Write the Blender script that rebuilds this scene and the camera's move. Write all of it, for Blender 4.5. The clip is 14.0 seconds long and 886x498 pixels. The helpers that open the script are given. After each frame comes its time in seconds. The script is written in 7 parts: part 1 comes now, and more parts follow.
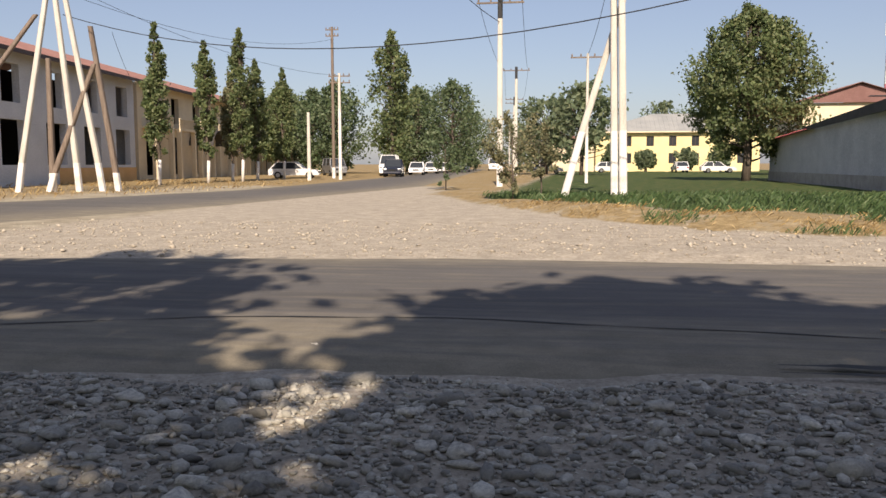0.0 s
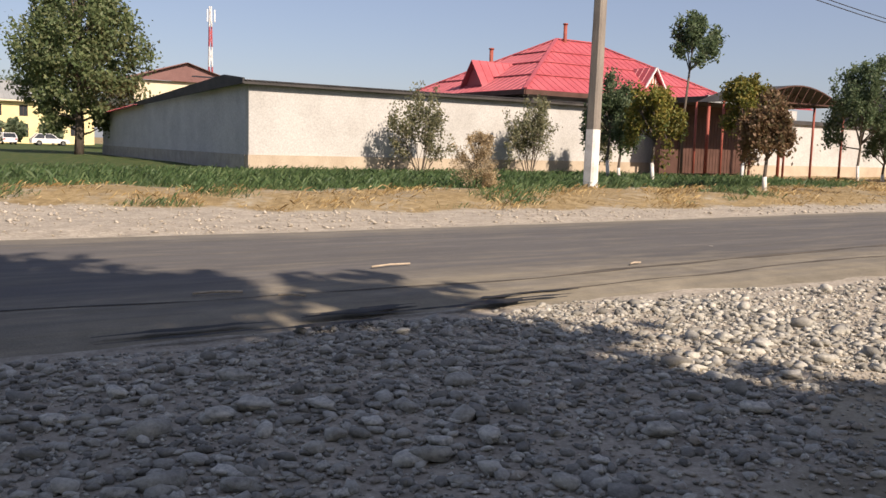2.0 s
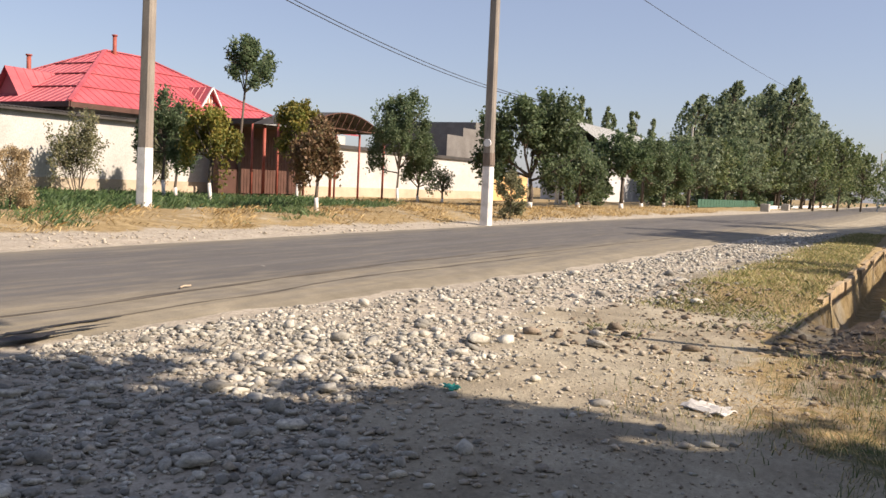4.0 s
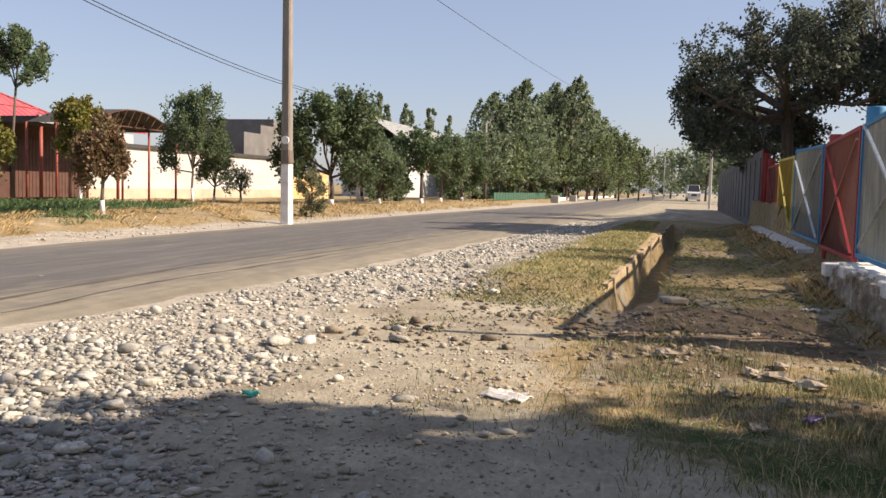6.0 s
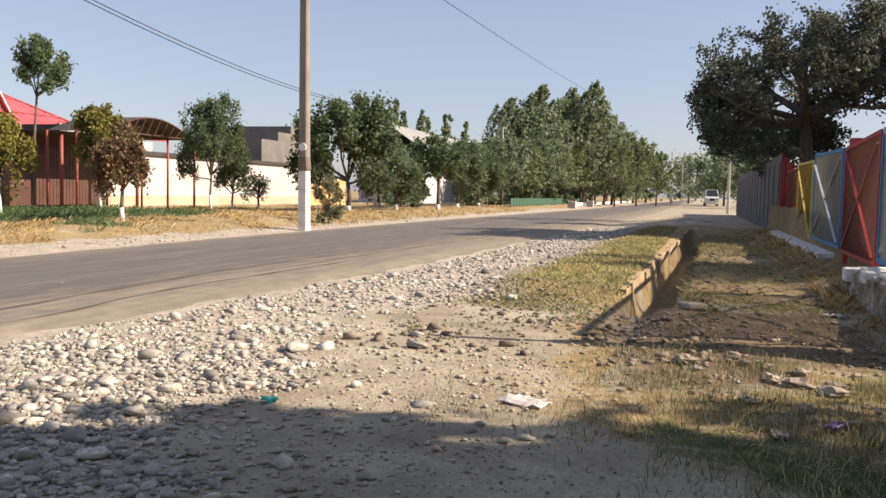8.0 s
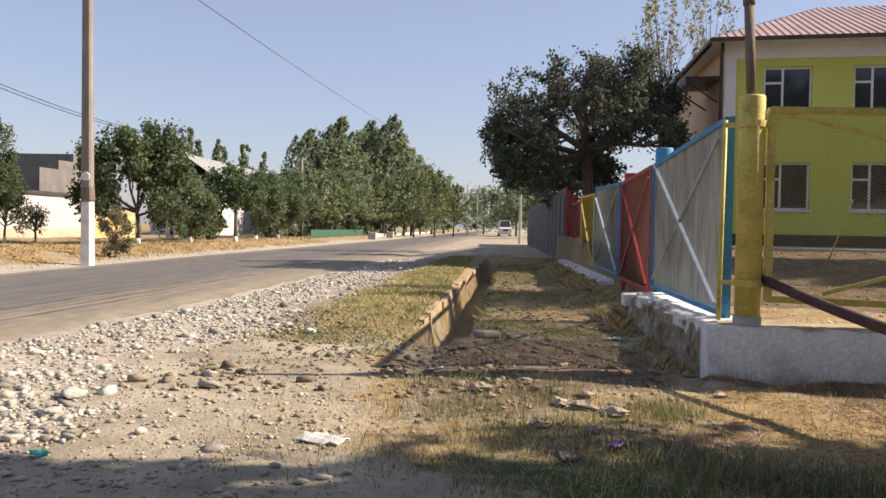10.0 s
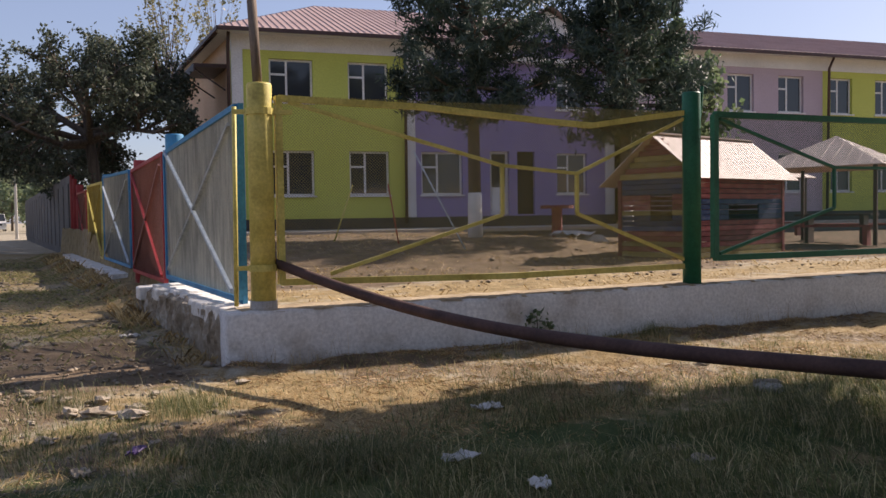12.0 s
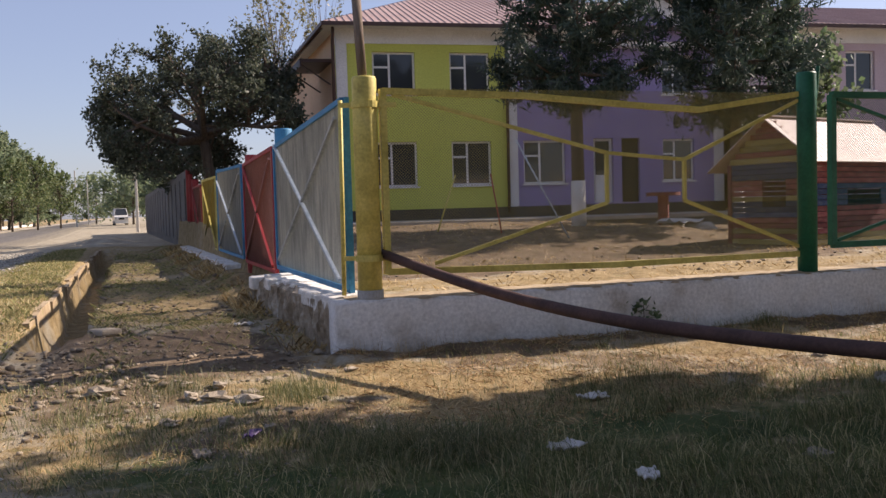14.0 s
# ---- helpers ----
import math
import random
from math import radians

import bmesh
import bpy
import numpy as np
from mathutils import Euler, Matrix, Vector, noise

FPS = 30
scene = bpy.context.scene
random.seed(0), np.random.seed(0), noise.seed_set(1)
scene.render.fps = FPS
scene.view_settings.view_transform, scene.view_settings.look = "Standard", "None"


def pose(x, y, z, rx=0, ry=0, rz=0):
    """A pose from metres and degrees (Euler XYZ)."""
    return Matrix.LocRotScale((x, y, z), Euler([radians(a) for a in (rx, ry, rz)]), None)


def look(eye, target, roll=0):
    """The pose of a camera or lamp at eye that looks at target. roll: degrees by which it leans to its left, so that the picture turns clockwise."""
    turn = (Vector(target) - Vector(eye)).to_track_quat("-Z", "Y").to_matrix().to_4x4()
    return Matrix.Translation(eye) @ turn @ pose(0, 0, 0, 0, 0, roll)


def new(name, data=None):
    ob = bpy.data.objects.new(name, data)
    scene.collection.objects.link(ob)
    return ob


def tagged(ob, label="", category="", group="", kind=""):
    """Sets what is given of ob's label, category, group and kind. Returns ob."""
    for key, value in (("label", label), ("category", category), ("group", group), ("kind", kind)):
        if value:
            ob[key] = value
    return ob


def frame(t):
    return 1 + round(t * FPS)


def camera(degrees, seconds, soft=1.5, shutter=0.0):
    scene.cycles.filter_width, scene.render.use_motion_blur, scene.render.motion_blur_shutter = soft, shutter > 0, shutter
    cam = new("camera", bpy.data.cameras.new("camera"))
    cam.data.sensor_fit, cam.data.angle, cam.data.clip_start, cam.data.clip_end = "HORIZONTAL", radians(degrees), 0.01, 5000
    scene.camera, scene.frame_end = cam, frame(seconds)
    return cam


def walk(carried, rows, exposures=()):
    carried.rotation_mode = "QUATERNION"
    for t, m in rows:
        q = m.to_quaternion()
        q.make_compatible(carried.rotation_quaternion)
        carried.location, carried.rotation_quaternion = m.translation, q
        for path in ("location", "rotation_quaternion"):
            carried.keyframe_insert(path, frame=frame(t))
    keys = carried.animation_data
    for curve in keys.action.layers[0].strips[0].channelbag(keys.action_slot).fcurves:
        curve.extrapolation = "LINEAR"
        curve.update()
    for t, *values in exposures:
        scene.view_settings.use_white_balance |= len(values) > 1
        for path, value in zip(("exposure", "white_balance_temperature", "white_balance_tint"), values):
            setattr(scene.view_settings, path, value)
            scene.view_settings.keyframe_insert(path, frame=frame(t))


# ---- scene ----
cam = camera(54.5, 14.0, soft=1.5)
PATH = [
    (0.0, pose(-0.35, 0.05, 1.30, 84.35, 0.15, 9.17)),
    (0.5, pose(-0.34, 0.04, 1.30, 83.64, -0.57, -0.59)),
    (1.0, pose(-0.33, 0.07, 1.30, 83.07, -1.00, -11.18)),
    (1.5, pose(-0.22, 0.09, 1.29, 82.64, -1.08, -23.04)),
    (2.0, pose(-0.14, 0.08, 1.27, 83.23, -1.62, -32.77)),
    (2.5, pose(-0.10, 0.04, 1.29, 83.51, -2.14, -38.86)),
    (3.0, pose(-0.04, 0.03, 1.30, 83.21, -2.47, -44.67)),
    (3.5, pose(-0.01, 0.01, 1.30, 83.90, -2.68, -51.82)),
    (4.0, pose(-0.01, 0.00, 1.30, 85.61, -2.68, -61.28)),
    (4.2, pose(0.01, 0.00, 1.30, 86.07, -2.71, -64.93)),
    (6.3, pose(0.08, -0.01, 1.30, 85.89, -1.51, -74.43)),
    (6.5, pose(0.08, -0.01, 1.30, 85.93, -1.54, -74.36)),
    (7.0, pose(0.08, 0.00, 1.30, 86.10, -1.51, -74.07)),
    (9.3, pose(0.07, -0.01, 1.30, 86.25, -1.05, -72.67)),
    (9.5, pose(0.08, 0.00, 1.30, 86.42, -1.16, -74.46)),
    (10.0, pose(0.14, -0.03, 1.31, 88.60, -1.06, -86.49)),
    (10.2, pose(0.21, -0.01, 1.31, 89.76, -0.76, -94.01)),
    (10.5, pose(0.25, -0.06, 1.30, 90.45, -0.46, -104.26)),
    (11.0, pose(0.28, -0.07, 1.30, 89.31, -0.01, -114.90)),
    (11.5, pose(0.29, -0.07, 1.31, 87.73, 0.39, -118.24)),
    (12.0, pose(0.30, -0.08, 1.31, 87.84, 0.89, -117.93)),
    (12.5, pose(0.29, -0.07, 1.30, 88.06, 1.50, -116.63)),
    (13.0, pose(0.29, -0.07, 1.31, 87.91, 1.75, -115.40)),
    (13.5, pose(0.28, -0.07, 1.31, 87.67, 1.77, -114.18)),
    (14.0, pose(0.28, -0.06, 1.31, 87.29, 1.63, -111.13)),
]
walk(cam, PATH, [(0.0, 0.43, 7090, 18), (1.0, 0.35, 7040, 19), (1.5, 0.36, 6890, 20), (2.5, 0.54, 6990, 19), (3.2, 0.68, 7040, 19), (4.0, 0.72, 7040, 18), (6.5, 0.80, 7090, 18), (9.5, 0.86, 7240, 19), (10.5, 0.80, 6790, 19), (11.3, 0.66, 6740, 20), (14.0, 0.72, 6790, 22)])

# ---- light: clear autumn morning, sun over the kindergarten side ----
SUN_EL, SUN_AZ = 36.0, 173.0
world = bpy.data.worlds.new("world")
scene.world = world
world.use_nodes = True
wn = world.node_tree
sky = wn.nodes.new("ShaderNodeTexSky")
sky.sky_type = "NISHITA"
sky.sun_disc = False
sky.sun_elevation, sky.sun_rotation = radians(SUN_EL), radians(SUN_AZ)
sky.air_density, sky.dust_density, sky.ozone_density = 1.0, 0.9, 2.8
haze = wn.nodes.new("ShaderNodeMix")
haze.data_type = "RGBA"
haze.inputs[0].default_value = 0.42
haze.inputs[7].default_value = (2.6, 3.05, 4.35, 1)
wn.links.new(sky.outputs[0], haze.inputs[6])
wn.links.new(haze.outputs[2], wn.nodes["Background"].inputs[0])
wn.nodes["Background"].inputs[1].default_value = 0.092
sun_data = bpy.data.lights.new("sun", "SUN")
sun_data.energy, sun_data.angle, sun_data.color = 5.0, radians(0.53), (1.0, 0.92, 0.79)
sun = new("sun", sun_data)
sun_dir = Vector((math.sin(radians(SUN_AZ)) * math.cos(radians(SUN_EL)), math.cos(radians(SUN_AZ)) * math.cos(radians(SUN_EL)), math.sin(radians(SUN_EL))))
sun.matrix_world = look(sun_dir * 80, (0, 0, 0))

rng = np.random.default_rng(7)


# ---- materials ----
def grade(nt, cols, fac):
    ramp = nt.nodes.new("ShaderNodeValToRGB")
    el = ramp.color_ramp.elements
    while len(el) < len(cols):
        el.new(0.5)
    for i, c in enumerate(cols):
        el[i].position = 0.28 + 0.44 * i / max(1, len(cols) - 1)
        el[i].color = (*c, 1)
    nt.links.new(fac, ramp.inputs[0])
    return ramp.outputs[0]


def noise_tex(nt, scale, detail=5, coord="Object", rough=0.6, stretch=None):
    tc = nt.nodes.new("ShaderNodeTexCoord")
    src = tc.outputs[coord]
    if stretch:
        mp = nt.nodes.new("ShaderNodeMapping")
        mp.inputs["Scale"].default_value = stretch
        nt.links.new(src, mp.inputs[0])
        src = mp.outputs[0]
    n = nt.nodes.new("ShaderNodeTexNoise")
    n.inputs["Scale"].default_value, n.inputs["Detail"].default_value, n.inputs["Roughness"].default_value = scale, detail, rough
    nt.links.new(src, n.inputs["Vector"])
    return n.outputs[0]


def remap(nt, src, lo, hi, a=0.0, b=1.0):
    m = nt.nodes.new("ShaderNodeMapRange")
    m.inputs[1].default_value, m.inputs[2].default_value, m.inputs[3].default_value, m.inputs[4].default_value = a, b, lo, hi
    nt.links.new(src, m.inputs[0])
    return m.outputs[0]


def mix_rgb(nt, kind, fac, a, b):
    m = nt.nodes.new("ShaderNodeMix")
    m.data_type, m.blend_type = "RGBA", kind
    for sock, val in ((m.inputs[0], fac), (m.inputs[6], a), (m.inputs[7], b)):
        if hasattr(val, "is_linked"):
            nt.links.new(val, sock)
        else:
            sock.default_value = val
    return m.outputs[2]


def material(name, cols, scale=1.5, rough=0.85, bump=0.15, fine=40, metal=0.0, island=0.0, vary=0.0, stretch=None, spec=0.3, coat=0.0):
    """A surface with broad tone changes, fine grain and relief."""
    m = bpy.data.materials.new(name)
    m.use_nodes = True
    nt = m.node_tree
    p = nt.nodes["Principled BSDF"]
    col = grade(nt, cols, noise_tex(nt, scale, stretch=stretch))
    f = remap(nt, noise_tex(nt, fine, 3, stretch=stretch), 0.78, 1.2, 0.25, 0.75)
    col = mix_rgb(nt, "MULTIPLY", 1.0, col, f)
    if island:
        g = nt.nodes.new("ShaderNodeNewGeometry")
        col = mix_rgb(nt, "MULTIPLY", 1.0, col, remap(nt, g.outputs["Random Per Island"], 1 - island, 1 + island))
    if vary:
        o = nt.nodes.new("ShaderNodeObjectInfo")
        col = mix_rgb(nt, "MULTIPLY", 1.0, col, remap(nt, o.outputs["Random"], 1 - vary, 1 + vary))
    nt.links.new(col, p.inputs["Base Color"])
    p.inputs["Roughness"].default_value = rough
    p.inputs["Metallic"].default_value = metal
    p.inputs["Specular IOR Level"].default_value = spec
    p.inputs["Coat Weight"].default_value = coat
    if bump:
        b = nt.nodes.new("ShaderNodeBump")
        b.inputs["Strength"].default_value, b.inputs["Distance"].default_value = bump, 0.02
        nt.links.new(noise_tex(nt, fine, 4, stretch=stretch), b.inputs["Height"])
        nt.links.new(b.outputs[0], p.inputs["Normal"])
    return m


def leaf_material(name, cols, spread=0.4, through_light=0.35):
    m = bpy.data.materials.new(name)
    m.use_nodes = True
    nt = m.node_tree
    p = nt.nodes["Principled BSDF"]
    g = nt.nodes.new("ShaderNodeNewGeometry")
    ramp = nt.nodes.new("ShaderNodeValToRGB")
    el = ramp.color_ramp.elements
    while len(el) < len(cols):
        el.new(0.5)
    for i, c in enumerate(cols):
        el[i].position, el[i].color = i / (len(cols) - 1), (*c, 1)
    nt.links.new(g.outputs["Random Per Island"], ramp.inputs[0])
    broad = remap(nt, noise_tex(nt, 0.7, 2), 1 - spread, 1 + spread, 0.25, 0.75)
    col = mix_rgb(nt, "MULTIPLY", 1.0, ramp.outputs[0], broad)
    nt.links.new(col, p.inputs["Base Color"])
    p.inputs["Roughness"].default_value = 0.55
    p.inputs["Specular IOR Level"].default_value = 0.35
    tr = nt.nodes.new("ShaderNodeBsdfTranslucent")
    nt.links.new(col, tr.inputs[0])
    mx = nt.nodes.new("ShaderNodeMixShader")
    mx.inputs[0].default_value = through_light
    nt.links.new(p.outputs[0], mx.inputs[1])
    nt.links.new(tr.outputs[0], mx.inputs[2])
    nt.links.new(mx.outputs[0], nt.nodes["Material Output"].inputs[0])
    return m


def glass_material(name, tint):
    m = bpy.data.materials.new(name)
    m.use_nodes = True
    p = m.node_tree.nodes["Principled BSDF"]
    p.inputs["Base Color"].default_value = (*tint, 1)
    p.inputs["Roughness"].default_value, p.inputs["Specular IOR Level"].default_value = 0.06, 0.6
    return m


M = {
    "stone": material("river_stone", [(0.24, 0.228, 0.20), (0.43, 0.41, 0.35), (0.57, 0.54, 0.455)], 6, 0.82, 0.35, 70, island=0.45, vary=0.3),
    "pebble": material("pebble", [(0.31, 0.275, 0.22), (0.40, 0.355, 0.285), (0.50, 0.45, 0.37)], 3, 0.9, 0.1, 60, island=0.18),
    "ditch_wall": material("ditch_wall", [(0.22, 0.16, 0.09), (0.36, 0.27, 0.165), (0.44, 0.35, 0.23)], 2.5, 0.95, 0.5, 25),
    "clod_pale": material("clod_pale", [(0.26, 0.215, 0.165), (0.37, 0.315, 0.245), (0.44, 0.38, 0.30)], 5, 0.95, 0.4, 60, vary=0.25),
    "clod": material("clod", [(0.15, 0.12, 0.09), (0.24, 0.195, 0.145), (0.33, 0.28, 0.21)], 3, 0.95, 0.3, 60, island=0.3),
    "bark": material("bark", [(0.07, 0.055, 0.045), (0.16, 0.13, 0.10)], 4, 0.95, 0.6, 30, stretch=(3, 3, 0.5)),
    "whitewash": material("whitewash", [(0.52, 0.485, 0.42), (0.74, 0.71, 0.66), (0.82, 0.80, 0.76)], 2.2, 0.9, 0.1, 50),
    "concrete": material("concrete", [(0.30, 0.28, 0.25), (0.45, 0.42, 0.37)], 2, 0.9, 0.3, 45),
    "pole_concrete": material("pole_concrete", [(0.19, 0.165, 0.14), (0.245, 0.215, 0.18), (0.32, 0.285, 0.235)], 2.2, 0.92, 0.35, 45, stretch=(2, 2, 0.4)),
    "pole_pale": material("pole_pale", [(0.44, 0.41, 0.35), (0.55, 0.52, 0.455), (0.63, 0.60, 0.53)], 2.2, 0.92, 0.3, 45, stretch=(2, 2, 0.4)),
    "pole_wood": material("pole_wood", [(0.12, 0.09, 0.07), (0.24, 0.19, 0.15)], 3, 0.9, 0.3, 40, stretch=(4, 4, 0.4)),
    "plaster_white": material("plaster_white", [(0.41, 0.395, 0.36), (0.49, 0.475, 0.44), (0.535, 0.515, 0.475)], 0.45, 0.92, 0.15, 14),
    "plaster_grey": material("plaster_grey", [(0.42, 0.425, 0.43), (0.56, 0.56, 0.555)], 0.6, 0.92, 0.2, 15),
    "cement": material("cement", [(0.52, 0.535, 0.555), (0.64, 0.655, 0.675)], 0.4, 0.92, 0.2, 12),
    # lowered grey; carries painted shade on the roadside wall and walkway side
    "block_grey": material("block_grey", [(0.13, 0.12, 0.11), (0.20, 0.19, 0.175)], 0.8, 0.92, 0.2, 12),
    "base_tan": material("base_tan", [(0.40, 0.32, 0.23), (0.52, 0.43, 0.32)], 1, 0.92, 0.2, 20),
    "roof_red": material("roof_red", [(0.40, 0.07, 0.08), (0.51, 0.115, 0.125)], 0.8, 0.5, 0.05, 20, spec=0.5),
    "roof_dark": material("roof_dark", [(0.035, 0.033, 0.032), (0.08, 0.072, 0.066)], 1, 0.7, 0.2, 20),
    "roof_rust": material("roof_rust", [(0.16, 0.078, 0.068), (0.235, 0.125, 0.11)], 0.7, 0.65, 0.1, 16),
    "roof_pink": material("roof_pink", [(0.36, 0.245, 0.215), (0.47, 0.335, 0.295)], 0.8, 0.55, 0.05, 20),
    "roof_grey": material("roof_grey", [(0.26, 0.27, 0.26), (0.36, 0.36, 0.34)], 0.4, 0.7, 0.1, 14),
    "wall_yellow": material("wall_yellow", [(0.72, 0.60, 0.30), (0.82, 0.70, 0.38)], 0.4, 0.9, 0.05, 12),
    "wall_cream": material("wall_cream", [(0.66, 0.55, 0.38), (0.78, 0.67, 0.48)], 0.5, 0.9, 0.1, 14),
    "wall_lime": material("wall_lime", [(0.50, 0.53, 0.115), (0.58, 0.605, 0.145)], 0.5, 0.9, 0.08, 25),
    "wall_purple": material("wall_purple", [(0.25, 0.205, 0.38), (0.31, 0.26, 0.45)], 0.5, 0.9, 0.08, 25),
    "wall_pink": material("wall_pink", [(0.46, 0.36, 0.40), (0.54, 0.44, 0.47)], 0.5, 0.9, 0.08, 25),
    "wall_peach": material("wall_peach", [(0.62, 0.40, 0.25), (0.72, 0.50, 0.33)], 0.5, 0.9, 0.08, 25),
    "wall_orange": material("wall_orange", [(0.62, 0.36, 0.15), (0.72, 0.46, 0.22)], 0.8, 0.9, 0.1, 20),
    "trim_white": material("trim_white", [(0.66, 0.65, 0.62), (0.78, 0.77, 0.74)], 1, 0.7, 0.05, 30),
    "gutter": material("gutter_brown", [(0.06, 0.035, 0.03), (0.10, 0.06, 0.05)], 1, 0.5, 0.05, 30),
    # near-black colour that stands in for shade inside openings
    "void": material("painted_interior_shade", [(0.02, 0.019, 0.018), (0.035, 0.032, 0.03)], 1, 0.95, 0, 10),
    "glass": glass_material("window_glass", (0.035, 0.04, 0.045)),
    "brown_gate": material("brown_gate", [(0.07, 0.035, 0.025), (0.12, 0.06, 0.045)], 2, 0.6, 0.1, 30),
    "red_post": material("red_post", [(0.26, 0.06, 0.04), (0.36, 0.10, 0.07)], 2, 0.6, 0.1, 30),
    "steel": material("steel", [(0.22, 0.22, 0.22), (0.34, 0.34, 0.34)], 2, 0.5, 0.1, 30, metal=0.6),
    "paint_yellow": material("paint_yellow", [(0.36, 0.29, 0.07), (0.57, 0.48, 0.13), (0.65, 0.55, 0.18)], 3.5, 0.55, 0.12, 35),
    "paint_blue": material("paint_blue", [(0.03, 0.17, 0.33), (0.06, 0.27, 0.47)], 2.5, 0.55, 0.12, 35),
    "paint_red": material("paint_red", [(0.29, 0.035, 0.04), (0.44, 0.07, 0.07)], 2.5, 0.55, 0.12, 35),
    "paint_green": material("paint_green", [(0.01, 0.09, 0.05), (0.02, 0.16, 0.09)], 2.5, 0.5, 0.12, 35),
    "brace_pale": material("brace_pale", [(0.34, 0.42, 0.48), (0.56, 0.62, 0.66)], 12, 0.6, 0.1, 35),
    "mesh_grey": material("mesh_grey", [(0.20, 0.22, 0.21), (0.33, 0.35, 0.335), (0.46, 0.47, 0.44)], 3, 0.7, 0.0, 35, stretch=(2.5, 1, 0.5)),
    "mesh_red": material("mesh_red", [(0.21, 0.105, 0.095), (0.30, 0.155, 0.14)], 2, 0.7, 0.0, 35),
    "mesh_yellow": material("mesh_yellow", [(0.20, 0.17, 0.055), (0.32, 0.275, 0.09)], 2, 0.7, 0.0, 35),
    "mesh_green": material("mesh_green", [(0.03, 0.08, 0.05), (0.05, 0.12, 0.08)], 2, 0.7, 0.0, 35),
    "pipe_rust": material("pipe_rust", [(0.05, 0.028, 0.024), (0.10, 0.055, 0.045)], 5, 0.75, 0.2, 50),
    "car_white": material("car_white", [(0.72, 0.72, 0.71), (0.78, 0.78, 0.77)], 1, 0.25, 0, 10, coat=0.6),
    "car_dark": material("car_dark", [(0.012, 0.016, 0.03), (0.02, 0.024, 0.04)], 1, 0.25, 0, 10, coat=0.6),
    "tyre": material("tyre", [(0.015, 0.015, 0.015), (0.03, 0.03, 0.03)], 4, 0.9, 0.1, 40),
    "chrome": material("chrome", [(0.5, 0.5, 0.5), (0.6, 0.6, 0.6)], 4, 0.3, 0, 40, metal=1.0),
    "wire": material("wire_black", [(0.02, 0.02, 0.02), (0.04, 0.04, 0.04)], 4, 0.7, 0, 40),
    "paper": material("paper", [(0.46, 0.44, 0.41), (0.66, 0.64, 0.60)], 6, 0.9, 0.1, 50),
    "plastic_teal": material("plastic_teal", [(0.02, 0.36, 0.26), (0.04, 0.45, 0.33)], 6, 0.4, 0.1, 50),
    "plastic_violet": material("plastic_violet", [(0.06, 0.035, 0.11), (0.11, 0.07, 0.18)], 6, 0.5, 0.1, 50),
    # plank colours are lowered to stand in for shade from the pines
    "plank_red": material("plank_red", [(0.13, 0.04, 0.04), (0.24, 0.075, 0.07), (0.30, 0.14, 0.12)], 4, 0.85, 0.3, 40, vary=0.3, stretch=(1, 1, 3)),
    "plank_blue": material("plank_blue", [(0.02, 0.035, 0.085), (0.04, 0.065, 0.13), (0.10, 0.12, 0.17)], 4, 0.85, 0.3, 40, vary=0.3, stretch=(1, 1, 3)),
    "plank_yellow": material("plank_yellow", [(0.22, 0.17, 0.06), (0.34, 0.27, 0.10), (0.36, 0.32, 0.20)], 4, 0.85, 0.3, 40, vary=0.3, stretch=(1, 1, 3)),
    "tin_pink": material("tin_pink", [(0.50, 0.40, 0.35), (0.64, 0.54, 0.47)], 2, 0.6, 0.1, 30),
    "brick": material("brick", [(0.40, 0.20, 0.12), (0.52, 0.30, 0.19)], 4, 0.9, 0.3, 40, vary=0.2),
    "tarmac_patch": material("tarmac_patch", [(0.02, 0.02, 0.02), (0.035, 0.033, 0.03)], 6, 0.7, 0.3, 60),
    "track_dark": material("track_dark", [(0.06, 0.052, 0.045), (0.11, 0.095, 0.075), (0.19, 0.16, 0.12)], 1.6, 0.9, 0.2, 60, stretch=(0.5, 4, 1)),
    "grass": leaf_material("grass_mixed", [(0.062, 0.085, 0.028), (0.105, 0.135, 0.042), (0.20, 0.20, 0.08), (0.56, 0.46, 0.25)], 0.4, 0.35),
    "turf": leaf_material("turf", [(0.13, 0.16, 0.05), (0.24, 0.25, 0.09), (0.38, 0.34, 0.15), (0.50, 0.42, 0.22)], 0.3, 0.4),
    "straw": leaf_material("straw", [(0.13, 0.075, 0.028), (0.34, 0.22, 0.08), (0.52, 0.37, 0.16), (0.64, 0.50, 0.27)], 0.4, 0.3),
    "litter": leaf_material("leaf_litter", [(0.20, 0.10, 0.038), (0.36, 0.21, 0.085), (0.50, 0.34, 0.16), (0.12, 0.065, 0.03)], 0.3, 0.1),
    "alfalfa": leaf_material("alfalfa", [(0.055, 0.10, 0.036), (0.085, 0.145, 0.052), (0.14, 0.19, 0.075)], 0.3, 0.35),
    "leaf_fruit": leaf_material("leaf_fruit", [(0.072, 0.116, 0.055), (0.128, 0.177, 0.084), (0.210, 0.254, 0.145)], 0.35, 0.45),
    "leaf_orchard": leaf_material("leaf_orchard", [(0.052, 0.068, 0.046), (0.085, 0.105, 0.07), (0.145, 0.165, 0.115)], 0.35, 0.35),
    "leaf_dark": leaf_material("leaf_dark", [(0.072, 0.116, 0.055), (0.116, 0.171, 0.080), (0.181, 0.225, 0.116)], 0.35, 0.45),
    "leaf_mid": leaf_material("leaf_mid", [(0.088, 0.135, 0.065), (0.135, 0.188, 0.094), (0.206, 0.244, 0.138)], 0.35, 0.45),
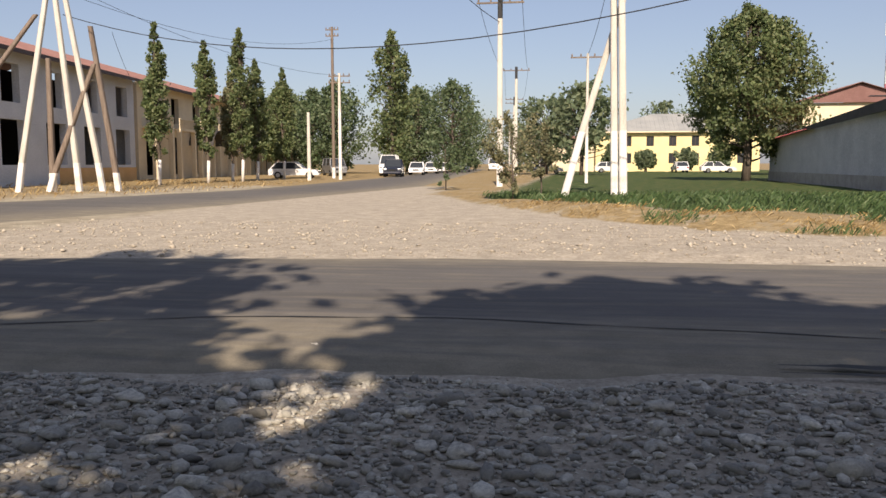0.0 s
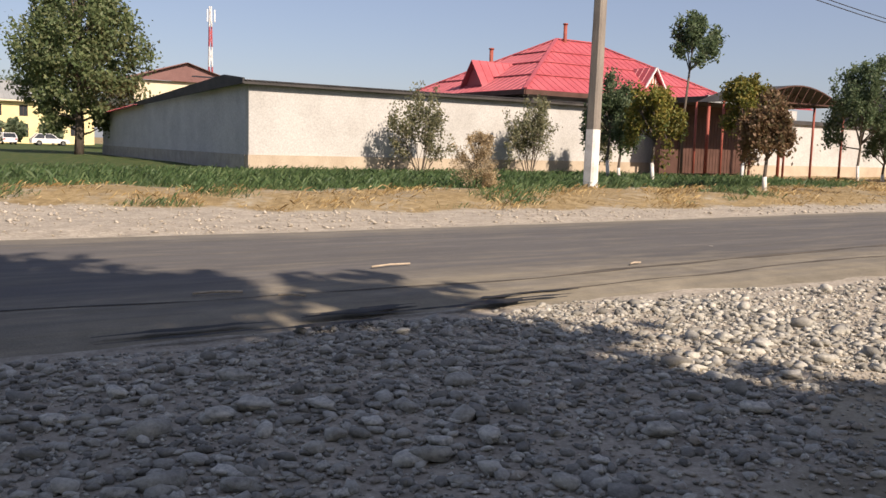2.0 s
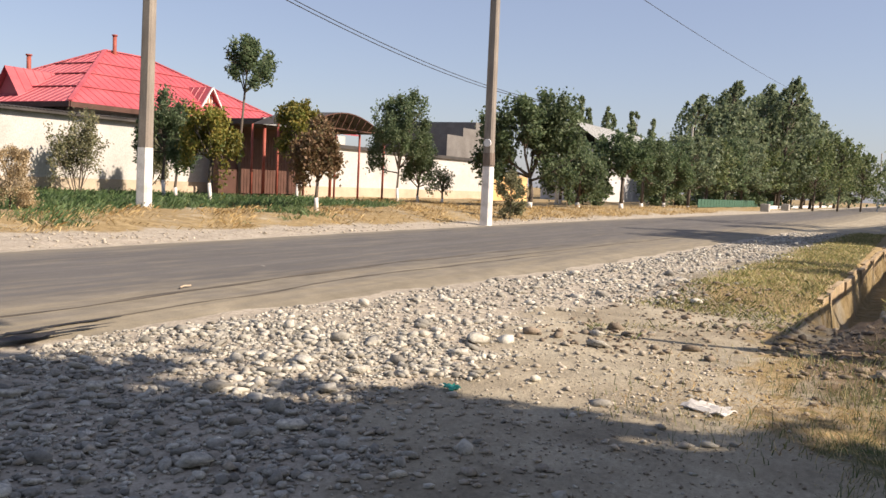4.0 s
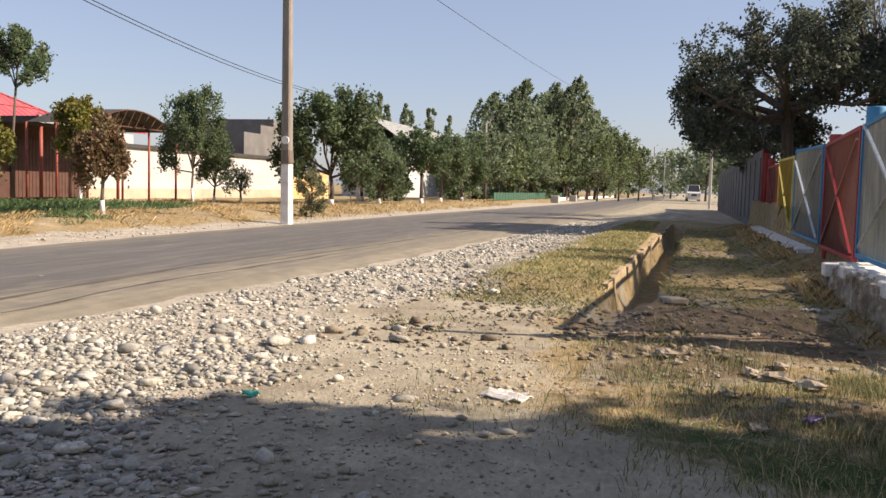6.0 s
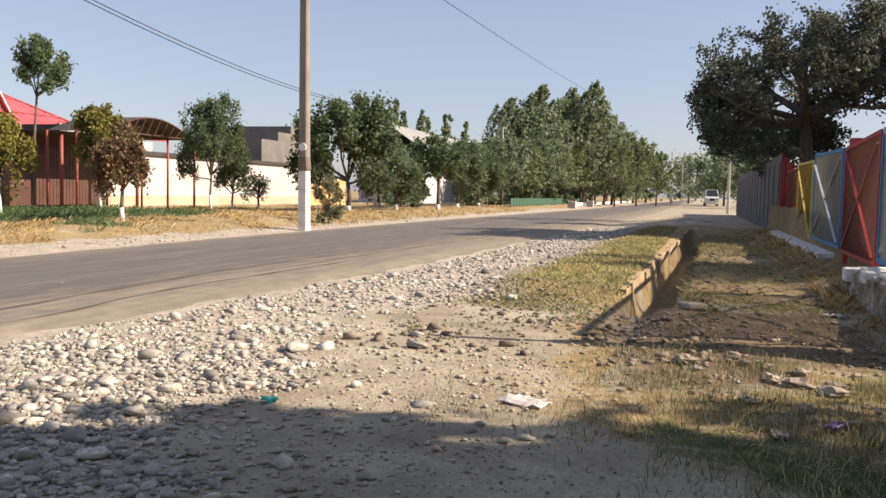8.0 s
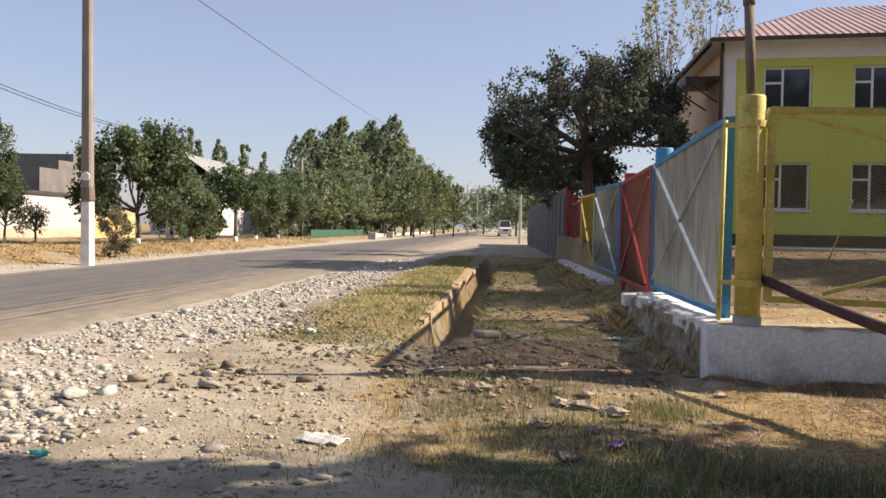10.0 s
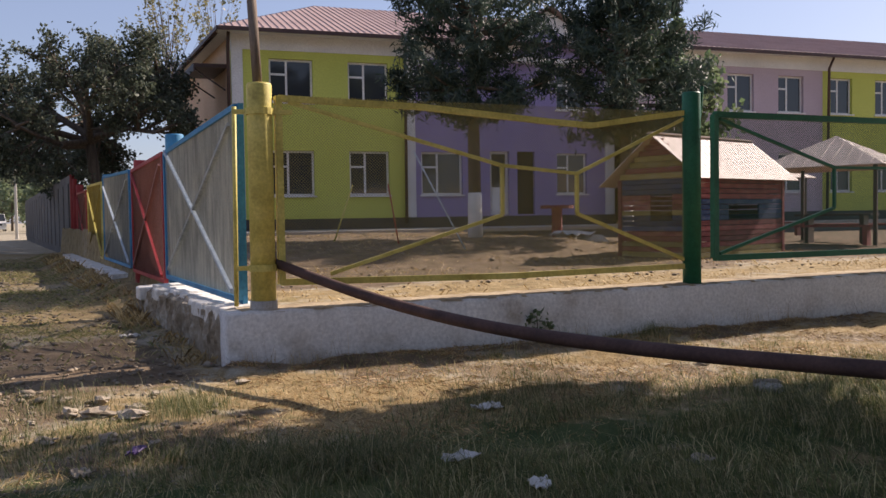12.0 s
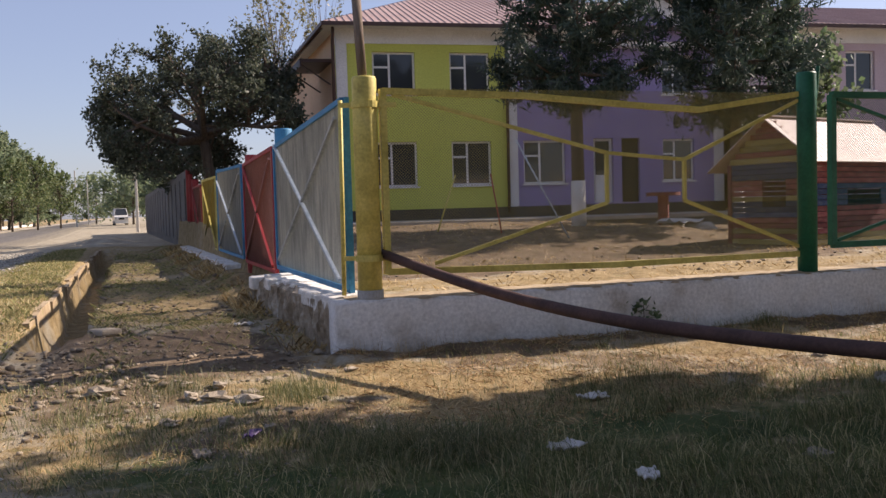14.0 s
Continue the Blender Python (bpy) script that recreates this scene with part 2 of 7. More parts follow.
    "leaf_plane": leaf_material("leaf_plane", [(0.090, 0.134, 0.055), (0.143, 0.187, 0.079), (0.220, 0.237, 0.110)], 0.35, 0.42),
    # distance haze is put into these paler, greyer leaf colours
    "leaf_hazed": leaf_material("leaf_hazed", [(0.132, 0.182, 0.105), (0.182, 0.231, 0.132), (0.253, 0.286, 0.165)], 0.3, 0.5),
    "leaf_grey": leaf_material("leaf_grey", [(0.135, 0.154, 0.081), (0.210, 0.210, 0.115), (0.300, 0.266, 0.149)], 0.3),
    "leaf_yellow": leaf_material("leaf_yellow", [(0.10, 0.14, 0.03), (0.22, 0.21, 0.045), (0.36, 0.27, 0.07)], 0.35),
    "leaf_brown": leaf_material("leaf_brown", [(0.16, 0.10, 0.055), (0.25, 0.155, 0.085), (0.16, 0.15, 0.07)], 0.35),
    "needle": leaf_material("needle", [(0.030, 0.055, 0.043), (0.050, 0.083, 0.061), (0.081, 0.110, 0.077)], 0.35, 0.2),
    "dry_bush": leaf_material("dry_bush", [(0.34, 0.25, 0.135), (0.44, 0.34, 0.20), (0.52, 0.42, 0.27)], 0.3),
}


# ---- geometry helpers ----
class Geo:
    """Collects vertices and faces for one mesh."""

    def __init__(self):
        self.v, self.f = [], []

    def add(self, verts, faces):
        n = len(self.v)
        self.v += [tuple(p) for p in verts]
        self.f += [tuple(n + i for i in f) for f in faces]
        return self

    def box(self, x0, x1, y0, y1, z0, z1, m=None):
        p = [(x, y, z) for z in (z0, z1) for x, y in ((x0, y0), (x1, y0), (x1, y1), (x0, y1))]
        if m is not None:
            p = [m @ Vector(q) for q in p]
        return self.add(p, [(3, 2, 1, 0), (4, 5, 6, 7), (0, 1, 5, 4), (1, 2, 6, 5), (2, 3, 7, 6), (3, 0, 4, 7)])

    def tube(self, pts, radii, n=8, cap=True):
        pts = [Vector(p) for p in pts]
        if not hasattr(radii, "__len__"):
            radii = [radii] * len(pts)
        ring = []
        for i, p in enumerate(pts):
            d = (pts[min(i + 1, len(pts) - 1)] - pts[max(i - 1, 0)]).normalized()
            a = d.cross(Vector((0, 0, 1)) if abs(d.z) < 0.95 else Vector((1, 0, 0))).normalized()
            b = d.cross(a)
            ring += [p + (a * math.cos(t) + b * math.sin(t)) * radii[i] for t in (2 * math.pi * k / n for k in range(n))]
        faces = []
        for i in range(len(pts) - 1):
            for k in range(n):
                k2 = (k + 1) % n
                faces.append((i * n + k, i * n + k2, (i + 1) * n + k2, (i + 1) * n + k))
        if cap:
            faces.append(tuple(reversed(range(n))))
            faces.append(tuple((len(pts) - 1) * n + k for k in range(n)))
        return self.add(ring, faces)

    def prism(self, a, b, ha, hb, turn=0.0, chamfer=0.16):
        """A square shaft with chamfered corners from a to b, half-widths ha and hb, turned about its length."""
        ca, sa = math.cos(radians(turn)), math.sin(radians(turn))
        k = 1 - 2 * chamfer
        ring = [(1, -k), (1, k), (k, 1), (-k, 1), (-1, k), (-1, -k), (-k, -1), (k, -1)]
        V = [Vector(c) + Vector((h * (u * ca - w * sa), h * (u * sa + w * ca), 0)) for c, h in ((a, ha), (b, hb)) for u, w in ring]
        return self.add(V, [(i, (i + 1) % 8, 8 + (i + 1) % 8, 8 + i) for i in range(8)] + [tuple(range(7, -1, -1)), tuple(range(8, 16))])

    def bar(self, a, b, w, h):
        """A square bar from a to b."""
        a, b = Vector(a), Vector(b)
        d = b - a
        m = Matrix.Translation(a) @ d.to_track_quat("Y", "Z").to_matrix().to_4x4()
        return self.box(-w / 2, w / 2, 0, d.length, -h / 2, h / 2, m)


def bevelled(x0, x1, y0, y1, z0, z1, r=0.01, seg=2):
    g = Geo().box(x0, x1, y0, y1, z0, z1)
    bm = bmesh.new()
    vs = [bm.verts.new(p) for p in g.v]
    for f in g.f:
        bm.faces.new([vs[i] for i in f])
    bmesh.ops.bevel(bm, geom=list(bm.edges), offset=r, segments=seg, affect="EDGES", profile=0.5)
    out = Geo()
    bm.verts.index_update()
    out.add([v.co[:] for v in bm.verts], [[v.index for v in f.verts] for f in bm.faces])
    bm.free()
    return out


def part(name, geo, mat, parent=None, label="", smooth=False):
    me = bpy.data.meshes.new(name)
    if isinstance(geo, Geo):
        me.from_pydata(geo.v, [], geo.f)
    else:
        me.from_pydata(geo[0], [], geo[1])
    me.materials.append(M[mat] if isinstance(mat, str) else mat)
    if smooth:
        me.polygons.foreach_set("use_smooth", [True] * len(me.polygons))
    me.update()
    ob = new(name, me)
    ob.parent = parent
    return tagged(ob, label)


def thing(name, label, category, at=None, group="", kind=""):
    ob = new(name)
    ob.empty_display_size = 0.3
    if at is not None:
        ob.matrix_world = at
    return tagged(ob, label, category, group, kind)


def fast_mesh(name, verts, quads, mat, parent=None, smooth=False):
    """One mesh from number arrays: verts (n, 3), quads (m, k)."""
    me = bpy.data.meshes.new(name)
    k = quads.shape[1]
    me.vertices.add(len(verts))
    me.vertices.foreach_set("co", np.asarray(verts, np.float32).ravel())
    me.loops.add(quads.size)
    me.loops.foreach_set("vertex_index", quads.astype(np.int32).ravel())
    me.polygons.add(len(quads))
    me.polygons.foreach_set("loop_start", np.arange(0, quads.size, k, dtype=np.int32))
    if smooth:
        me.polygons.foreach_set("use_smooth", np.ones(len(quads), bool))
    me.update(calc_edges=True)
    me.validate()
    me.materials.append(M[mat] if isinstance(mat, str) else mat)
    ob = new(name, me)
    ob.parent = parent
    return ob


def smoothstep(a, b, x):
    t = np.clip((x - a) / (b - a), 0, 1)
    return t * t * (3 - 2 * t)


# ---- ground ----
NEAR_EDGE = ([-400, -20, -3.7, -1, 2.6, 6, 14, 32, 70, 600], [5.0, 5.0, 4.9, 5.2, 5.6, 5.5, 4.8, 4.3, 3.4, 3.0])
FAR_EDGE = ([-400, -8, -2, 5, 12, 20, 38, 85, 600], [11.0, 11.3, 12.1, 11.8, 12.0, 12.3, 12.4, 11.3, 11.0])


def near_edge(x):
    return np.interp(x, *NEAR_EDGE)


def far_edge(x):
    return np.interp(x, *FAR_EDGE)


def fence_x(y):
    return 8.1 + 0.085 * (y + 2.3)


def wob(x, y, s, seed=0.0):
    """Cheap smooth unevenness between about -1 and 1."""
    return (np.sin(x * 1.7 / s + 1.3 + seed) * np.cos(y * 1.3 / s + 0.4 * seed) + np.sin(x * 0.9 / s - y * 1.1 / s + 2 * seed)
            + 0.6 * np.sin(x * 3.1 / s + y * 2.3 / s + seed)) / 2.6


def verge_line(x):
    """Where the far verge with its dry grass begins."""
    return np.interp(x, [-9, -6.5, -3.5, -0.7, 2, 4.2, 7, 12, 20, 26, 40, 200], [50, 36, 27, 21, 17.3, 15.6, 14.4, 13.8, 13.4, 13.2, 13.4, 13.0])


def ditch_mid(x):
    return 0.52 - (x - 13) * 0.022


def height(x, y):
    x, y = np.asarray(x, float), np.asarray(y, float)
    z = 0.02 * wob(x, y, 1.1) + 0.012 * wob(x, y, 0.35, 2.0)
    far = smoothstep(0, 2.6, y - verge_line(x) - 0.3 * wob(x, y, 1.5, 1.0))
    z = z + 0.22 * far * (1 - 0.85 * smoothstep(24, 32, y)) + far * 0.06 * wob(x, y, 1.3, 4.0)
    # litter and earth heaped against the front plinth
    foot = fence_x(y) - 0.18 - x
    z = z + 0.10 * smoothstep(-0.1, 0.02, foot) * (1 - smoothstep(0.1, 0.9, foot)) * (y < -1.9) * (y > -16) * (0.8 + 0.4 * wob(x, y, 0.25, 1.0))
    # low kerb of earth and grass beside the ditch
    d = y - ditch_mid(x)
    along = smoothstep(10.3, 11.6, x) * (1 - smoothstep(36, 38, x))
    z = z + 0.12 * along * smoothstep(0.25, 0.5, d) * (1 - smoothstep(1.6, 2.8, d))
    z = z - 0.55 * along * (1 - smoothstep(0.24, 0.31, np.abs(d)))
    # the ditch runs out into a shallow rut
    z = z - 0.10 * smoothstep(7.6, 9.5, x) * (1 - smoothstep(10.6, 11.6, x)) * (1 - smoothstep(0.1, 0.34, np.abs(d - 0.12)))
    # the strip in front of the fence falls a little, the yard stands higher
    z = z - 0.06 * smoothstep(3.5, 6.0, x) * (1 - smoothstep(-2.2, -0.5, y)) * (1 - smoothstep(0, 1, x - 8.5))
    yard = (x > fence_x(y) + 0.12) & (y < -2.42) & (x < 34)
    z = np.where(yard, 0.44 + 0.10 * smoothstep(10, 22, x) + 0.28 * smoothstep(13.5, 17.2, x) * smoothstep(-13.2, -11.8, y) + 0.03 * wob(x, y, 0.8, 3.0) + 0.05 * np.abs(wob(x, y, 0.33, 6.0)), z)
    # trodden, lumpy soil between ditch and fence
    z = z + 0.045 * smoothstep(6.5, 8, x) * (x < 36) * (np.abs(y + 0.8) < 1.3) * np.abs(wob(x, y, 0.28, 5.0))
    # earth bank at the foot of the side fence where the plinth is missing
    z = z + 0.30 * smoothstep(12.6, 13.4, x) * (x < 34) * (1 - smoothstep(-2.1, -1.2, y)) * (y > -2.6) * (0.8 + 0.3 * wob(x, y, 0.4))
    # mounds beyond the ditch
    z = z + 0.45 * np.exp(-(((x - 45) / 4) ** 2 + ((y - 0.5) / 1.6) ** 2))
    road = (y > near_edge(x) - 0.4) & (y < far_edge(x) + 0.4)
    z = np.where(road, np.minimum(z, -0.03), z)
    side = (x < -8) & (y > 12)
    z = np.where(side & (x > -24), np.minimum(z, -0.02), z)
    return z


def axis(knots):
    """Coordinates with steps that change from knot to knot."""
    out = []
    for (a, s), (b, _) in zip(knots[:-1], knots[1:]):
        out += list(np.arange(a, b - s * 0.4, s))
    return np.array(out + [knots[-1][0]])


gx = axis([(-3000, 500), (-500, 60), (-80, 4), (-20, 0.8), (-6, 0.2), (20, 0.3), (40, 0.8), (60, 4), (140, 30), (500, 500), (3000, 1)])
gy = axis([(-3000, 500), (-500, 60), (-80, 5), (-22, 0.3), (-8, 0.2), (-3, 0.09), (3.5, 0.3), (13, 0.2), (22, 0.8), (40, 4), (140, 30), (500, 500), (3000, 1)])
GX, GY = np.meshgrid(gx, gy)
GZ = height(GX, GY)
nx, ny = len(gx), len(gy)
idx = np.arange(nx * ny).reshape(ny, nx)
quads = np.stack([idx[:-1, :-1], idx[:-1, 1:], idx[1:, 1:], idx[1:, :-1]], -1).reshape(-1, 4)


def ground_material():
    """Dusty earth; the mesh says where stones, dry grass and green growth prevail."""
    m = bpy.data.materials.new("ground_earth")
    m.use_nodes = True
    nt = m.node_tree
    p = nt.nodes["Principled BSDF"]
    at = nt.nodes.new("ShaderNodeVertexColor")
    at.layer_name = "cover"
    sep = nt.nodes.new("ShaderNodeSeparateColor")
    nt.links.new(at.outputs[0], sep.inputs[0])
    earth = grade(nt, [(0.26, 0.222, 0.16), (0.365, 0.32, 0.235), (0.455, 0.41, 0.31)], noise_tex(nt, 0.9))
    grit = grade(nt, [(0.28, 0.24, 0.185), (0.42, 0.37, 0.295), (0.54, 0.485, 0.39)], noise_tex(nt, 14, 6, rough=0.75))
    dry = grade(nt, [(0.16, 0.115, 0.055), (0.30, 0.22, 0.11), (0.46, 0.36, 0.20)], noise_tex(nt, 4.5, 7, rough=0.75))
    green = grade(nt, [(0.035, 0.06, 0.02), (0.06, 0.09, 0.03), (0.16, 0.14, 0.06)], noise_tex(nt, 1.8))
    blur = noise_tex(nt, 5.0, 5)

    def weight(sock):
        a = nt.nodes.new("ShaderNodeMath")
        a.operation = "ADD"
        nt.links.new(sock, a.inputs[0])
        nt.links.new(remap(nt, blur, -0.35, 0.35, 0.25, 0.75), a.inputs[1])
        return remap(nt, a.outputs[0], 0, 1, 0.3, 0.7)

    col = mix_rgb(nt, "MIX", weight(sep.outputs[0]), earth, grit)
    col = mix_rgb(nt, "MULTIPLY", 1.0, col, remap(nt, noise_tex(nt, 2.2, 6, rough=0.75), 0.72, 1.2, 0.3, 0.7))
    soil_shade = grade(nt, [(0.10, 0.072, 0.046), (0.165, 0.12, 0.078), (0.26, 0.195, 0.125)], noise_tex(nt, 3.5))
    col = mix_rgb(nt, "MIX", weight(at.outputs[1]), col, soil_shade)
    col = mix_rgb(nt, "MIX", weight(sep.outputs[2]), col, dry)
    col = mix_rgb(nt, "MIX", weight(sep.outputs[1]), col, green)
    col = mix_rgb(nt, "MULTIPLY", 1.0, col, remap(nt, noise_tex(nt, 35, 6, rough=0.75), 0.7, 1.25, 0.25, 0.75))
    nt.links.new(col, p.inputs["Base Color"])
    p.inputs["Roughness"].default_value, p.inputs["Specular IOR Level"].default_value = 0.95, 0.15
    b = nt.nodes.new("ShaderNodeBump")
    b.inputs["Strength"].default_value, b.inputs["Distance"].default_value = 0.7, 0.03
    nt.links.new(noise_tex(nt, 22, 7, rough=0.7), b.inputs["Height"])
    nt.links.new(b.outputs[0], p.inputs["Normal"])
    return m


M["ground"] = ground_material()
ground = fast_mesh("ground", np.stack([GX, GY, GZ], -1).reshape(-1, 3), quads, "ground", smooth=True)
tagged(ground, "dusty pale earth with gravel, dry grass and green patches", "ground", kind="structure")


def cover(x, y):
    """Shares of gravel, green and dry grass on the ground."""
    w1, w2 = wob(x, y, 1.2, 1.0), wob(x, y, 0.5, 2.5)
    ne, fe, vl = near_edge(x), far_edge(x), verge_line(x)
    near_strip = smoothstep(-0.55, 0.5, y - np.interp(x, [-20, 0.6, 2, 3.5, 5, 8, 14, 36], [0.3, 0.7, 1.9, 2.5, 2.8, 3.0, 2.9, 2.6]) + 0.7 * w1 + 0.35 * w2) * (y < ne + 0.6) * (x < 38)
    far_strip = (y > fe - 0.5) * (1 - smoothstep(0, 0.8, y - vl + 0.4 * w2)) * smoothstep(-13, -11, x)
    gravel = np.clip(near_strip + 0.8 * far_strip, 0, 1)
    bank = smoothstep(0, 0.7, y - vl + 0.3 * w2)
    field = smoothstep(0, 1.6, y - vl - np.interp(x, [-4, 3, 12, 22, 30, 40], [3.5, 3.0, 3.6, 4.8, 5.2, 9.0]) + 0.8 * w1) * smoothstep(-5, -2.5, x) * (1 - smoothstep(30, 36, x))
    dry = bank * (1 - field) * (0.75 + 0.35 * w2)
    ditch_side = smoothstep(0.3, 0.6, y - ditch_mid(x)) * (1 - smoothstep(1.6, 2.4, y - ditch_mid(x) + 0.3 * w1)) * smoothstep(9.5, 11, x) * (x < 37)
    front = smoothstep(-0.4, 1.0, x + 0.5 * w1 + 0.3 * w2 - np.interp(y, [-3.0, -1.6, -0.6, 0.2], [1.9, 2.4, 3.6, 4.4])) * (1 - smoothstep(0.6, 1.6, y + 0.4 * w2)) * (x < 40)
    dry = np.clip(dry + 0.8 * ditch_side + front * (0.8 + 0.3 * w1), 0, 1)
    green = np.clip(field + 0.25 * front * (w2 > 0.2) + 0.55 * front * (1 - smoothstep(4.6, 5.6, x)), 0, 1)
    left = (x < -20) * (y > 20)
    dry = np.clip(dry + 0.6 * left, 0, 1)
    # dark earth here also paints in the shadow of the first side panel
    soil_shade = smoothstep(6.8, 7.8, x + 0.3 * w1) * (1 - smoothstep(9.8, 11.5, x + 1.2 * w2)) * smoothstep(-1.9, -1.4, y) * (1 - smoothstep(0.4, 0.9, y + 0.2 * w2)) * 0.9
    soil_shade = soil_shade + 0.75 * (x > 4.6) * (x < 8.2) * (y < 0.6) * smoothstep(0.0, 0.5, wob(x, y, 0.75, 6.3) + 0.35 * w2)
    # yard earth, darkened further for the shade lying on it
    soil_shade = soil_shade + 1.2 * smoothstep(9.4, 11.5, x + 0.8 * w1) * (y < -2.6) * (x < 34) * (0.85 + 0.4 * w2)
    foot = fence_x(y) - 0.17 - x
    soil_shade = soil_shade + 0.8 * (foot > -0.3) * (1 - smoothstep(0.15, 0.55, foot + 0.25 * w2)) * (y < -1.9) * (y > -15)
    dry = np.clip(dry - soil_shade, 0, 1)
    return gravel, green, dry, soil_shade


cg, cgreen, cdry, csoil_shade = cover(GX, GY)
layer = ground.data.color_attributes.new("cover", "FLOAT_COLOR", "POINT")
layer.data.foreach_set("color", np.stack([cg, cgreen, cdry, csoil_shade], -1).astype(np.float32).ravel())


# ---- roads ----
def road_material():
    m = bpy.data.materials.new("worn_asphalt")
    m.use_nodes = True
    nt = m.node_tree
    p = nt.nodes["Principled BSDF"]
    tar = grade(nt, [(0.088, 0.085, 0.084), (0.13, 0.125, 0.12)], noise_tex(nt, 0.7, stretch=(0.25, 1.5, 1)))
    dust = grade(nt, [(0.205, 0.178, 0.125), (0.30, 0.262, 0.19)], noise_tex(nt, 3))
    at = nt.nodes.new("ShaderNodeVertexColor")
    at.layer_name = "dust"
    a = nt.nodes.new("ShaderNodeMath")
    a.operation = "ADD"
    nt.links.new(at.outputs[0], a.inputs[0])
    nt.links.new(remap(nt, noise_tex(nt, 2.2, 6, stretch=(0.35, 2.4, 1)), -0.36, 0.36, 0.25, 0.75), a.inputs[1])
    col = mix_rgb(nt, "MIX", remap(nt, a.outputs[0], 0.08, 0.95, 0.2, 1.0), tar, dust)
    col = mix_rgb(nt, "MULTIPLY", 1.0, col, remap(nt, noise_tex(nt, 1.0, 4, rough=0.7, stretch=(0.08, 2.2, 1)), 0.84, 1.1, 0.3, 0.7))
    col = mix_rgb(nt, "MULTIPLY", 1.0, col, remap(nt, noise_tex(nt, 70, 4, rough=0.8), 0.72, 1.28, 0.25, 0.75))
    nt.links.new(col, p.inputs["Base Color"])
    p.inputs["Roughness"].default_value, p.inputs["Specular IOR Level"].default_value = 0.9, 0.25
    b = nt.nodes.new("ShaderNodeBump")
    b.inputs["Strength"].default_value, b.inputs["Distance"].default_value = 0.35, 0.01
    nt.links.new(noise_tex(nt, 90, 3), b.inputs["Height"])
    nt.links.new(b.outputs[0], p.inputs["Normal"])
    return m


M["road"] = road_material()


def road_sheet(name, label, xs, lo, hi, dust, lift):
    """A slab between two edge lines, crowned, with ragged sides and its dust recorded on the mesh."""
    n = len(dust) - 1
    t = np.linspace(0, 1, n + 1)
    P, D = [], []
    for i, (a, b) in enumerate(zip(lo, hi)):
        for j, u in enumerate(t):
            q = np.array(a) * (1 - u) + np.array(b) * u
            if j in (0, n):
                q = q + np.array([0, 0.10 * math.sin(xs[i] * 2.3) + 0.07 * math.sin(xs[i] * 5.1 + j)])
            P.append((q[0], q[1], lift if 0 < j < n else -0.05))
            D.append(dust[j])
    idx = np.arange(len(P)).reshape(len(xs), n + 1)
    q = np.stack([idx[:-1, :-1], idx[:-1, 1:], idx[1:, 1:], idx[1:, :-1]], -1).reshape(-1, 4)
    if (np.array(hi[0]) - np.array(lo[0]))[0] > abs((np.array(hi[0]) - np.array(lo[0]))[1]):
        q = q[:, ::-1]
    q = q[:, ::-1]
    ob = fast_mesh(name, np.array(P), q, "road", smooth=True)
    lay = ob.data.color_attributes.new("dust", "FLOAT_COLOR", "POINT")
    d = np.array(D, np.float32)
    lay.data.foreach_set("color", np.stack([d, d, d, np.ones_like(d)], -1).ravel())
    return tagged(ob, label, "road", kind="structure")


xs = axis([(-400, 20), (-40, 1.0), (-12, 0.25), (30, 1.0), (90, 10), (600, 1)])
DUST = [1.0, 0.95, 0.7, 0.8, 0.42, 0.24, 0.27, 0.2, 0.18, 0.25, 0.2, 0.25, 0.42, 0.8, 1.0]
road_sheet("road", "worn grey asphalt road with dusty edges", xs, [(x, near_edge(x)) for x in xs], [(x, far_edge(x)) for x in xs], DUST, 0.012)
ys = axis([(11.4, 0.6), (60, 4), (140, 20), (600, 1)])
RB_R = ([11.4, 14, 17, 26, 36, 50, 134, 600], [-20, -15.5, -12.8, -11.3, -10.5, -9.2, -16.5, -58])
RB_L = ([11.4, 20, 28, 41, 77, 134, 600], [-40, -27, -21, -18.2, -19.5, -24.5, -66])
road_sheet("road_side", "dark asphalt side road leading away between trees", ys, [(np.interp(y, *RB_L), y) for y in ys], [(np.interp(y, *RB_R), y) for y in ys],
           [1.0, 0.5, 0.3, 0.2, 0.2, 0.25, 0.4, 0.7, 1.0], 0.02)


# ---- building helpers ----
def pierced(g, length, z0, z1, thick, holes):
    """A wall along local x from 0 to length, front face at y = 0, thickness towards +y, with rectangular holes (x0, x1, z0, z1)."""
    cx = sorted({0, length, *[h[0] for h in holes], *[h[1] for h in holes]})
    cz = sorted({z0, z1, *[h[2] for h in holes], *[h[3] for h in holes]})
    nx, nz = len(cx) - 1, len(cz) - 1

    def solid(i, k):
        if not (0 <= i < nx and 0 <= k < nz):
            return False
        mx, mz = (cx[i] + cx[i + 1]) / 2, (cz[k] + cz[k + 1]) / 2
        return not any(h[0] < mx < h[1] and h[2] < mz < h[3] for h in holes)

    V = [(x, y, z) for y in (0, thick) for x in cx for z in cz]
    at = lambda s, i, k: s * (nx + 1) * (nz + 1) + i * (nz + 1) + k
    F = []
    for i in range(nx):
        for k in range(nz):
            if not solid(i, k):
                continue
            F.append((at(0, i, k), at(0, i + 1, k), at(0, i + 1, k + 1), at(0, i, k + 1)))
            F.append((at(1, i, k + 1), at(1, i + 1, k + 1), at(1, i + 1, k), at(1, i, k)))
            if not solid(i - 1, k):
                F.append((at(0, i, k), at(0, i, k + 1), at(1, i, k + 1), at(1, i, k)))
            if not solid(i + 1, k):
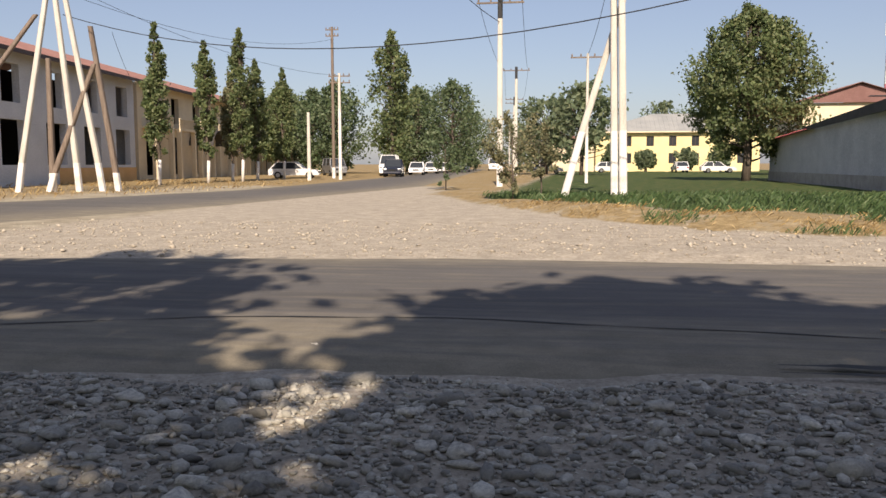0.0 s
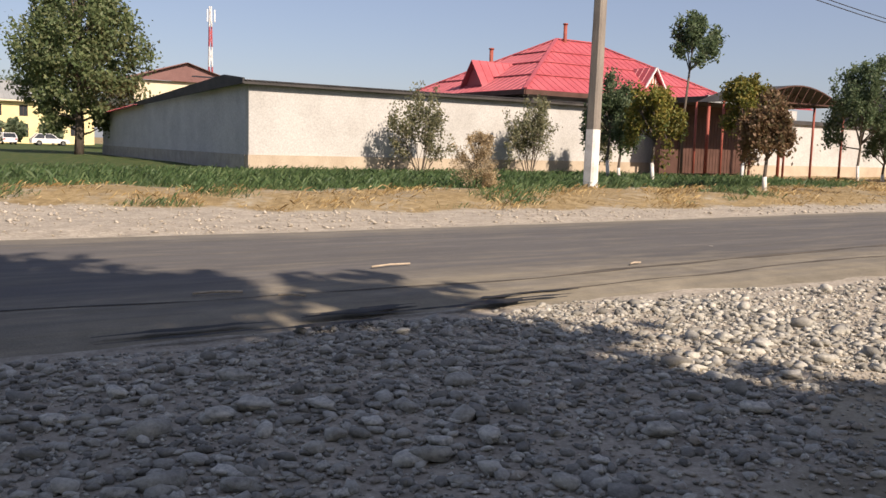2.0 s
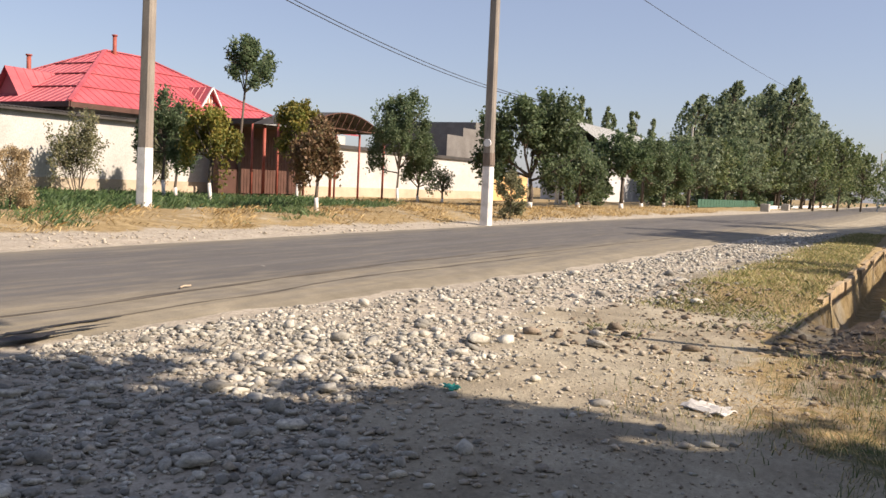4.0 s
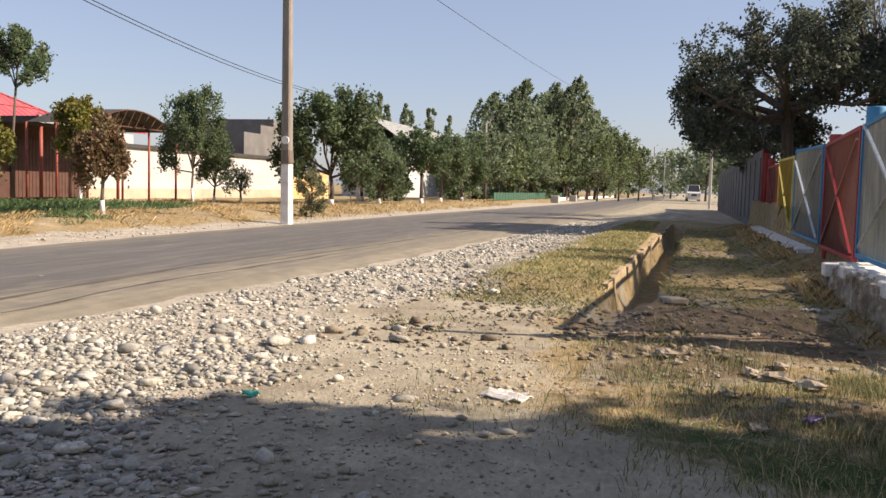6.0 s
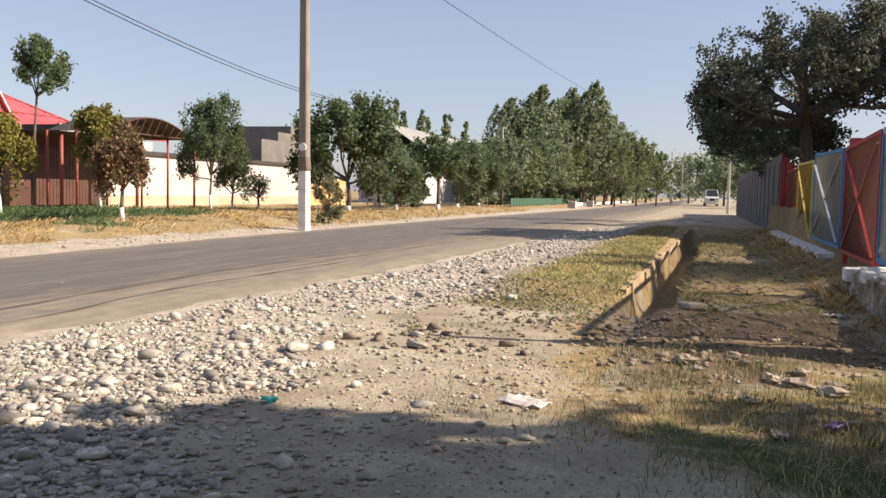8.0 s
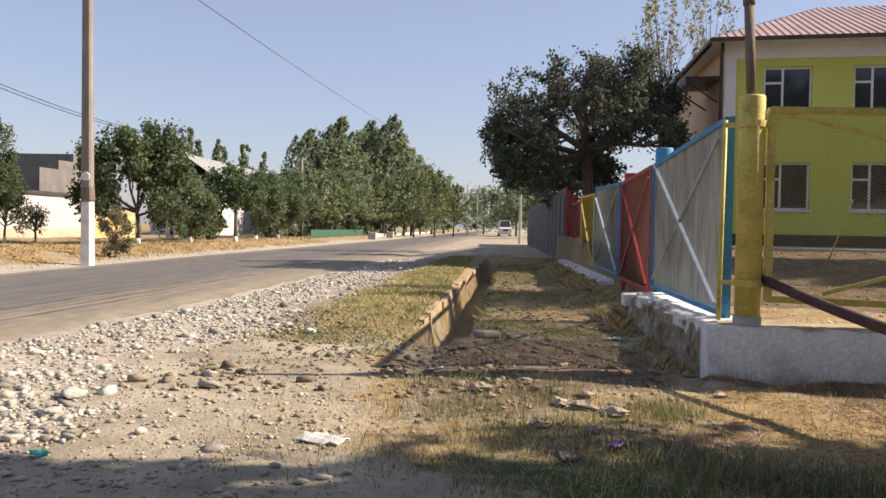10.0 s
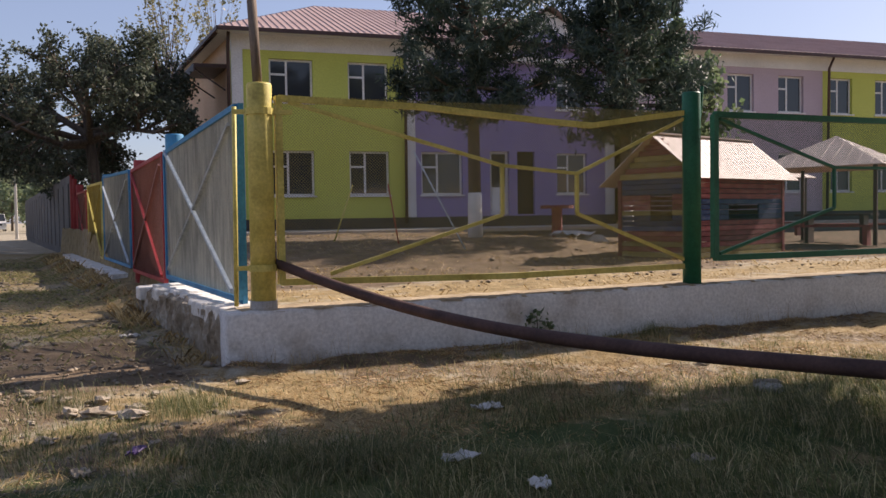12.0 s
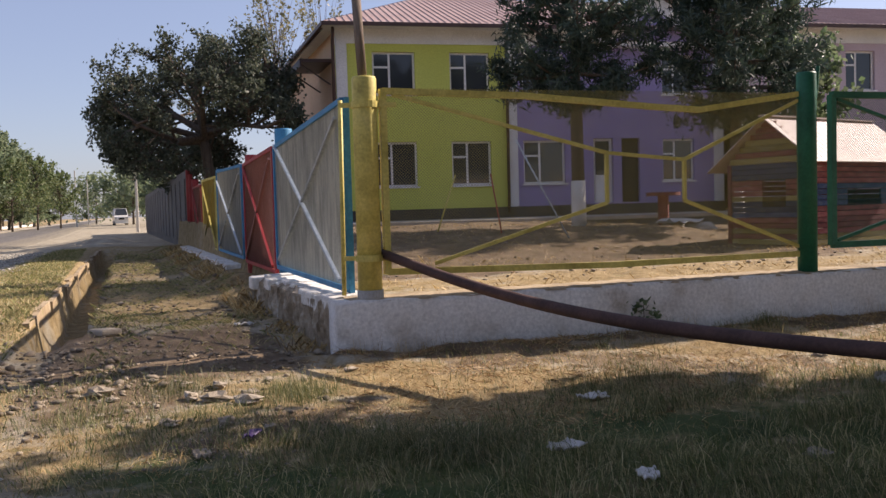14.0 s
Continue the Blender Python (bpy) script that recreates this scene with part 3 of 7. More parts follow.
                F.append((at(0, i + 1, k), at(1, i + 1, k), at(1, i + 1, k + 1), at(0, i + 1, k + 1)))
            if not solid(i, k - 1):
                F.append((at(0, i, k), at(1, i, k), at(1, i + 1, k), at(0, i + 1, k)))
            if not solid(i, k + 1):
                F.append((at(0, i, k + 1), at(0, i + 1, k + 1), at(1, i + 1, k + 1), at(1, i, k + 1)))
    used = sorted({v for f in F for v in f})
    idx = {v: n for n, v in enumerate(used)}
    g.add([V[v] for v in used], [[idx[v] for v in f] for f in F])
    return g


def window(parent, x0, x1, z0, z1, depth=0.12, bars=(0.42,), cross=0.35, mat="trim_white", sill=True):
    """A framed window set into a hole: bars as shares of the width, one cross bar in the narrow light."""
    g = Geo()
    w = 0.07
    for a, b, c, d in ((x0, x0 + w, z0, z1), (x1 - w, x1, z0, z1), (x0 + w, x1 - w, z0, z0 + w), (x0 + w, x1 - w, z1 - w, z1)):
        g.box(a, b, depth, depth + 0.06, c, d)
    for s in bars:
        m = x0 + (x1 - x0) * s
        g.box(m - w / 2, m + w / 2, depth, depth + 0.06, z0 + w, z1 - w)
    if cross and bars:
        m = x0 + (x1 - x0) * bars[0]
        zc = z1 - (z1 - z0) * cross
        g.box(x0 + w, m - w / 2, depth, depth + 0.06, zc - w / 2, zc + w / 2)
    win = part("window", g, mat, parent)
    part("pane", Geo().box(x0 + 0.02, x1 - 0.02, depth + 0.02, depth + 0.04, z0 + 0.02, z1 - 0.02), "glass", win)
    if sill:
        part("sill", Geo().box(x0 - 0.06, x1 + 0.06, -0.07, depth, z0 - 0.05, z0), mat, win)
    return win


def ribbed(g, a, b, c, d, pitch=0.35, rib=0.03, thick=0.04):
    """A sheet-metal roof plane a-b (eave), d-c (top) with standing ribs running up it."""
    a, b, c, d = (Vector(p) for p in (a, b, c, d))
    n = (b - a).cross(d - a).normalized()
    g.add([a, b, c, d, a - n * thick, b - n * thick, c - n * thick, d - n * thick],
          [(0, 1, 2, 3), (7, 6, 5, 4), (0, 4, 5, 1), (1, 5, 6, 2), (2, 6, 7, 3), (3, 7, 4, 0)])
    k = max(2, int((b - a).length / pitch))
    e = (b - a).normalized() * rib * 0.6
    for i in range(1, k):
        u = i / k
        p = a.lerp(b, u)
        # ribs go straight up the slope, cut at the sloping sides
        up = (d - a) - (b - a).normalized() * (d - a).dot((b - a).normalized())
        along = (p - a).length
        left, right = (d - a).dot((b - a).normalized()), (c - a).dot((b - a).normalized())
        s = 1.0
        if left > 1e-3 and along < left:
            s = along / left
        elif right < (b - a).length - 1e-3 and along > right:
            s = ((b - a).length - along) / ((b - a).length - right)
        if s < 0.03:
            continue
        q = p + up * s
        g.add([p - e, p + e, q + e, q - e, p + n * rib, q + n * rib], [(0, 4, 5, 3), (4, 1, 2, 5), (0, 1, 4), (3, 5, 2)])
    return g


def hip_roof(g, x0, x1, y0, y1, z0, z1, inset, pitch=0.5):
    """Four ribbed planes; the ridge runs along the longer side."""
    if x1 - x0 >= y1 - y0:
        ym = (y0 + y1) / 2
        r0, r1 = (x0 + inset, ym, z1), (x1 - inset, ym, z1)
        ribbed(g, (x0, y0, z0), (x1, y0, z0), r1, r0, pitch)
        ribbed(g, (x1, y1, z0), (x0, y1, z0), r0, r1, pitch)
        ribbed(g, (x1, y0, z0), (x1, y1, z0), r1, r1, pitch)
        ribbed(g, (x0, y1, z0), (x0, y0, z0), r0, r0, pitch)
    else:
        xm = (x0 + x1) / 2
        r0, r1 = (xm, y0 + inset, z1), (xm, y1 - inset, z1)
        ribbed(g, (x0, y1, z0), (x0, y0, z0), r0, r1, pitch)
        ribbed(g, (x1, y0, z0), (x1, y1, z0), r1, r0, pitch)
        ribbed(g, (x0, y0, z0), (x1, y0, z0), r0, r0, pitch)
        ribbed(g, (x1, y1, z0), (x0, y1, z0), r1, r1, pitch)
    return g


# ---- kindergarten building ----
KG = pose(28.5, -7.3, 0.0, 0, 0, 261.2 - 360)   # local x runs along the facade, local y into the house


def kindergarten():
    k = thing("kindergarten_building", "two-storey kindergarten painted lime, purple and pink, ribbed metal roof", "building", KG)
    eave, base = 7.45, 0.9
    bays = [("wall_lime", 0.0, 6.0, 0.0), ("wall_purple", 6.0, 14.2, 0.0), ("wall_pink", 14.2, 23.0, -1.2), ("wall_lime", 23.0, 36.0, -1.2)]
    wins = [(1.2, 2.66), (3.87, 5.28), (6.45, 8.0), (11.75, 13.0), (16.0, 17.25), (18.44, 19.66), (20.83, 22.05), (23.4, 24.5), (25.7, 26.9), (28.6, 29.9), (32, 33.3)]
    for mat, a, b, off in bays:
        mine = [w for w in wins if a < w[0] < b]
        holes = [(x0 - a, x1 - a, z0, z1) for x0, x1 in mine for z0, z1 in ((2.08, 3.6), (5.2, 6.64))]
        if mat == "wall_purple":
            holes += [(3.06, 3.82, 1.35, 3.65), (4.14, 4.84, 1.35, 3.65)]
        body = part("wall", pierced(Geo(), b - a, 1.3, eave - 0.55, 0.4, holes), mat, k)
        body.location = (a, off, 0)
        wt = part("wall", Geo().box(a, b, off - 0.04, off + 0.4, eave - 0.55, eave - 0.05), "trim_white", k, "white frieze under the eaves")
        pl = part("wall", Geo().box(a - 0.02, b + 0.02, off - 0.05, off + 0.4, 0.3, 1.3), "roof_dark", k, "dark base course")
        for x0, x1, z0, z1 in holes:
            if z0 > 1.5:
                w = window(body, x0, x1, z0, z1, bars=(0.40,))
            else:
                # the second door is coloured dark in place of a shaded opening
                d = part("door", Geo().box(x0, x1, 0.15, 0.2, z0, z1).box(x0 + 0.1, x1 - 0.1, 0.13, 0.15, z0 + 0.1, z0 + 0.9), "trim_white" if x0 < 4 else "void", body, "white glazed door" if x0 < 4 else "door leaf coloured dark for a shaded opening")
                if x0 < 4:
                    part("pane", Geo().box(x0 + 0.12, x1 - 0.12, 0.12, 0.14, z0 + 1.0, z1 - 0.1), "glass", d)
    # one dark sheet paints the gloom behind all windows
    part("void", Geo().box(0.3, 35.7, 1.6, 1.7, 1.0, eave - 0.2), "void", k, "dark sheet standing in for unlit rooms behind the panes")
    sk = Matrix(((1, -0.104, 0, 0.04), (0, 1, 0, 0), (0, 0, 1, 0), (0, 0, 0, 1)))   # the gable end stands a little out of square
    part("wall", Geo().box(0.0, 0.39, 0.4, 13.0, 0.3, eave - 0.05, sk), "wall_peach", k, "peach side wall")
    part("wall", Geo().box(0.4, 36, 12.6, 13.0, 0.3, eave - 0.05), "wall_peach", k)
    part("wall", Geo().box(35.6, 36, -1, 12.6, 0.3, eave - 0.05), "wall_peach", k)
    for x, off in ((0.0, 0.0), (5.88, 0.0), (13.8, 0.0)):
        part("pilaster", Geo().box(x - 0.02, x + 0.35, off - 0.06, off, 1.3, eave - 0.55), "trim_white", k, "white corner strip")
    for x, off in ((-0.12, -0.05), (5.85, -0.12), (23.1, -1.35)):
        part("downpipe", Geo().tube([(x, off - 0.35, eave - 0.1), (x, off - 0.1, eave - 0.5), (x, off, 1.1)], 0.055), "gutter", k, "dark brown downpipe", True)
    r = Geo()
    ribbed(r, (-0.48, -0.85, eave), (15.6, -0.85, eave), (14.0, 6.3, 10.0), (4.0, 6.3, 10.0), 0.24)
    ribbed(r, (-2.0, 13.7, eave), (-0.48, -0.85, eave), (4.0, 6.3, 10.0), (4.0, 6.3, 10.0), 0.24)
    ribbed(r, (14.6, -1.9, eave), (37, -1.9, eave), (37, 6.3, 10.0), (14.6, 6.3, 10.0), 0.24)
    ribbed(r, (37, 13.7, eave), (-2.0, 13.7, eave), (4.0, 6.3, 10.0), (37, 6.3, 10.0), 0.4)
    part("roof", r, "roof_pink", k, "faded brick-pink ribbed metal roof")
    part("eave_board", Geo().box(-0.48, 14.6, -0.90, -0.83, eave - 0.13, eave - 0.01).box(14.6, 37, -1.94, -1.86, eave - 0.13, eave - 0.01)
         .bar((-0.5, -0.88, eave - 0.07), (-2.02, 13.7, eave - 0.07), 0.05, 0.12), "gutter", k, "dark brown gutter board")
    part("soffit", Geo().box(-0.45, 14.6, -0.82, 0.0, eave - 0.06, eave - 0.02).box(-0.42, 0.0, 0.004, 13, eave - 0.06, eave - 0.02, sk).box(14.6, 36.6, -1.84, -1.2, eave - 0.06, eave - 0.02), "trim_white", k)
    # entrance gable in purple
    g = Geo()
    g.add([(9.0, -0.5, eave - 0.6), (13.4, -0.5, eave - 0.6), (13.4, -0.5, eave), (11.2, -0.5, 8.7), (9.0, -0.5, eave),
           (9.0, 3, eave - 0.6), (13.4, 3, eave - 0.6), (13.4, 3, eave), (11.2, 3, 8.7), (9.0, 3, eave)],
          [(0, 1, 2, 3, 4), (9, 8, 7, 6, 5), (0, 5, 6, 1), (1, 6, 7, 2), (4, 9, 5, 0)])
    part("gable", g, "trim_white", k, "white entrance gable with purple field")
    part("gable_field", Geo().add([(9.7, -0.53, eave - 0.45), (12.7, -0.53, eave - 0.45), (11.2, -0.53, 8.2), (9.7, -0.505, eave - 0.45), (12.7, -0.505, eave - 0.45), (11.2, -0.505, 8.2)],
                                  [(0, 1, 2), (5, 4, 3), (0, 3, 4, 1), (1, 4, 5, 2), (2, 5, 3, 0)]), "wall_purple", k)
    gr = Geo()
    ribbed(gr, (8.7, 3, eave - 0.1), (8.7, -0.8, eave - 0.1), (11.2, -0.8, 8.85), (11.2, 3, 8.85), 0.4)
    ribbed(gr, (13.7, -0.8, eave - 0.1), (13.7, 3, eave - 0.1), (11.2, 3, 8.85), (11.2, -0.8, 8.85), 0.4)
    part("roof", gr, "roof_pink", k)
    # small roof on brackets on the side wall
    part("side_canopy", Geo().box(-1.1, 0.0, 0.9, 3.4, 6.42, 6.54, sk).box(-1.1, -1.04, 0.9, 3.4, 6.28, 6.42, sk).bar((-1.1, 1.2, 6.4), (-0.1, 1.2, 5.7), 0.05, 0.05).bar((-1.35, 3.2, 6.4), (-0.3, 3.2, 5.7), 0.05, 0.05), "gutter", k, "dark bracketed canopy")
    slab = part("walkway", Geo().box(-1, 36, -4.0, -0.02, 0.82, 0.93), "concrete", None)
    slab.matrix_world = KG
    # shade on the walkway's side is painted as a darker part below the slab
    part("footing", Geo().box(-0.9, 35.9, -3.9, -0.1, 0.3, 0.82), "block_grey", slab, "walkway's lower face, darkened in place of its shade")
    tagged(slab, "raised grey concrete walkway along the kindergarten", "walkway", kind="structure")


kindergarten()


# ---- fence of the yard ----
def wire_mesh(o, u, w, h, pitch, wire, thick=0.004):
    """Diamond wire netting in the plane of u and z, from corner o: flat-sided wires."""
    o, u = Vector(o), Vector(u).normalized()
    n = u.cross(Vector((0, 0, 1)))
    V, F = [], []
    for sgn in (1, -1):
        c = -h if sgn > 0 else 0.0
        while c < w + (0 if sgn > 0 else h):
            s0, z0 = c, 0.0 if sgn > 0 else 0.0
            # line s = c + sgn * z
            za, zb = 0.0, h
            if sgn > 0:
                za, zb = max(0.0, -c), min(h, w - c)
            else:
                za, zb = max(0.0, c - w), min(h, c)
            if zb - za > 0.02:
                pa, pb = o + u * (c + sgn * za) + Vector((0, 0, za)), o + u * (c + sgn * zb) + Vector((0, 0, zb))
                d = (u * -sgn + Vector((0, 0, 1))).normalized() * wire / 2
                k = n * (thick / 2 if sgn > 0 else -thick / 2)
                b = len(V)
                V += [pa - d + k * 0, pa + d + k * 0, pb + d + k * 0, pb - d + k * 0, pa - d + k * 2, pa + d + k * 2, pb + d + k * 2, pb - d + k * 2]
                F += [(b, b + 1, b + 2, b + 3), (b + 7, b + 6, b + 5, b + 4), (b, b + 4, b + 5, b + 1), (b + 2, b + 6, b + 7, b + 3), (b + 1, b + 5, b + 6, b + 2), (b + 3, b + 7, b + 4, b)]
            c += pitch
    return V, F


def post(parent, x, y, z0, z1, r, mat, cap=True):
    p = part("post", Geo().tube([(x, y, z0), (x, y, z1 - 0.02), (x, y, z1)], [r, r, r * 0.93], 20), mat, parent, "", True)
    return p


def mesh_panel(parent, a, b, z0, z1, mat, net, pitch, wire, braces, size=0.05, fall=0.0):
    """A welded frame from ground point a to b with netting and diagonal braces; its top drops by fall."""
    a, b = Vector((*a, 0)), Vector((*b, 0))
    u = (b - a).normalized()
    za, zb = Vector((0, 0, z0)), Vector((0, 0, z1))
    zc = Vector((0, 0, z1 - fall))
    fr = part("panel", Geo().bar(a + zb, b + zc, size, size), mat, parent)
    for p, q in ((a + za, b + za), (a + za, a + zb), (b + za, b + zc)):
        part("rail", Geo().bar(p, q, size, size), mat, fr)
    V, F = wire_mesh(a + za, u, (b - a).length, z1 - z0, pitch, wire)
    L = (b - a).length
    V = [v - Vector((0, 0, fall * (v - a).dot(u) / L * (v.z - z0) / (z1 - z0))) for v in V]
    part("netting", (V, F), net, fr, "diamond wire netting")
    for p, q, bm in braces:
        part("brace", Geo().bar(a + u * p[0] * (b - a).length + Vector((0, 0, z0 + p[1] * (z1 - z0))) + Vector((0, 0.03, 0)),
                                a + u * q[0] * (b - a).length + Vector((0, 0, z0 + q[1] * (z1 - z0))) + Vector((0, 0.03, 0)), 0.035, 0.035), bm, fr)
    return fr


def side_fence():
    f = thing("fence", "blue, red and yellow netting fence panels on round posts", "fence")
    runs = [(8.50, 12.62, 0.54, 2.39, 0.15, "paint_blue", "mesh_grey"), (12.8, 16.05, 0.46, 2.25, 0.07, "paint_red", "mesh_red"), (16.4, 20.9, 0.50, 2.20, -0.10, "paint_blue", "mesh_grey"),
            (21.3, 24.9, 0.48, 2.20, -0.05, "paint_yellow", "mesh_yellow"), (25.4, 28.6, 0.46, 2.16, 0.0, "paint_red", "mesh_red")]
    for x0, x1, z0, z1, fall, mat, net in runs:
        pale = "brace_pale" if mat == "paint_blue" else mat
        mesh_panel(f, (x0, -2.215 - 0.016 * (x0 - 8.5)), (x1, -2.215 - 0.016 * (x1 - 8.5)), z0, z1, mat, net, 0.032, 0.0075 if x0 < 10 else 0.0030, [((0.06, 0.04), (0.97, 0.93), pale), ((0.05, 0.92), (0.95, 0.06), net)], 0.055, fall)
    part("end_bar", Geo().bar((8.52, -2.25, 0.5), (8.52, -2.25, 2.42), 0.10, 0.05), "paint_blue", f, "wide blue end bar")
    for x, z0, z1, mat in ((12.55, 0.15, 2.50, "paint_blue"), (15.9, -0.02, 2.36, "paint_red"), (21.0, 0.2, 2.37, "paint_blue"), (25.15, 0.2, 2.30, "paint_yellow"), (28.9, 0.2, 2.46, "paint_red")):
        post(f, x, -2.40 - 0.014 * (x - 12.5), z0, z1, 0.125 if x < 13 else 0.11, mat)
    part("post", Geo().prism((16.25, -2.4, -0.02), (16.25, -2.4, 2.2), 0.03, 0.03), "paint_red", f)
    for x, z1 in ((31.6, 2.75), (32.6, 2.95)):
        post(f, x, -2.72, 0.0, z1, 0.075, "paint_red")


side_fence()


def front_fence():
    f = thing("fence", "yellow and green netting fence before the kindergarten yard", "fence")
    post(f, 8.12, -2.33, 0.42, 2.56, 0.115, "paint_yellow")
    part("post", Geo().tube([(8.12, -2.33, 0.36), (8.12, -2.33, 0.56)], 0.125, 20), "concrete", f, "concrete collar at the foot", True)
    part("stack_pipe", Geo().tube([(8.12, -2.32, 2.5), (8.14, -2.28, 3.42)], 0.045, 12).tube([(8.139, -2.281, 3.38), (8.141, -2.279, 3.46)], 0.055, 12), "pole_wood", f, "rusty brown vent pipe", True)
    part("rod", Geo().tube([(8.3, -2.12, 0.5), (8.3, -2.14, 2.36)], 0.022, 8), "paint_yellow", f, "thin yellow rod", True)
    for z in (0.86, 2.3):
        part("bracket", Geo().bar((8.2, -2.1, z), (8.05, -2.62, z), 0.05, 0.04).tube([(8.12, -2.33, z - 0.03), (8.12, -2.33, z + 0.03)], 0.13, 20), "paint_yellow", f)
    # yellow panel: bent frame with a hexagon of braces
    def P(s, z):
        y = -2.50 - s * 4.72
        return (fence_x(y) + 0.02, y, z)
    top = [P(0, 2.43), P(0.3, 2.40), P(0.6, 2.30), P(0.72, 2.27), P(0.85, 2.36), P(1.0, 2.46)]
    bot = [P(0, 0.72), P(0.5, 0.68), P(1.0, 0.70)]
    def bent(line):
        g = Geo()
        for p, q in zip(line[:-1], line[1:]):
            g.bar(p, q, 0.055, 0.06)
        return g
    pan = part("panel", bent(top), "paint_yellow", f, "bent yellow top rail")
    part("rail", bent(bot), "paint_yellow", pan)
    part("rail", Geo().bar(P(0, 0.70), P(0, 2.45), 0.075, 0.06), "paint_yellow", pan)
    part("rail", Geo().bar(P(1, 0.68), P(1, 2.48), 0.06, 0.06), "paint_yellow", pan)
    for a, b in ((P(0.02, 2.4), P(0.49, 1.83)), (P(0.49, 1.83), P(0.68, 1.75)), (P(0.68, 1.75), P(0.99, 2.40)), (P(0.49, 1.83), P(0.49, 1.32)), (P(0.68, 1.75), P(0.68, 1.32)),
                 (P(0.49, 1.32), P(0.1, 0.78)), (P(0.68, 1.32), P(0.98, 0.78))):
        part("brace", Geo().bar(a, b, 0.035, 0.035), "paint_yellow", pan)
    u = Vector(P(1, 0)) - Vector(P(0, 0))
    V, F = wire_mesh(P(0, 0.72), u, u.length, 1.74, 0.030, 0.0021)
    part("netting", (V, F), "mesh_yellow", pan, "diamond wire netting")
    # green post and gate leaf
    gy = -7.22
    post(f, fence_x(gy), gy, 0.5, 2.68, 0.105, "paint_green")
    part("hinge", Geo().tube([(fence_x(gy) - 0.03, gy - 0.1, 2.4), (fence_x(gy) - 0.03, gy - 0.14, 2.75)], 0.02, 8), "paint_green", f)
    mesh_panel(f, (fence_x(-7.55), -7.55), (fence_x(-12.4), -12.4), 0.78, 2.44, "paint_green", "mesh_green", 0.030, 0.0022,
               [((0.02, 0.97), (0.39, 0.64), "paint_green"), ((0.39, 0.64), (0.62, 0.64), "paint_green"), ((0.62, 0.64), (0.98, 0.97), "paint_green"), ((0.02, 0.03), (0.39, 0.34), "paint_green"), ((0.39, 0.34), (0.39, 0.64), "paint_green"), ((0.62, 0.34), (0.62, 0.64), "paint_green")], 0.07)
    post(f, fence_x(-12.7), -12.7, 0.5, 2.68, 0.105, "paint_green")


front_fence()


def plinths():
    # front plinth: low whitewashed wall with a worn, slightly wavy top
    n = 60
    V, F = [], []
    for i in range(n + 1):
        y = -1.96 - i * 12.0 / n
        fx = fence_x(y) - 0.17 + 0.008 * math.sin(i * 1.9)
        zt = 0.47 + 0.06 * i / n + 0.006 * math.sin(i * 0.9) + 0.004 * math.sin(i * 2.7)
        for x, z in ((fx + 0.0, -0.25), (fx + 0.015, zt - 0.03), (fx + 0.045, zt), (fx + 0.33, zt), (fx + 0.36, zt - 0.03), (fx + 0.36, -0.25)):
            V.append((x, y, z))
    for i in range(n):
        for k in range(5):
            a = i * 6 + k
            F.append((a, a + 1, a + 7, a + 6))
    F += [(0, 5, 4, 3, 2, 1), tuple(n * 6 + k for k in range(6))]
    ob = part("plinth_wall", (V, F), M["plinth"], None, "", True)
    tagged(ob, "low whitewashed plinth wall, cracked, under the front fence", "wall", kind="structure")
    # side plinth: rough rubble, whitewashed on top, sinking away from the corner
    V, F = [], []
    n = 150
    for i in range(n + 1):
        x = 8.28 + i * 4.7 / n
        zt = np.interp(x, [8.2, 12.5, 13.2, 17, 30], [0.47, 0.40, 0.36, 0.30, 0.30])
        j = 0.045 * wob(x, 0, 0.12) + 0.02 * math.sin(i * 2.3)
        for k, (y, z) in enumerate(((-1.93 - j, -0.25), (-1.95 + j * 1.3, zt * 0.45), (-1.98 - j, zt - 0.04), (-2.04, zt + 0.4 * j), (-2.30, zt + 0.3 * j), (-2.50, zt), (-2.50, -0.25))):
            V.append((x, y, z))
    for i in range(n):
        for k in range(6):
            a = i * 7 + k
            F.append((a, a + 7, a + 8, a + 1))
    F += [tuple(range(7)), tuple(n * 7 + k for k in reversed(range(7)))]
    ob = part("plinth_wall", (V, F), M["plinth_rough"], None, "", False)
    tagged(ob, "rough rubble plinth with whitewashed top under the side fence", "wall", kind="structure")
    # whitewashed cap stones, broken unevenly along the edge
    x = 8.31
    while x < 12.9:
        L = 0.22 + 0.3 * rng.random()
        zt = float(np.interp(x, [8.2, 12.5, 13.2], [0.475, 0.41, 0.37])) + 0.02 * rng.normal()
        g = bevelled(x, x + L - 0.012, -2.44, -1.97 + 0.045 * rng.normal(), zt - 0.12 - 0.05 * rng.random(), zt + 0.02, 0.02)
        g.v = [(vx, vy, vz + 0.012 * math.sin(37 * vx + 23 * vy)) for vx, vy, vz in g.v]
        part("cap_stone", g, M["plinth_cap"], ob)
        x += L
    V = []
    n = 40
    for i in range(n + 1):
        x = 17.2 + 12 * i / n
        j = 0.03 * math.sin(i * 1.7) + 0.02 * math.sin(i * 3.9)
        V += [(x, -2.08 + j, 0.0), (x, -2.1 + j, 0.33 + j), (x, -2.45, 0.35), (x, -2.47, 0.0)]
    F = [(4 * i + k, 4 * i + 4 + k, 4 * i + 5 + k, 4 * i + 1 + k) for i in range(n) for k in range(3)] + [(0, 1, 2, 3), (4 * n + 3, 4 * n + 2, 4 * n + 1, 4 * n)]
    tagged(part("plinth_wall", (V, F), M["plinth_cap"]), "low whitewashed plinth stretch further along the fence", "wall", kind="structure")


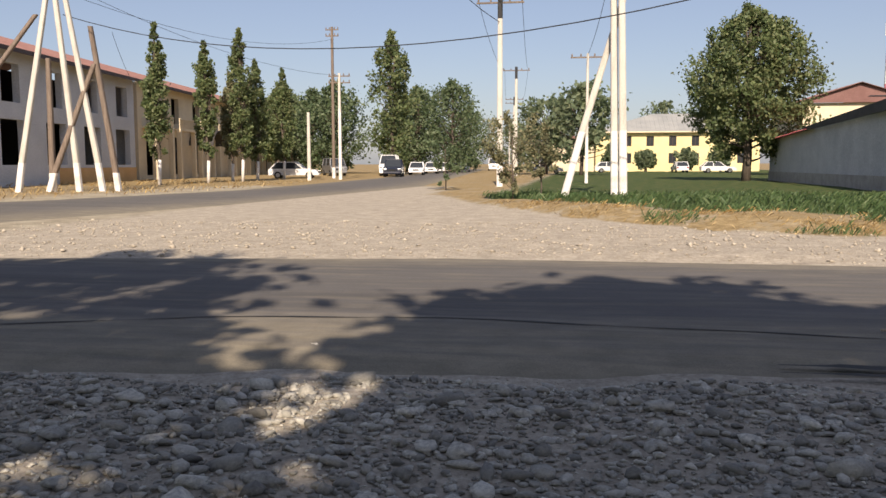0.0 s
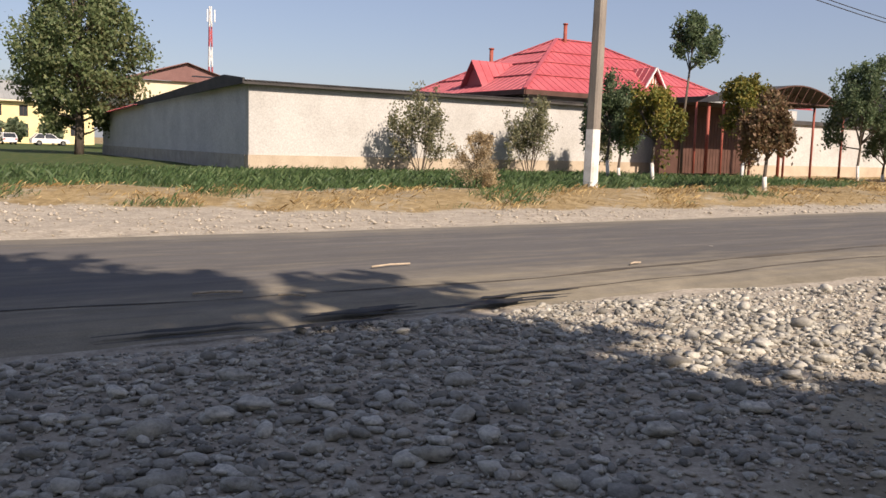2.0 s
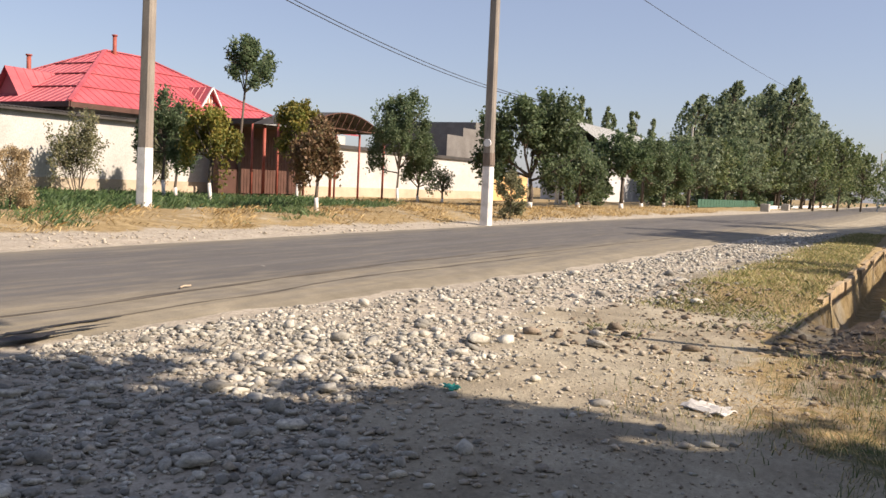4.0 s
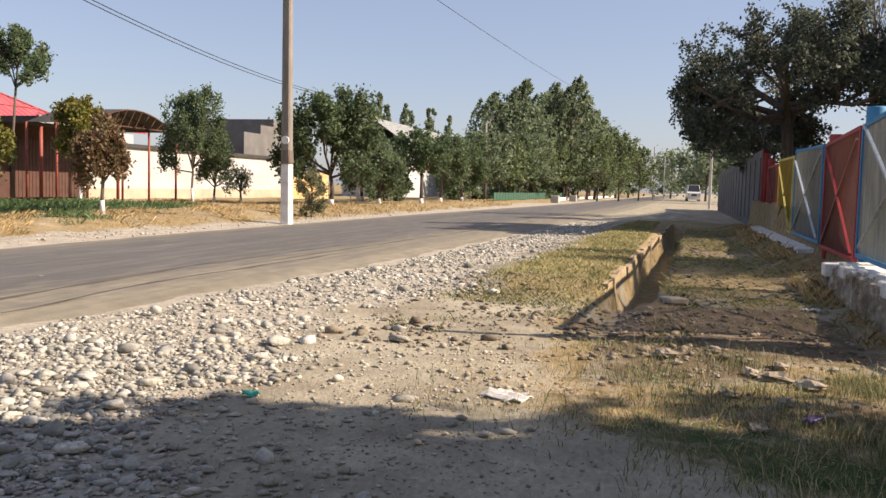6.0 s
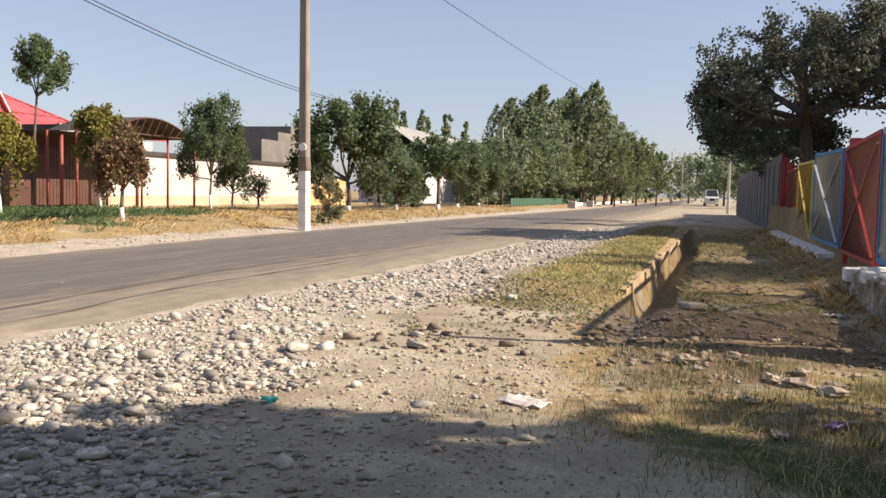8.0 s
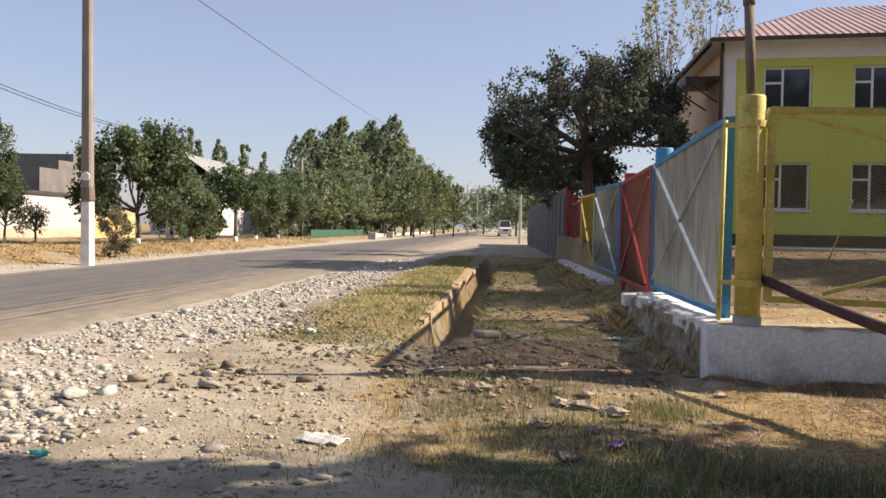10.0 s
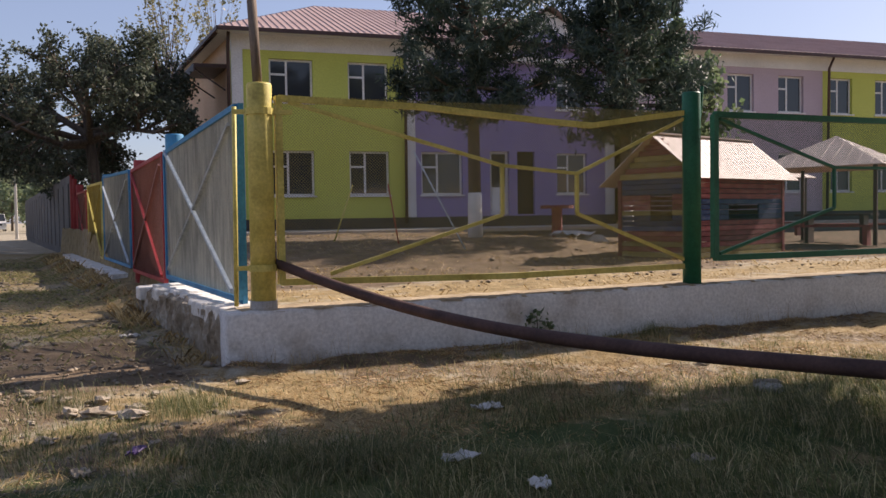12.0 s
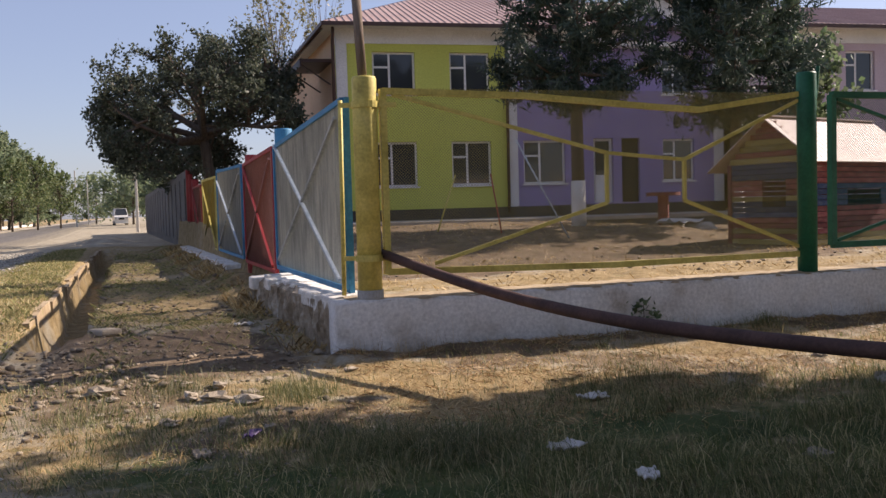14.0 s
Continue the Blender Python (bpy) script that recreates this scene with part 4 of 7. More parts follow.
M["plinth"] = material("plinth_white", [(0.34, 0.28, 0.21), (0.62, 0.59, 0.54), (0.70, 0.68, 0.64), (0.76, 0.74, 0.71)], 1.3, 0.92, 0.25, 30)
M["yard_earth"] = material("yard_earth", [(0.22, 0.165, 0.10), (0.36, 0.28, 0.18), (0.46, 0.37, 0.25)], 3, 0.95, 0.6, 40)
M["plinth_cap"] = material("plinth_cap", [(0.50, 0.46, 0.40), (0.72, 0.70, 0.65), (0.80, 0.78, 0.74)], 4, 0.95, 0.6, 20)
M["plinth_rough"] = material("plinth_rough", [(0.15, 0.115, 0.075), (0.27, 0.215, 0.15), (0.40, 0.34, 0.26), (0.60, 0.56, 0.49)], 6, 0.95, 0.9, 22)
plinths()
V, n = [], 130
for i in range(n + 1):
    y = -2.1 - i * 11.6 / n
    zt = 0.47 + 0.06 * (-1.96 - y) / 12
    for k, dx in enumerate((-0.13, -0.10, 0.05, 0.28, 0.45)):
        V.append((fence_x(y) + dx + 0.025 * math.sin(i * 1.3 + k) + 0.02 * math.sin(i * 3.1), y, zt + (-0.012, 0.004, 0.014, 0.012, -0.2)[k] + 0.004 * math.sin(i * 2.3 + 2 * k)))
F = [(5 * i + k, 5 * i + k + 1, 5 * i + k + 6, 5 * i + k + 5) for i in range(n) for k in range(4)]
tagged(part("earth_edge", (V, F), M["yard_earth"], None, "", True), "dry earth spilling over the plinth top", "ground", kind="structure")

# gas pipe that hangs from the yellow post and runs past the camera's side
pipe_pts = []
A, Bp = Vector((8.15, -2.46, 0.90)), Vector((2.87, -3.77, 0.56))
for i in range(25):
    u = i / 24
    p = A.lerp(Bp, u)
    p.z -= 0.20 * math.sin(math.pi * u) ** 1.0 * (1 - 0.15 * u)
    pipe_pts.append(p)
pipe_pts += [Vector((1.6, -4.10, 0.40)), Vector((0.2, -4.5, 0.2)), Vector((-1.5, -5.0, 0.06)), Vector((-3.5, -5.5, 0.045))]
pipe = part("pipe", Geo().tube(pipe_pts, 0.045, 14), "pipe_rust", None, "", True)
tagged(pipe, "rust-brown steel pipe slanting from the yellow post to the ground", "pipe")


# ---- whitewashed compound wall across the road ----
def corrugated(g, x0, x1, y0, y1, z0, z1, pitch=0.2, amp=0.025):
    n = int((x1 - x0) / pitch * 2)
    V, F = [], []
    for i in range(n + 1):
        x = x0 + (x1 - x0) * i / n
        a = amp if i % 2 else -amp
        V += [(x, y0, z0 + a), (x, y1, z1 + a), (x, y0, z0 + a - 0.02), (x, y1, z1 + a - 0.02)]
    for i in range(n):
        a = 4 * i
        F += [(a, a + 4, a + 5, a + 1), (a + 3, a + 7, a + 6, a + 2), (a, a + 2, a + 6, a + 4)]
    return g.add(V, F)


def compound():
    c = thing("compound_shed", "white plastered shed with tan base and dark corrugated roof", "shed")
    y0 = 36.2
    part("wall", Geo().box(13.1, 38.2, y0, y0 + 0.4, 0.7, 3.75), "plaster_white", c, "white plastered wall")
    part("base", Geo().box(13.06, 38.2, y0 - 0.05, y0 + 0.4, -0.1, 0.7), "base_tan", c, "tan rendered base")
    part("side_wall", Geo().add([(13.1, y0 + 0.4, 0.7), (13.1, 66, 0.7), (13.1, 66, 2.9), (13.1, 55, 3.3), (13.1, y0 + 0.4, 3.95), (13.5, y0 + 0.4, 0.7), (13.5, 66, 0.7), (13.5, 66, 2.9), (13.5, 55, 3.3), (13.5, y0 + 0.4, 3.95)],
                                [(0, 1, 2, 3, 4)[::-1], (5, 6, 7, 8, 9), (0, 5, 6, 1), (1, 6, 7, 2), (2, 7, 8, 3), (3, 8, 9, 4), (4, 9, 5, 0)]), "plaster_grey", c, "grey plastered side wall")
    part("base", Geo().box(13.04, 13.4, y0 + 0.4, 66, -0.1, 0.7), "concrete", c, "dark grey base band")
    g = Geo()
    corrugated(g, 12.7, 38.6, y0 - 0.4, y0 + 7, 3.86, 4.4)
    part("roof", g, "roof_dark", c, "dark corrugated sheet roof")
    part("eave_board", Geo().box(12.7, 38.6, y0 - 0.36, y0 - 0.3, 3.7, 3.82), "roof_dark", c)
    part("verge_board", Geo().add([(12.68, y0 - 0.4, 3.72), (12.68, 55, 3.2), (12.68, 55, 3.42), (12.68, y0 + 2, 4.2), (12.68, y0 - 0.4, 3.95), (12.78, y0 - 0.4, 3.72), (12.78, 55, 3.2), (12.78, 55, 3.42), (12.78, y0 + 2, 4.2), (12.78, y0 - 0.4, 3.95)],
                                  [(4, 3, 2, 1, 0), (5, 6, 7, 8, 9), (0, 1, 6, 5), (1, 2, 7, 6), (2, 3, 8, 7), (3, 4, 9, 8), (4, 0, 5, 9)]), "roof_dark", c)
    rr = Geo()
    ribbed(rr, (12.6, 66.2, 2.85), (12.6, 54, 3.3), (18, 54, 4.0), (18, 66.2, 3.6), 0.5)
    part("roof", rr, "roof_red", c, "red metal roof end")
    part("back_wall", Geo().box(13.5, 38.2, y0 + 7, y0 + 7.3, -0.1, 4.2), "plaster_grey", c)


compound()


def red_house():
    h = thing("house", "house with a bright red hipped metal roof behind the wall", "house")
    x0, x1, y0, y1, z0, z1 = 28.9, 47.2, 37.2, 50.5, 4.5, 8.35
    part("wall", Geo().box(x0 + 0.8, x1 - 0.8, y0 + 0.8, y1 - 0.8, 0, z0 - 0.05), "plaster_white", h)
    part("roof", hip_roof(Geo(), x0, x1, y0, y1, z0, z1, 7.6, 0.55), "roof_red", h, "bright red ribbed metal roof")
    part("eave_board", Geo().box(x0, x1, y0 - 0.06, y0 - 0.005, z0 - 0.28, z0 - 0.02).box(x0 - 0.06, x0 - 0.005, y0, y1, z0 - 0.28, z0 - 0.02), "brown_gate", h, "dark brown eaves")
    hips = Geo()
    for a, b in (((x0, y0, z0), (x0 + 7.6, 43.85, z1)), ((x1, y0, z0), (x1 - 7.6, 43.85, z1)), ((x0, y1, z0), (x0 + 7.6, 43.85, z1)), ((x0 + 7.6, 43.85, z1), (x1 - 7.6, 43.85, z1))):
        hips.bar(Vector(a) + Vector((0, 0, 0.05)), Vector(b) + Vector((0, 0, 0.05)), 0.22, 0.06)
    part("ridge_cap", hips, "roof_red", h)
    # overlapping sheet courses
    courses = Geo()
    for u in (0.25, 0.5, 0.72):
        yy, zz, xa, xb = y0 + 6.65 * u, z0 + (z1 - z0) * u + 0.05, x0 + 7.6 * u, x1 - 7.6 * u
        courses.bar((xa, yy, zz), (xb, yy, zz), 0.12, 0.05)
        courses.bar((xa, y0 + 6.65 * u, zz), (xa, y1 - 6.65 * u, zz), 0.12, 0.05)
    part("sheet_lap", courses, "roof_red", h)
    # front dormer with white lattice gable and side dormer
    g = Geo()
    g.add([(39.4, 38.9, 5.25), (41.0, 38.9, 5.25), (40.2, 38.9, 6.4), (39.4, 41.5, 5.25), (41.0, 41.5, 5.25), (40.2, 41.5, 6.4)], [(0, 1, 2), (5, 4, 3), (0, 3, 4, 1)])
    d = part("dormer", g, "brick", h, "brick-red gable")
    roof = Geo()
    ribbed(roof, (39.2, 41.6, 5.15), (39.2, 38.6, 5.15), (40.2, 38.6, 6.55), (40.2, 41.6, 6.55), 0.5)
    ribbed(roof, (41.2, 38.6, 5.15), (41.2, 41.6, 5.15), (40.2, 41.6, 6.55), (40.2, 38.6, 6.55), 0.5)
    part("roof", roof, "roof_red", d)
    lat = Geo().bar((39.25, 38.55, 5.15), (40.2, 38.55, 6.5), 0.1, 0.08).bar((41.15, 38.55, 5.15), (40.2, 38.55, 6.5), 0.1, 0.08)
    for i in range(5):
        xx = 39.7 + i * 0.25
        lat.bar((xx, 38.85, 5.25), (xx, 38.85, 5.25 + max(0.12, 1.05 - abs(xx - 40.2) * 1.4)), 0.06, 0.05)
    part("lattice", lat, "trim_white", d, "white lattice boards")
    s = Geo()
    ribbed(s, (29.6, 42.2, 4.9), (33.5, 42.2, 4.9), (33.5, 43.4, 6.5), (29.6, 43.4, 6.5), 0.5)
    ribbed(s, (33.5, 44.6, 4.9), (29.6, 44.6, 4.9), (29.6, 43.4, 6.5), (33.5, 43.4, 6.5), 0.5)
    s.add([(29.9, 42.4, 4.9), (29.9, 44.4, 4.9), (29.9, 43.4, 6.4)], [(2, 1, 0)])
    part("dormer", s, "roof_red", h)
    for x, y, za, zb in ((31.2, 43.6, 5.4, 7.25), (37.0, 43.6, 7.4, 9.3)):
        part("chimney", Geo().tube([(x, y, za), (x, y, zb)], 0.12, 12).tube([(x, y, zb), (x, y, zb + 0.08)], 0.17, 12), "red_post", h, "brown chimney pipe", True)


red_house()


def gate_group():
    p = thing("gate_porch", "dark brown timber gate porch in the compound wall", "gate")
    part("roof", Geo().box(36.6, 43.6, 31.4, 37.0, 4.05, 4.35), "roof_dark", p, "flat dark roof with grey edge")
    part("edge", Geo().box(36.55, 43.65, 31.3, 31.38, 4.0, 4.4), "roof_grey", p)
    gl = Geo()
    for i in range(20):
        gl.box(38.3 + i * 0.26, 38.53 + i * 0.26, 34.6, 34.68, 0.15, 3.4)
    part("gate_leaf", gl, "brown_gate", p, "brown boarded double gate")
    part("wall", Geo().box(36.8, 38.3, 34.7, 35.1, 0.1, 4.05).box(43.5, 43.9, 34.7, 35.1, 0.1, 4.05).box(38.3, 43.5, 34.7, 35.1, 3.4, 4.05), "brown_gate", p)
    for x in (37.0, 43.2):
        part("post", Geo().tube([(x, 31.6, 0.1), (x, 31.6, 4.05)], 0.09, 10), "red_post", p, "", True)
    c = thing("canopy", "arched brown metal carport canopy on slim posts", "canopy")
    g, lat = Geo(), Geo()
    n, xa, xb, ya, yb, zs, rise = 12, 32.6, 39.5, 25.4, 28.6, 3.75, 0.85
    def arch(i, y, dz=0.0):
        u = i / n
        return (xa + (xb - xa) * u, y, zs + rise * math.sin(math.pi * u) + dz)
    V = [arch(i, y, dz) for i in range(n + 1) for y, dz in ((ya, 0.0), (yb, 0.0), (yb, -0.02), (ya, -0.02))]
    g.add(V, [(4 * i + k, 4 * i + 4 + k, 4 * i + 4 + (k + 1) % 4, 4 * i + (k + 1) % 4) for i in range(n) for k in range(4)])
    part("sheet", g, "roof_dark", c, "dark brown sheet")
    for y in (ya, (ya + yb) / 2, yb):
        r = Geo()
        for i in range(n):
            r.bar(arch(i, y, -0.03), arch(i + 1, y, -0.03), 0.05, 0.05)
            r.bar((xa + (xb - xa) * i / n, y, zs), arch(i + 1, y, -0.03), 0.025, 0.025)
        r.bar((xa, y, zs), (xb, y, zs), 0.06, 0.06)
        part("truss", r, "brown_gate", c)
        for x in (xa, xb):
            part("post", Geo().tube([(x, y, 0.1), (x, y, zs)], 0.06, 8), "red_post", c, "slim red-brown post", True)
    w = thing("courtyard_wall", "white garden wall with tan base and dark coping", "wall", kind="structure")
    part("wall", Geo().box(43.9, 71, 34.4, 34.75, 0.7, 3.3), "plaster_white", w)
    part("base", Geo().box(43.9, 71, 34.35, 34.75, -0.1, 0.7), "base_tan", w)
    part("coping", Geo().box(43.9, 71, 34.2, 34.95, 3.3, 3.55), "roof_dark", w)
    hh = thing("house", "red metal roof of a low house behind the garden wall", "house")
    r = Geo()
    ribbed(r, (44.2, 35.5, 4.4), (52.0, 35.5, 4.4), (52.0, 38, 5.2), (44.2, 38, 5.2), 0.5)
    part("roof", r, "roof_red", hh)
    part("wall", Geo().box(44.4, 50.3, 35.6, 38, 0, 4.25), "plaster_white", hh)
    gb = thing("outbuilding", "grey cement-block outbuilding with stepped parapet", "building")
    part("wall", Geo().box(67, 76, 36.5, 44, 0, 5.6).box(70, 76, 36.5, 44, 5.6, 6.4).box(72.5, 76, 36.5, 44, 6.4, 7.1), "block_grey", gb)
    ow = thing("boundary_wall", "low orange-plastered wall beside the gate trees", "wall", kind="structure")
    part("wall", Geo().box(58.5, 65.5, 28.0, 28.35, 0.0, 2.1), "wall_orange", ow)
    part("coping", Geo().box(58.4, 65.6, 27.95, 28.4, 2.1, 2.2), "base_tan", ow)
    lh = thing("farm_hall", "long low hall with pale grey-green sheet roof behind trees", "building")
    part("wall", Geo().box(88, 112, 29, 36, 0, 5.6), "plaster_grey", lh)
    r = Geo()
    ribbed(r, (87, 28, 5.6), (113, 28, 5.6), (113, 32.5, 8.6), (87, 32.5, 8.6), 0.8)
    ribbed(r, (113, 37, 5.6), (87, 37, 5.6), (87, 32.5, 8.6), (113, 32.5, 8.6), 0.8)
    part("roof", r, "roof_grey", lh, "pale grey-green sheet roof")
    # the trees' shadow on these panels is put into their dark grey
    gw = thing("roadside_wall", "weathered grey panel wall along the pavement, darkened for tree shade", "wall", kind="structure")
    for i in range(16):
        part("panel", Geo().box(34 + i * 2.5, 36.42 + i * 2.5, -2.9, -2.75, 0.0, 3.0).box(34.25 + i * 2.5, 36.17 + i * 2.5, -2.75, -2.71, 0.3, 2.7), "block_grey", gw)
    nearer = thing("green_fence", "low green metal fence with pale kerb", "fence", kind="structure")
    for i in range(40):
        part("slat", Geo().bar((74 + i * 1.3, 16.0, 0.6), (74.0 + i * 1.3 + 1.2, 16.0, 0.6), 0.04, 0.7), "mesh_green", nearer)
    kerb = part("kerb", Geo().box(100, 190, 14.2, 14.6, 0, 0.45), "trim_white", None)
    tagged(kerb, "long pale concrete kerb by the far road", "kerb", kind="structure")


gate_group()


# ---- buildings along the side road ----
def side_road_buildings():
    b = thing("unfinished_building", "two-storey grey plastered shell with empty window openings", "building", pose(-33.5, 45.7, 0, 0, 0, 97.3))
    # local x runs along the street, local y away from it
    L0, L1 = -26.0, 19.5
    up = [(5.25 + i * 5.4 - 37.8, 7.35 + i * 5.4 - 37.8) for i in range(1, 11)]
    holes = []
    for a, c in up:
        a, c = a - L0, c - L0
        if 0.5 < a and c < L1 - L0 - 0.4:
            holes += [(a, c, 5.0, 7.3), (a - 0.25, c + 0.35, 1.3, 4.0)]
    w = part("wall", pierced(Geo(), L1 - L0, 0, 8.0, 0.45, holes), "cement", b, "bare grey cement plaster")
    w.location = (L0, 0, 0)
    part("infill", Geo().box(L1 - 13, L1, -0.05, 0.0, 0.0, 1.1), "wall_orange", b, "low brick-orange infill")
    # back sheet and floor slab are painted dark for the rooms' shade
    part("room_shade_sheet", Geo().box(L0, L1, 6, 6.2, 0, 8), "void", b, "dark sheet in place of shaded open rooms")
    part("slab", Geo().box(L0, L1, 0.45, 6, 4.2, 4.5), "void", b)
    part("end_wall", Geo().box(L1 - 0.4, L1, 0.45, 12, 0, 8.0), "cement", b)
    r = Geo()
    ribbed(r, (L0 - 1, -1.0, 8.0), (L1 + 0.2, -1.0, 8.0), (L1 + 0.2, 6, 10.3), (L0 - 1, 6, 10.3), 0.6)
    ribbed(r, (L1 + 0.2, 13, 8.0), (L0 - 1, 13, 8.0), (L0 - 1, 6, 10.3), (L1 + 0.2, 6, 10.3), 0.6)
    part("roof", r, "roof_rust", b, "brownish-red sheet roof")
    part("eave_board", Geo().box(L0 - 1, L1 + 0.2, -1.05, -0.98, 7.75, 8.0), "gutter", b)
    c = thing("shop_building", "cream two-storey building with balconies and arched doorways", "building", pose(-33.5, 45.7, 0, 0, 0, 97.3))
    L0, L1 = 20.2, 86.0
    holes = []
    for i in range(11):
        a = 2.0 + i * 6
        holes += [(a, a + 2.0, 5.0, 7.3), (a - 0.3, a + 2.4, 0.4, 3.8)]
    w = part("wall", pierced(Geo(), L1 - L0, 0, 8.0, 0.4, holes), "wall_cream", c, "cream plastered front")
    w.location = (L0, 0, 0)
    # dark sheet painted as the shade behind the shop openings
    part("room_shade_sheet", Geo().box(L0, L1, 1.5, 1.6, 0, 8), "void", c)
    part("end_wall", Geo().box(L1 - 0.4, L1, 0.4, 12, 0, 8).box(L0, L0 + 0.4, 0.4, 12, 0, 8), "wall_cream", c)
    for i in range(11):
        a = L0 + 2.0 + i * 6
        bal = Geo().box(a - 1.2, a + 3.2, -1.2, 0, 4.3, 4.5)
        for k in range(14):
            bal.box(a - 1.15 + k * 0.33, a - 1.05 + k * 0.33, -1.15, -1.08, 4.5, 5.3)
        bal.box(a - 1.2, a + 3.2, -1.2, -1.05, 5.3, 5.4)
        part("balcony", bal, "wall_cream", c)
        part("column", Geo().box(a - 1.15, a - 0.75, -1.2, -0.8, 0, 4.3), "wall_cream", c)
        part("column", Geo().box(a + 2.8, a + 3.2, -1.2, -0.8, 0, 4.3), "wall_cream", c)
    for i in (2, 5, 8):
        a = L0 + 1.0 + i * 6
        g = Geo()
        for k in range(10):
            t0, t1 = math.pi * k / 10, math.pi * (k + 1) / 10
            p = [(a + 2 - 2.4 * math.cos(t), z) for t, z in ((t0, 3.2 + 1.4 * math.sin(t0)), (t1, 3.2 + 1.4 * math.sin(t1)))]
            g.add([(p[0][0], -2.4, p[0][1]), (p[1][0], -2.4, p[1][1]), (p[1][0], 0, p[1][1]), (p[0][0], 0, p[0][1]), (p[0][0], -2.4, p[0][1] - 0.08), (p[1][0], -2.4, p[1][1] - 0.08), (p[1][0], 0, p[1][1] - 0.08), (p[0][0], 0, p[0][1] - 0.08)],
                  [(0, 1, 2, 3), (7, 6, 5, 4), (0, 4, 5, 1)])
        part("arched_canopy", g, "roof_dark", c, "dark arched entrance canopy")
    r = Geo()
    ribbed(r, (L0, -1.0, 8.0), (L1 + 1, -1.0, 8.0), (L1 - 6, 6, 10.3), (L0, 6, 10.3), 0.6)
    ribbed(r, (L1 + 1, -1, 8.0), (L1 + 1, 13, 8.0), (L1 - 6, 6, 10.3), (L1 - 6, 6, 10.3), 0.6)
    part("roof", r, "roof_rust", c, "brownish-red sheet roof")
    part("eave_board", Geo().box(L0, L1 + 1, -1.05, -0.98, 7.75, 8.0), "gutter", c)
    y = thing("yellow_building", "pale yellow two-storey house with grey hipped roof", "building", pose(1.7, 140, 0))
    xs_w = [4.4 + 3.45 * i for i in range(6)]
    holes = [(x, x + 1.15, z0, z1) for x in xs_w for z0, z1 in ((4.0, 5.6), (1.3, 2.9))]
    w = part("wall", pierced(Geo(), 25, 0, 6.3, 0.4, holes), "wall_yellow", y, "pale yellow front")
    for h in holes:
        window(w, *h, bars=(0.5,), cross=0, mat="gutter", sill=False)
    part("side_wall", Geo().box(0, 0.4, 0.4, 14, 0, 6.3).box(24.6, 25, 0.4, 14, 0, 6.3).box(0.4, 24.6, 2, 2.2, 0, 6.3), "wall_yellow", y)
    part("roof", hip_roof(Geo(), -0.8, 25.8, -0.8, 15, 6.3, 9.4, 10, 0.7), "roof_grey", y, "grey hipped sheet roof")
    part("eave_board", Geo().box(-0.8, 25.8, -0.85, -0.8, 6.1, 6.3), "wall_cream", y)
    part("porch", Geo().box(-7, 0, 2, 8, 0, 5.4), "wall_cream", y, "lower cream wing")
    part("porch_roof", Geo().box(-7.6, 0, 1.4, 8.4, 5.4, 5.7), "roof_rust", y)
    t = thing("tan_building", "cream building with low brown gabled roof", "building", pose(20.5, 88, 0))
    part("wall", Geo().box(0, 10, 0, 14, 0, 7.0), "wall_cream", t)
    g = Geo()
    ribbed(g, (-1, 15, 7.0), (-1, -0.8, 7.0), (5, -0.8, 8.9), (5, 15, 8.9), 0.6)
    ribbed(g, (11, -0.8, 7.0), (11, 15, 7.0), (5, 15, 8.9), (5, -0.8, 8.9), 0.6)
    g.add([(-0.9, -0.4, 7.0), (10.9, -0.4, 7.0), (5, -0.4, 8.85)], [(0, 1, 2)])
    part("roof", g, "roof_rust", t, "brown sheet roof")


side_road_buildings()


# ---- poles, wires ----
def power_pole(name, label, x, y, z0, h, r=0.14, arm=1.6, arms=1, mat="pole_pale", white=1.6, lean=(0, 0), arm_dir=(1, 0), group="street poles", turn=4.0, head=0.0):
    """A tapering square pole; head is the length of dark ironwork round its top."""
    p = thing(name, label, "pole", pose(x, y, z0), group)
    top = (lean[0], lean[1], h)
    w = r * 0.76
    at = lambda z: (lean[0] * z / h, lean[1] * z / h, z)
    wide = lambda z: w * (1.08 - 0.26 * z / h)
    if white:
        part("foot", Geo().prism((0, 0, -0.3), at(white), wide(-0.3) + 0.004, wide(white) + 0.004, turn), "whitewash", p, "whitewashed foot")
    part("shaft", Geo().prism(at(white) if white else (0, 0, -0.3), top, wide(white), wide(h), turn), mat, p)
    if head:
        part("head", Geo().prism(at(h - head), at(h + 0.12), wide(h) + 0.012, wide(h) + 0.012, turn).bar(at(h - 0.5), (lean[0] + 0.0, lean[1] - 0.25, h - 0.05), 0.05, 0.05), "wire", p, "dark iron head")
    ad = Vector((*arm_dir, 0)).normalized()
    for i in range(arms):
        z = h - 0.25 - i * 0.55
        c = Vector((lean[0] * z / h, lean[1] * z / h, z))
        cr = part("crossarm", Geo().bar(c - ad * arm / 2, c + ad * arm / 2, 0.09, 0.09), "pole_wood", p)
        for s in (-0.46, -0.2, 0.2, 0.46):
            q = c + ad * arm * s
            part("insulator", Geo().tube([q, q + Vector((0, 0, 0.12)), q + Vector((0, 0, 0.24))], [0.02, 0.055, 0.03], 8), "pole_wood", cr, "", True)
    return p


power_pole("utility_pole", "grey concrete pole with whitewashed foot in the grass verge", 17.3, 19.1, 0.15, 9.5, 0.215, arms=2, white=1.75, lean=(0.12, 0.0), turn=13, mat="pole_concrete")
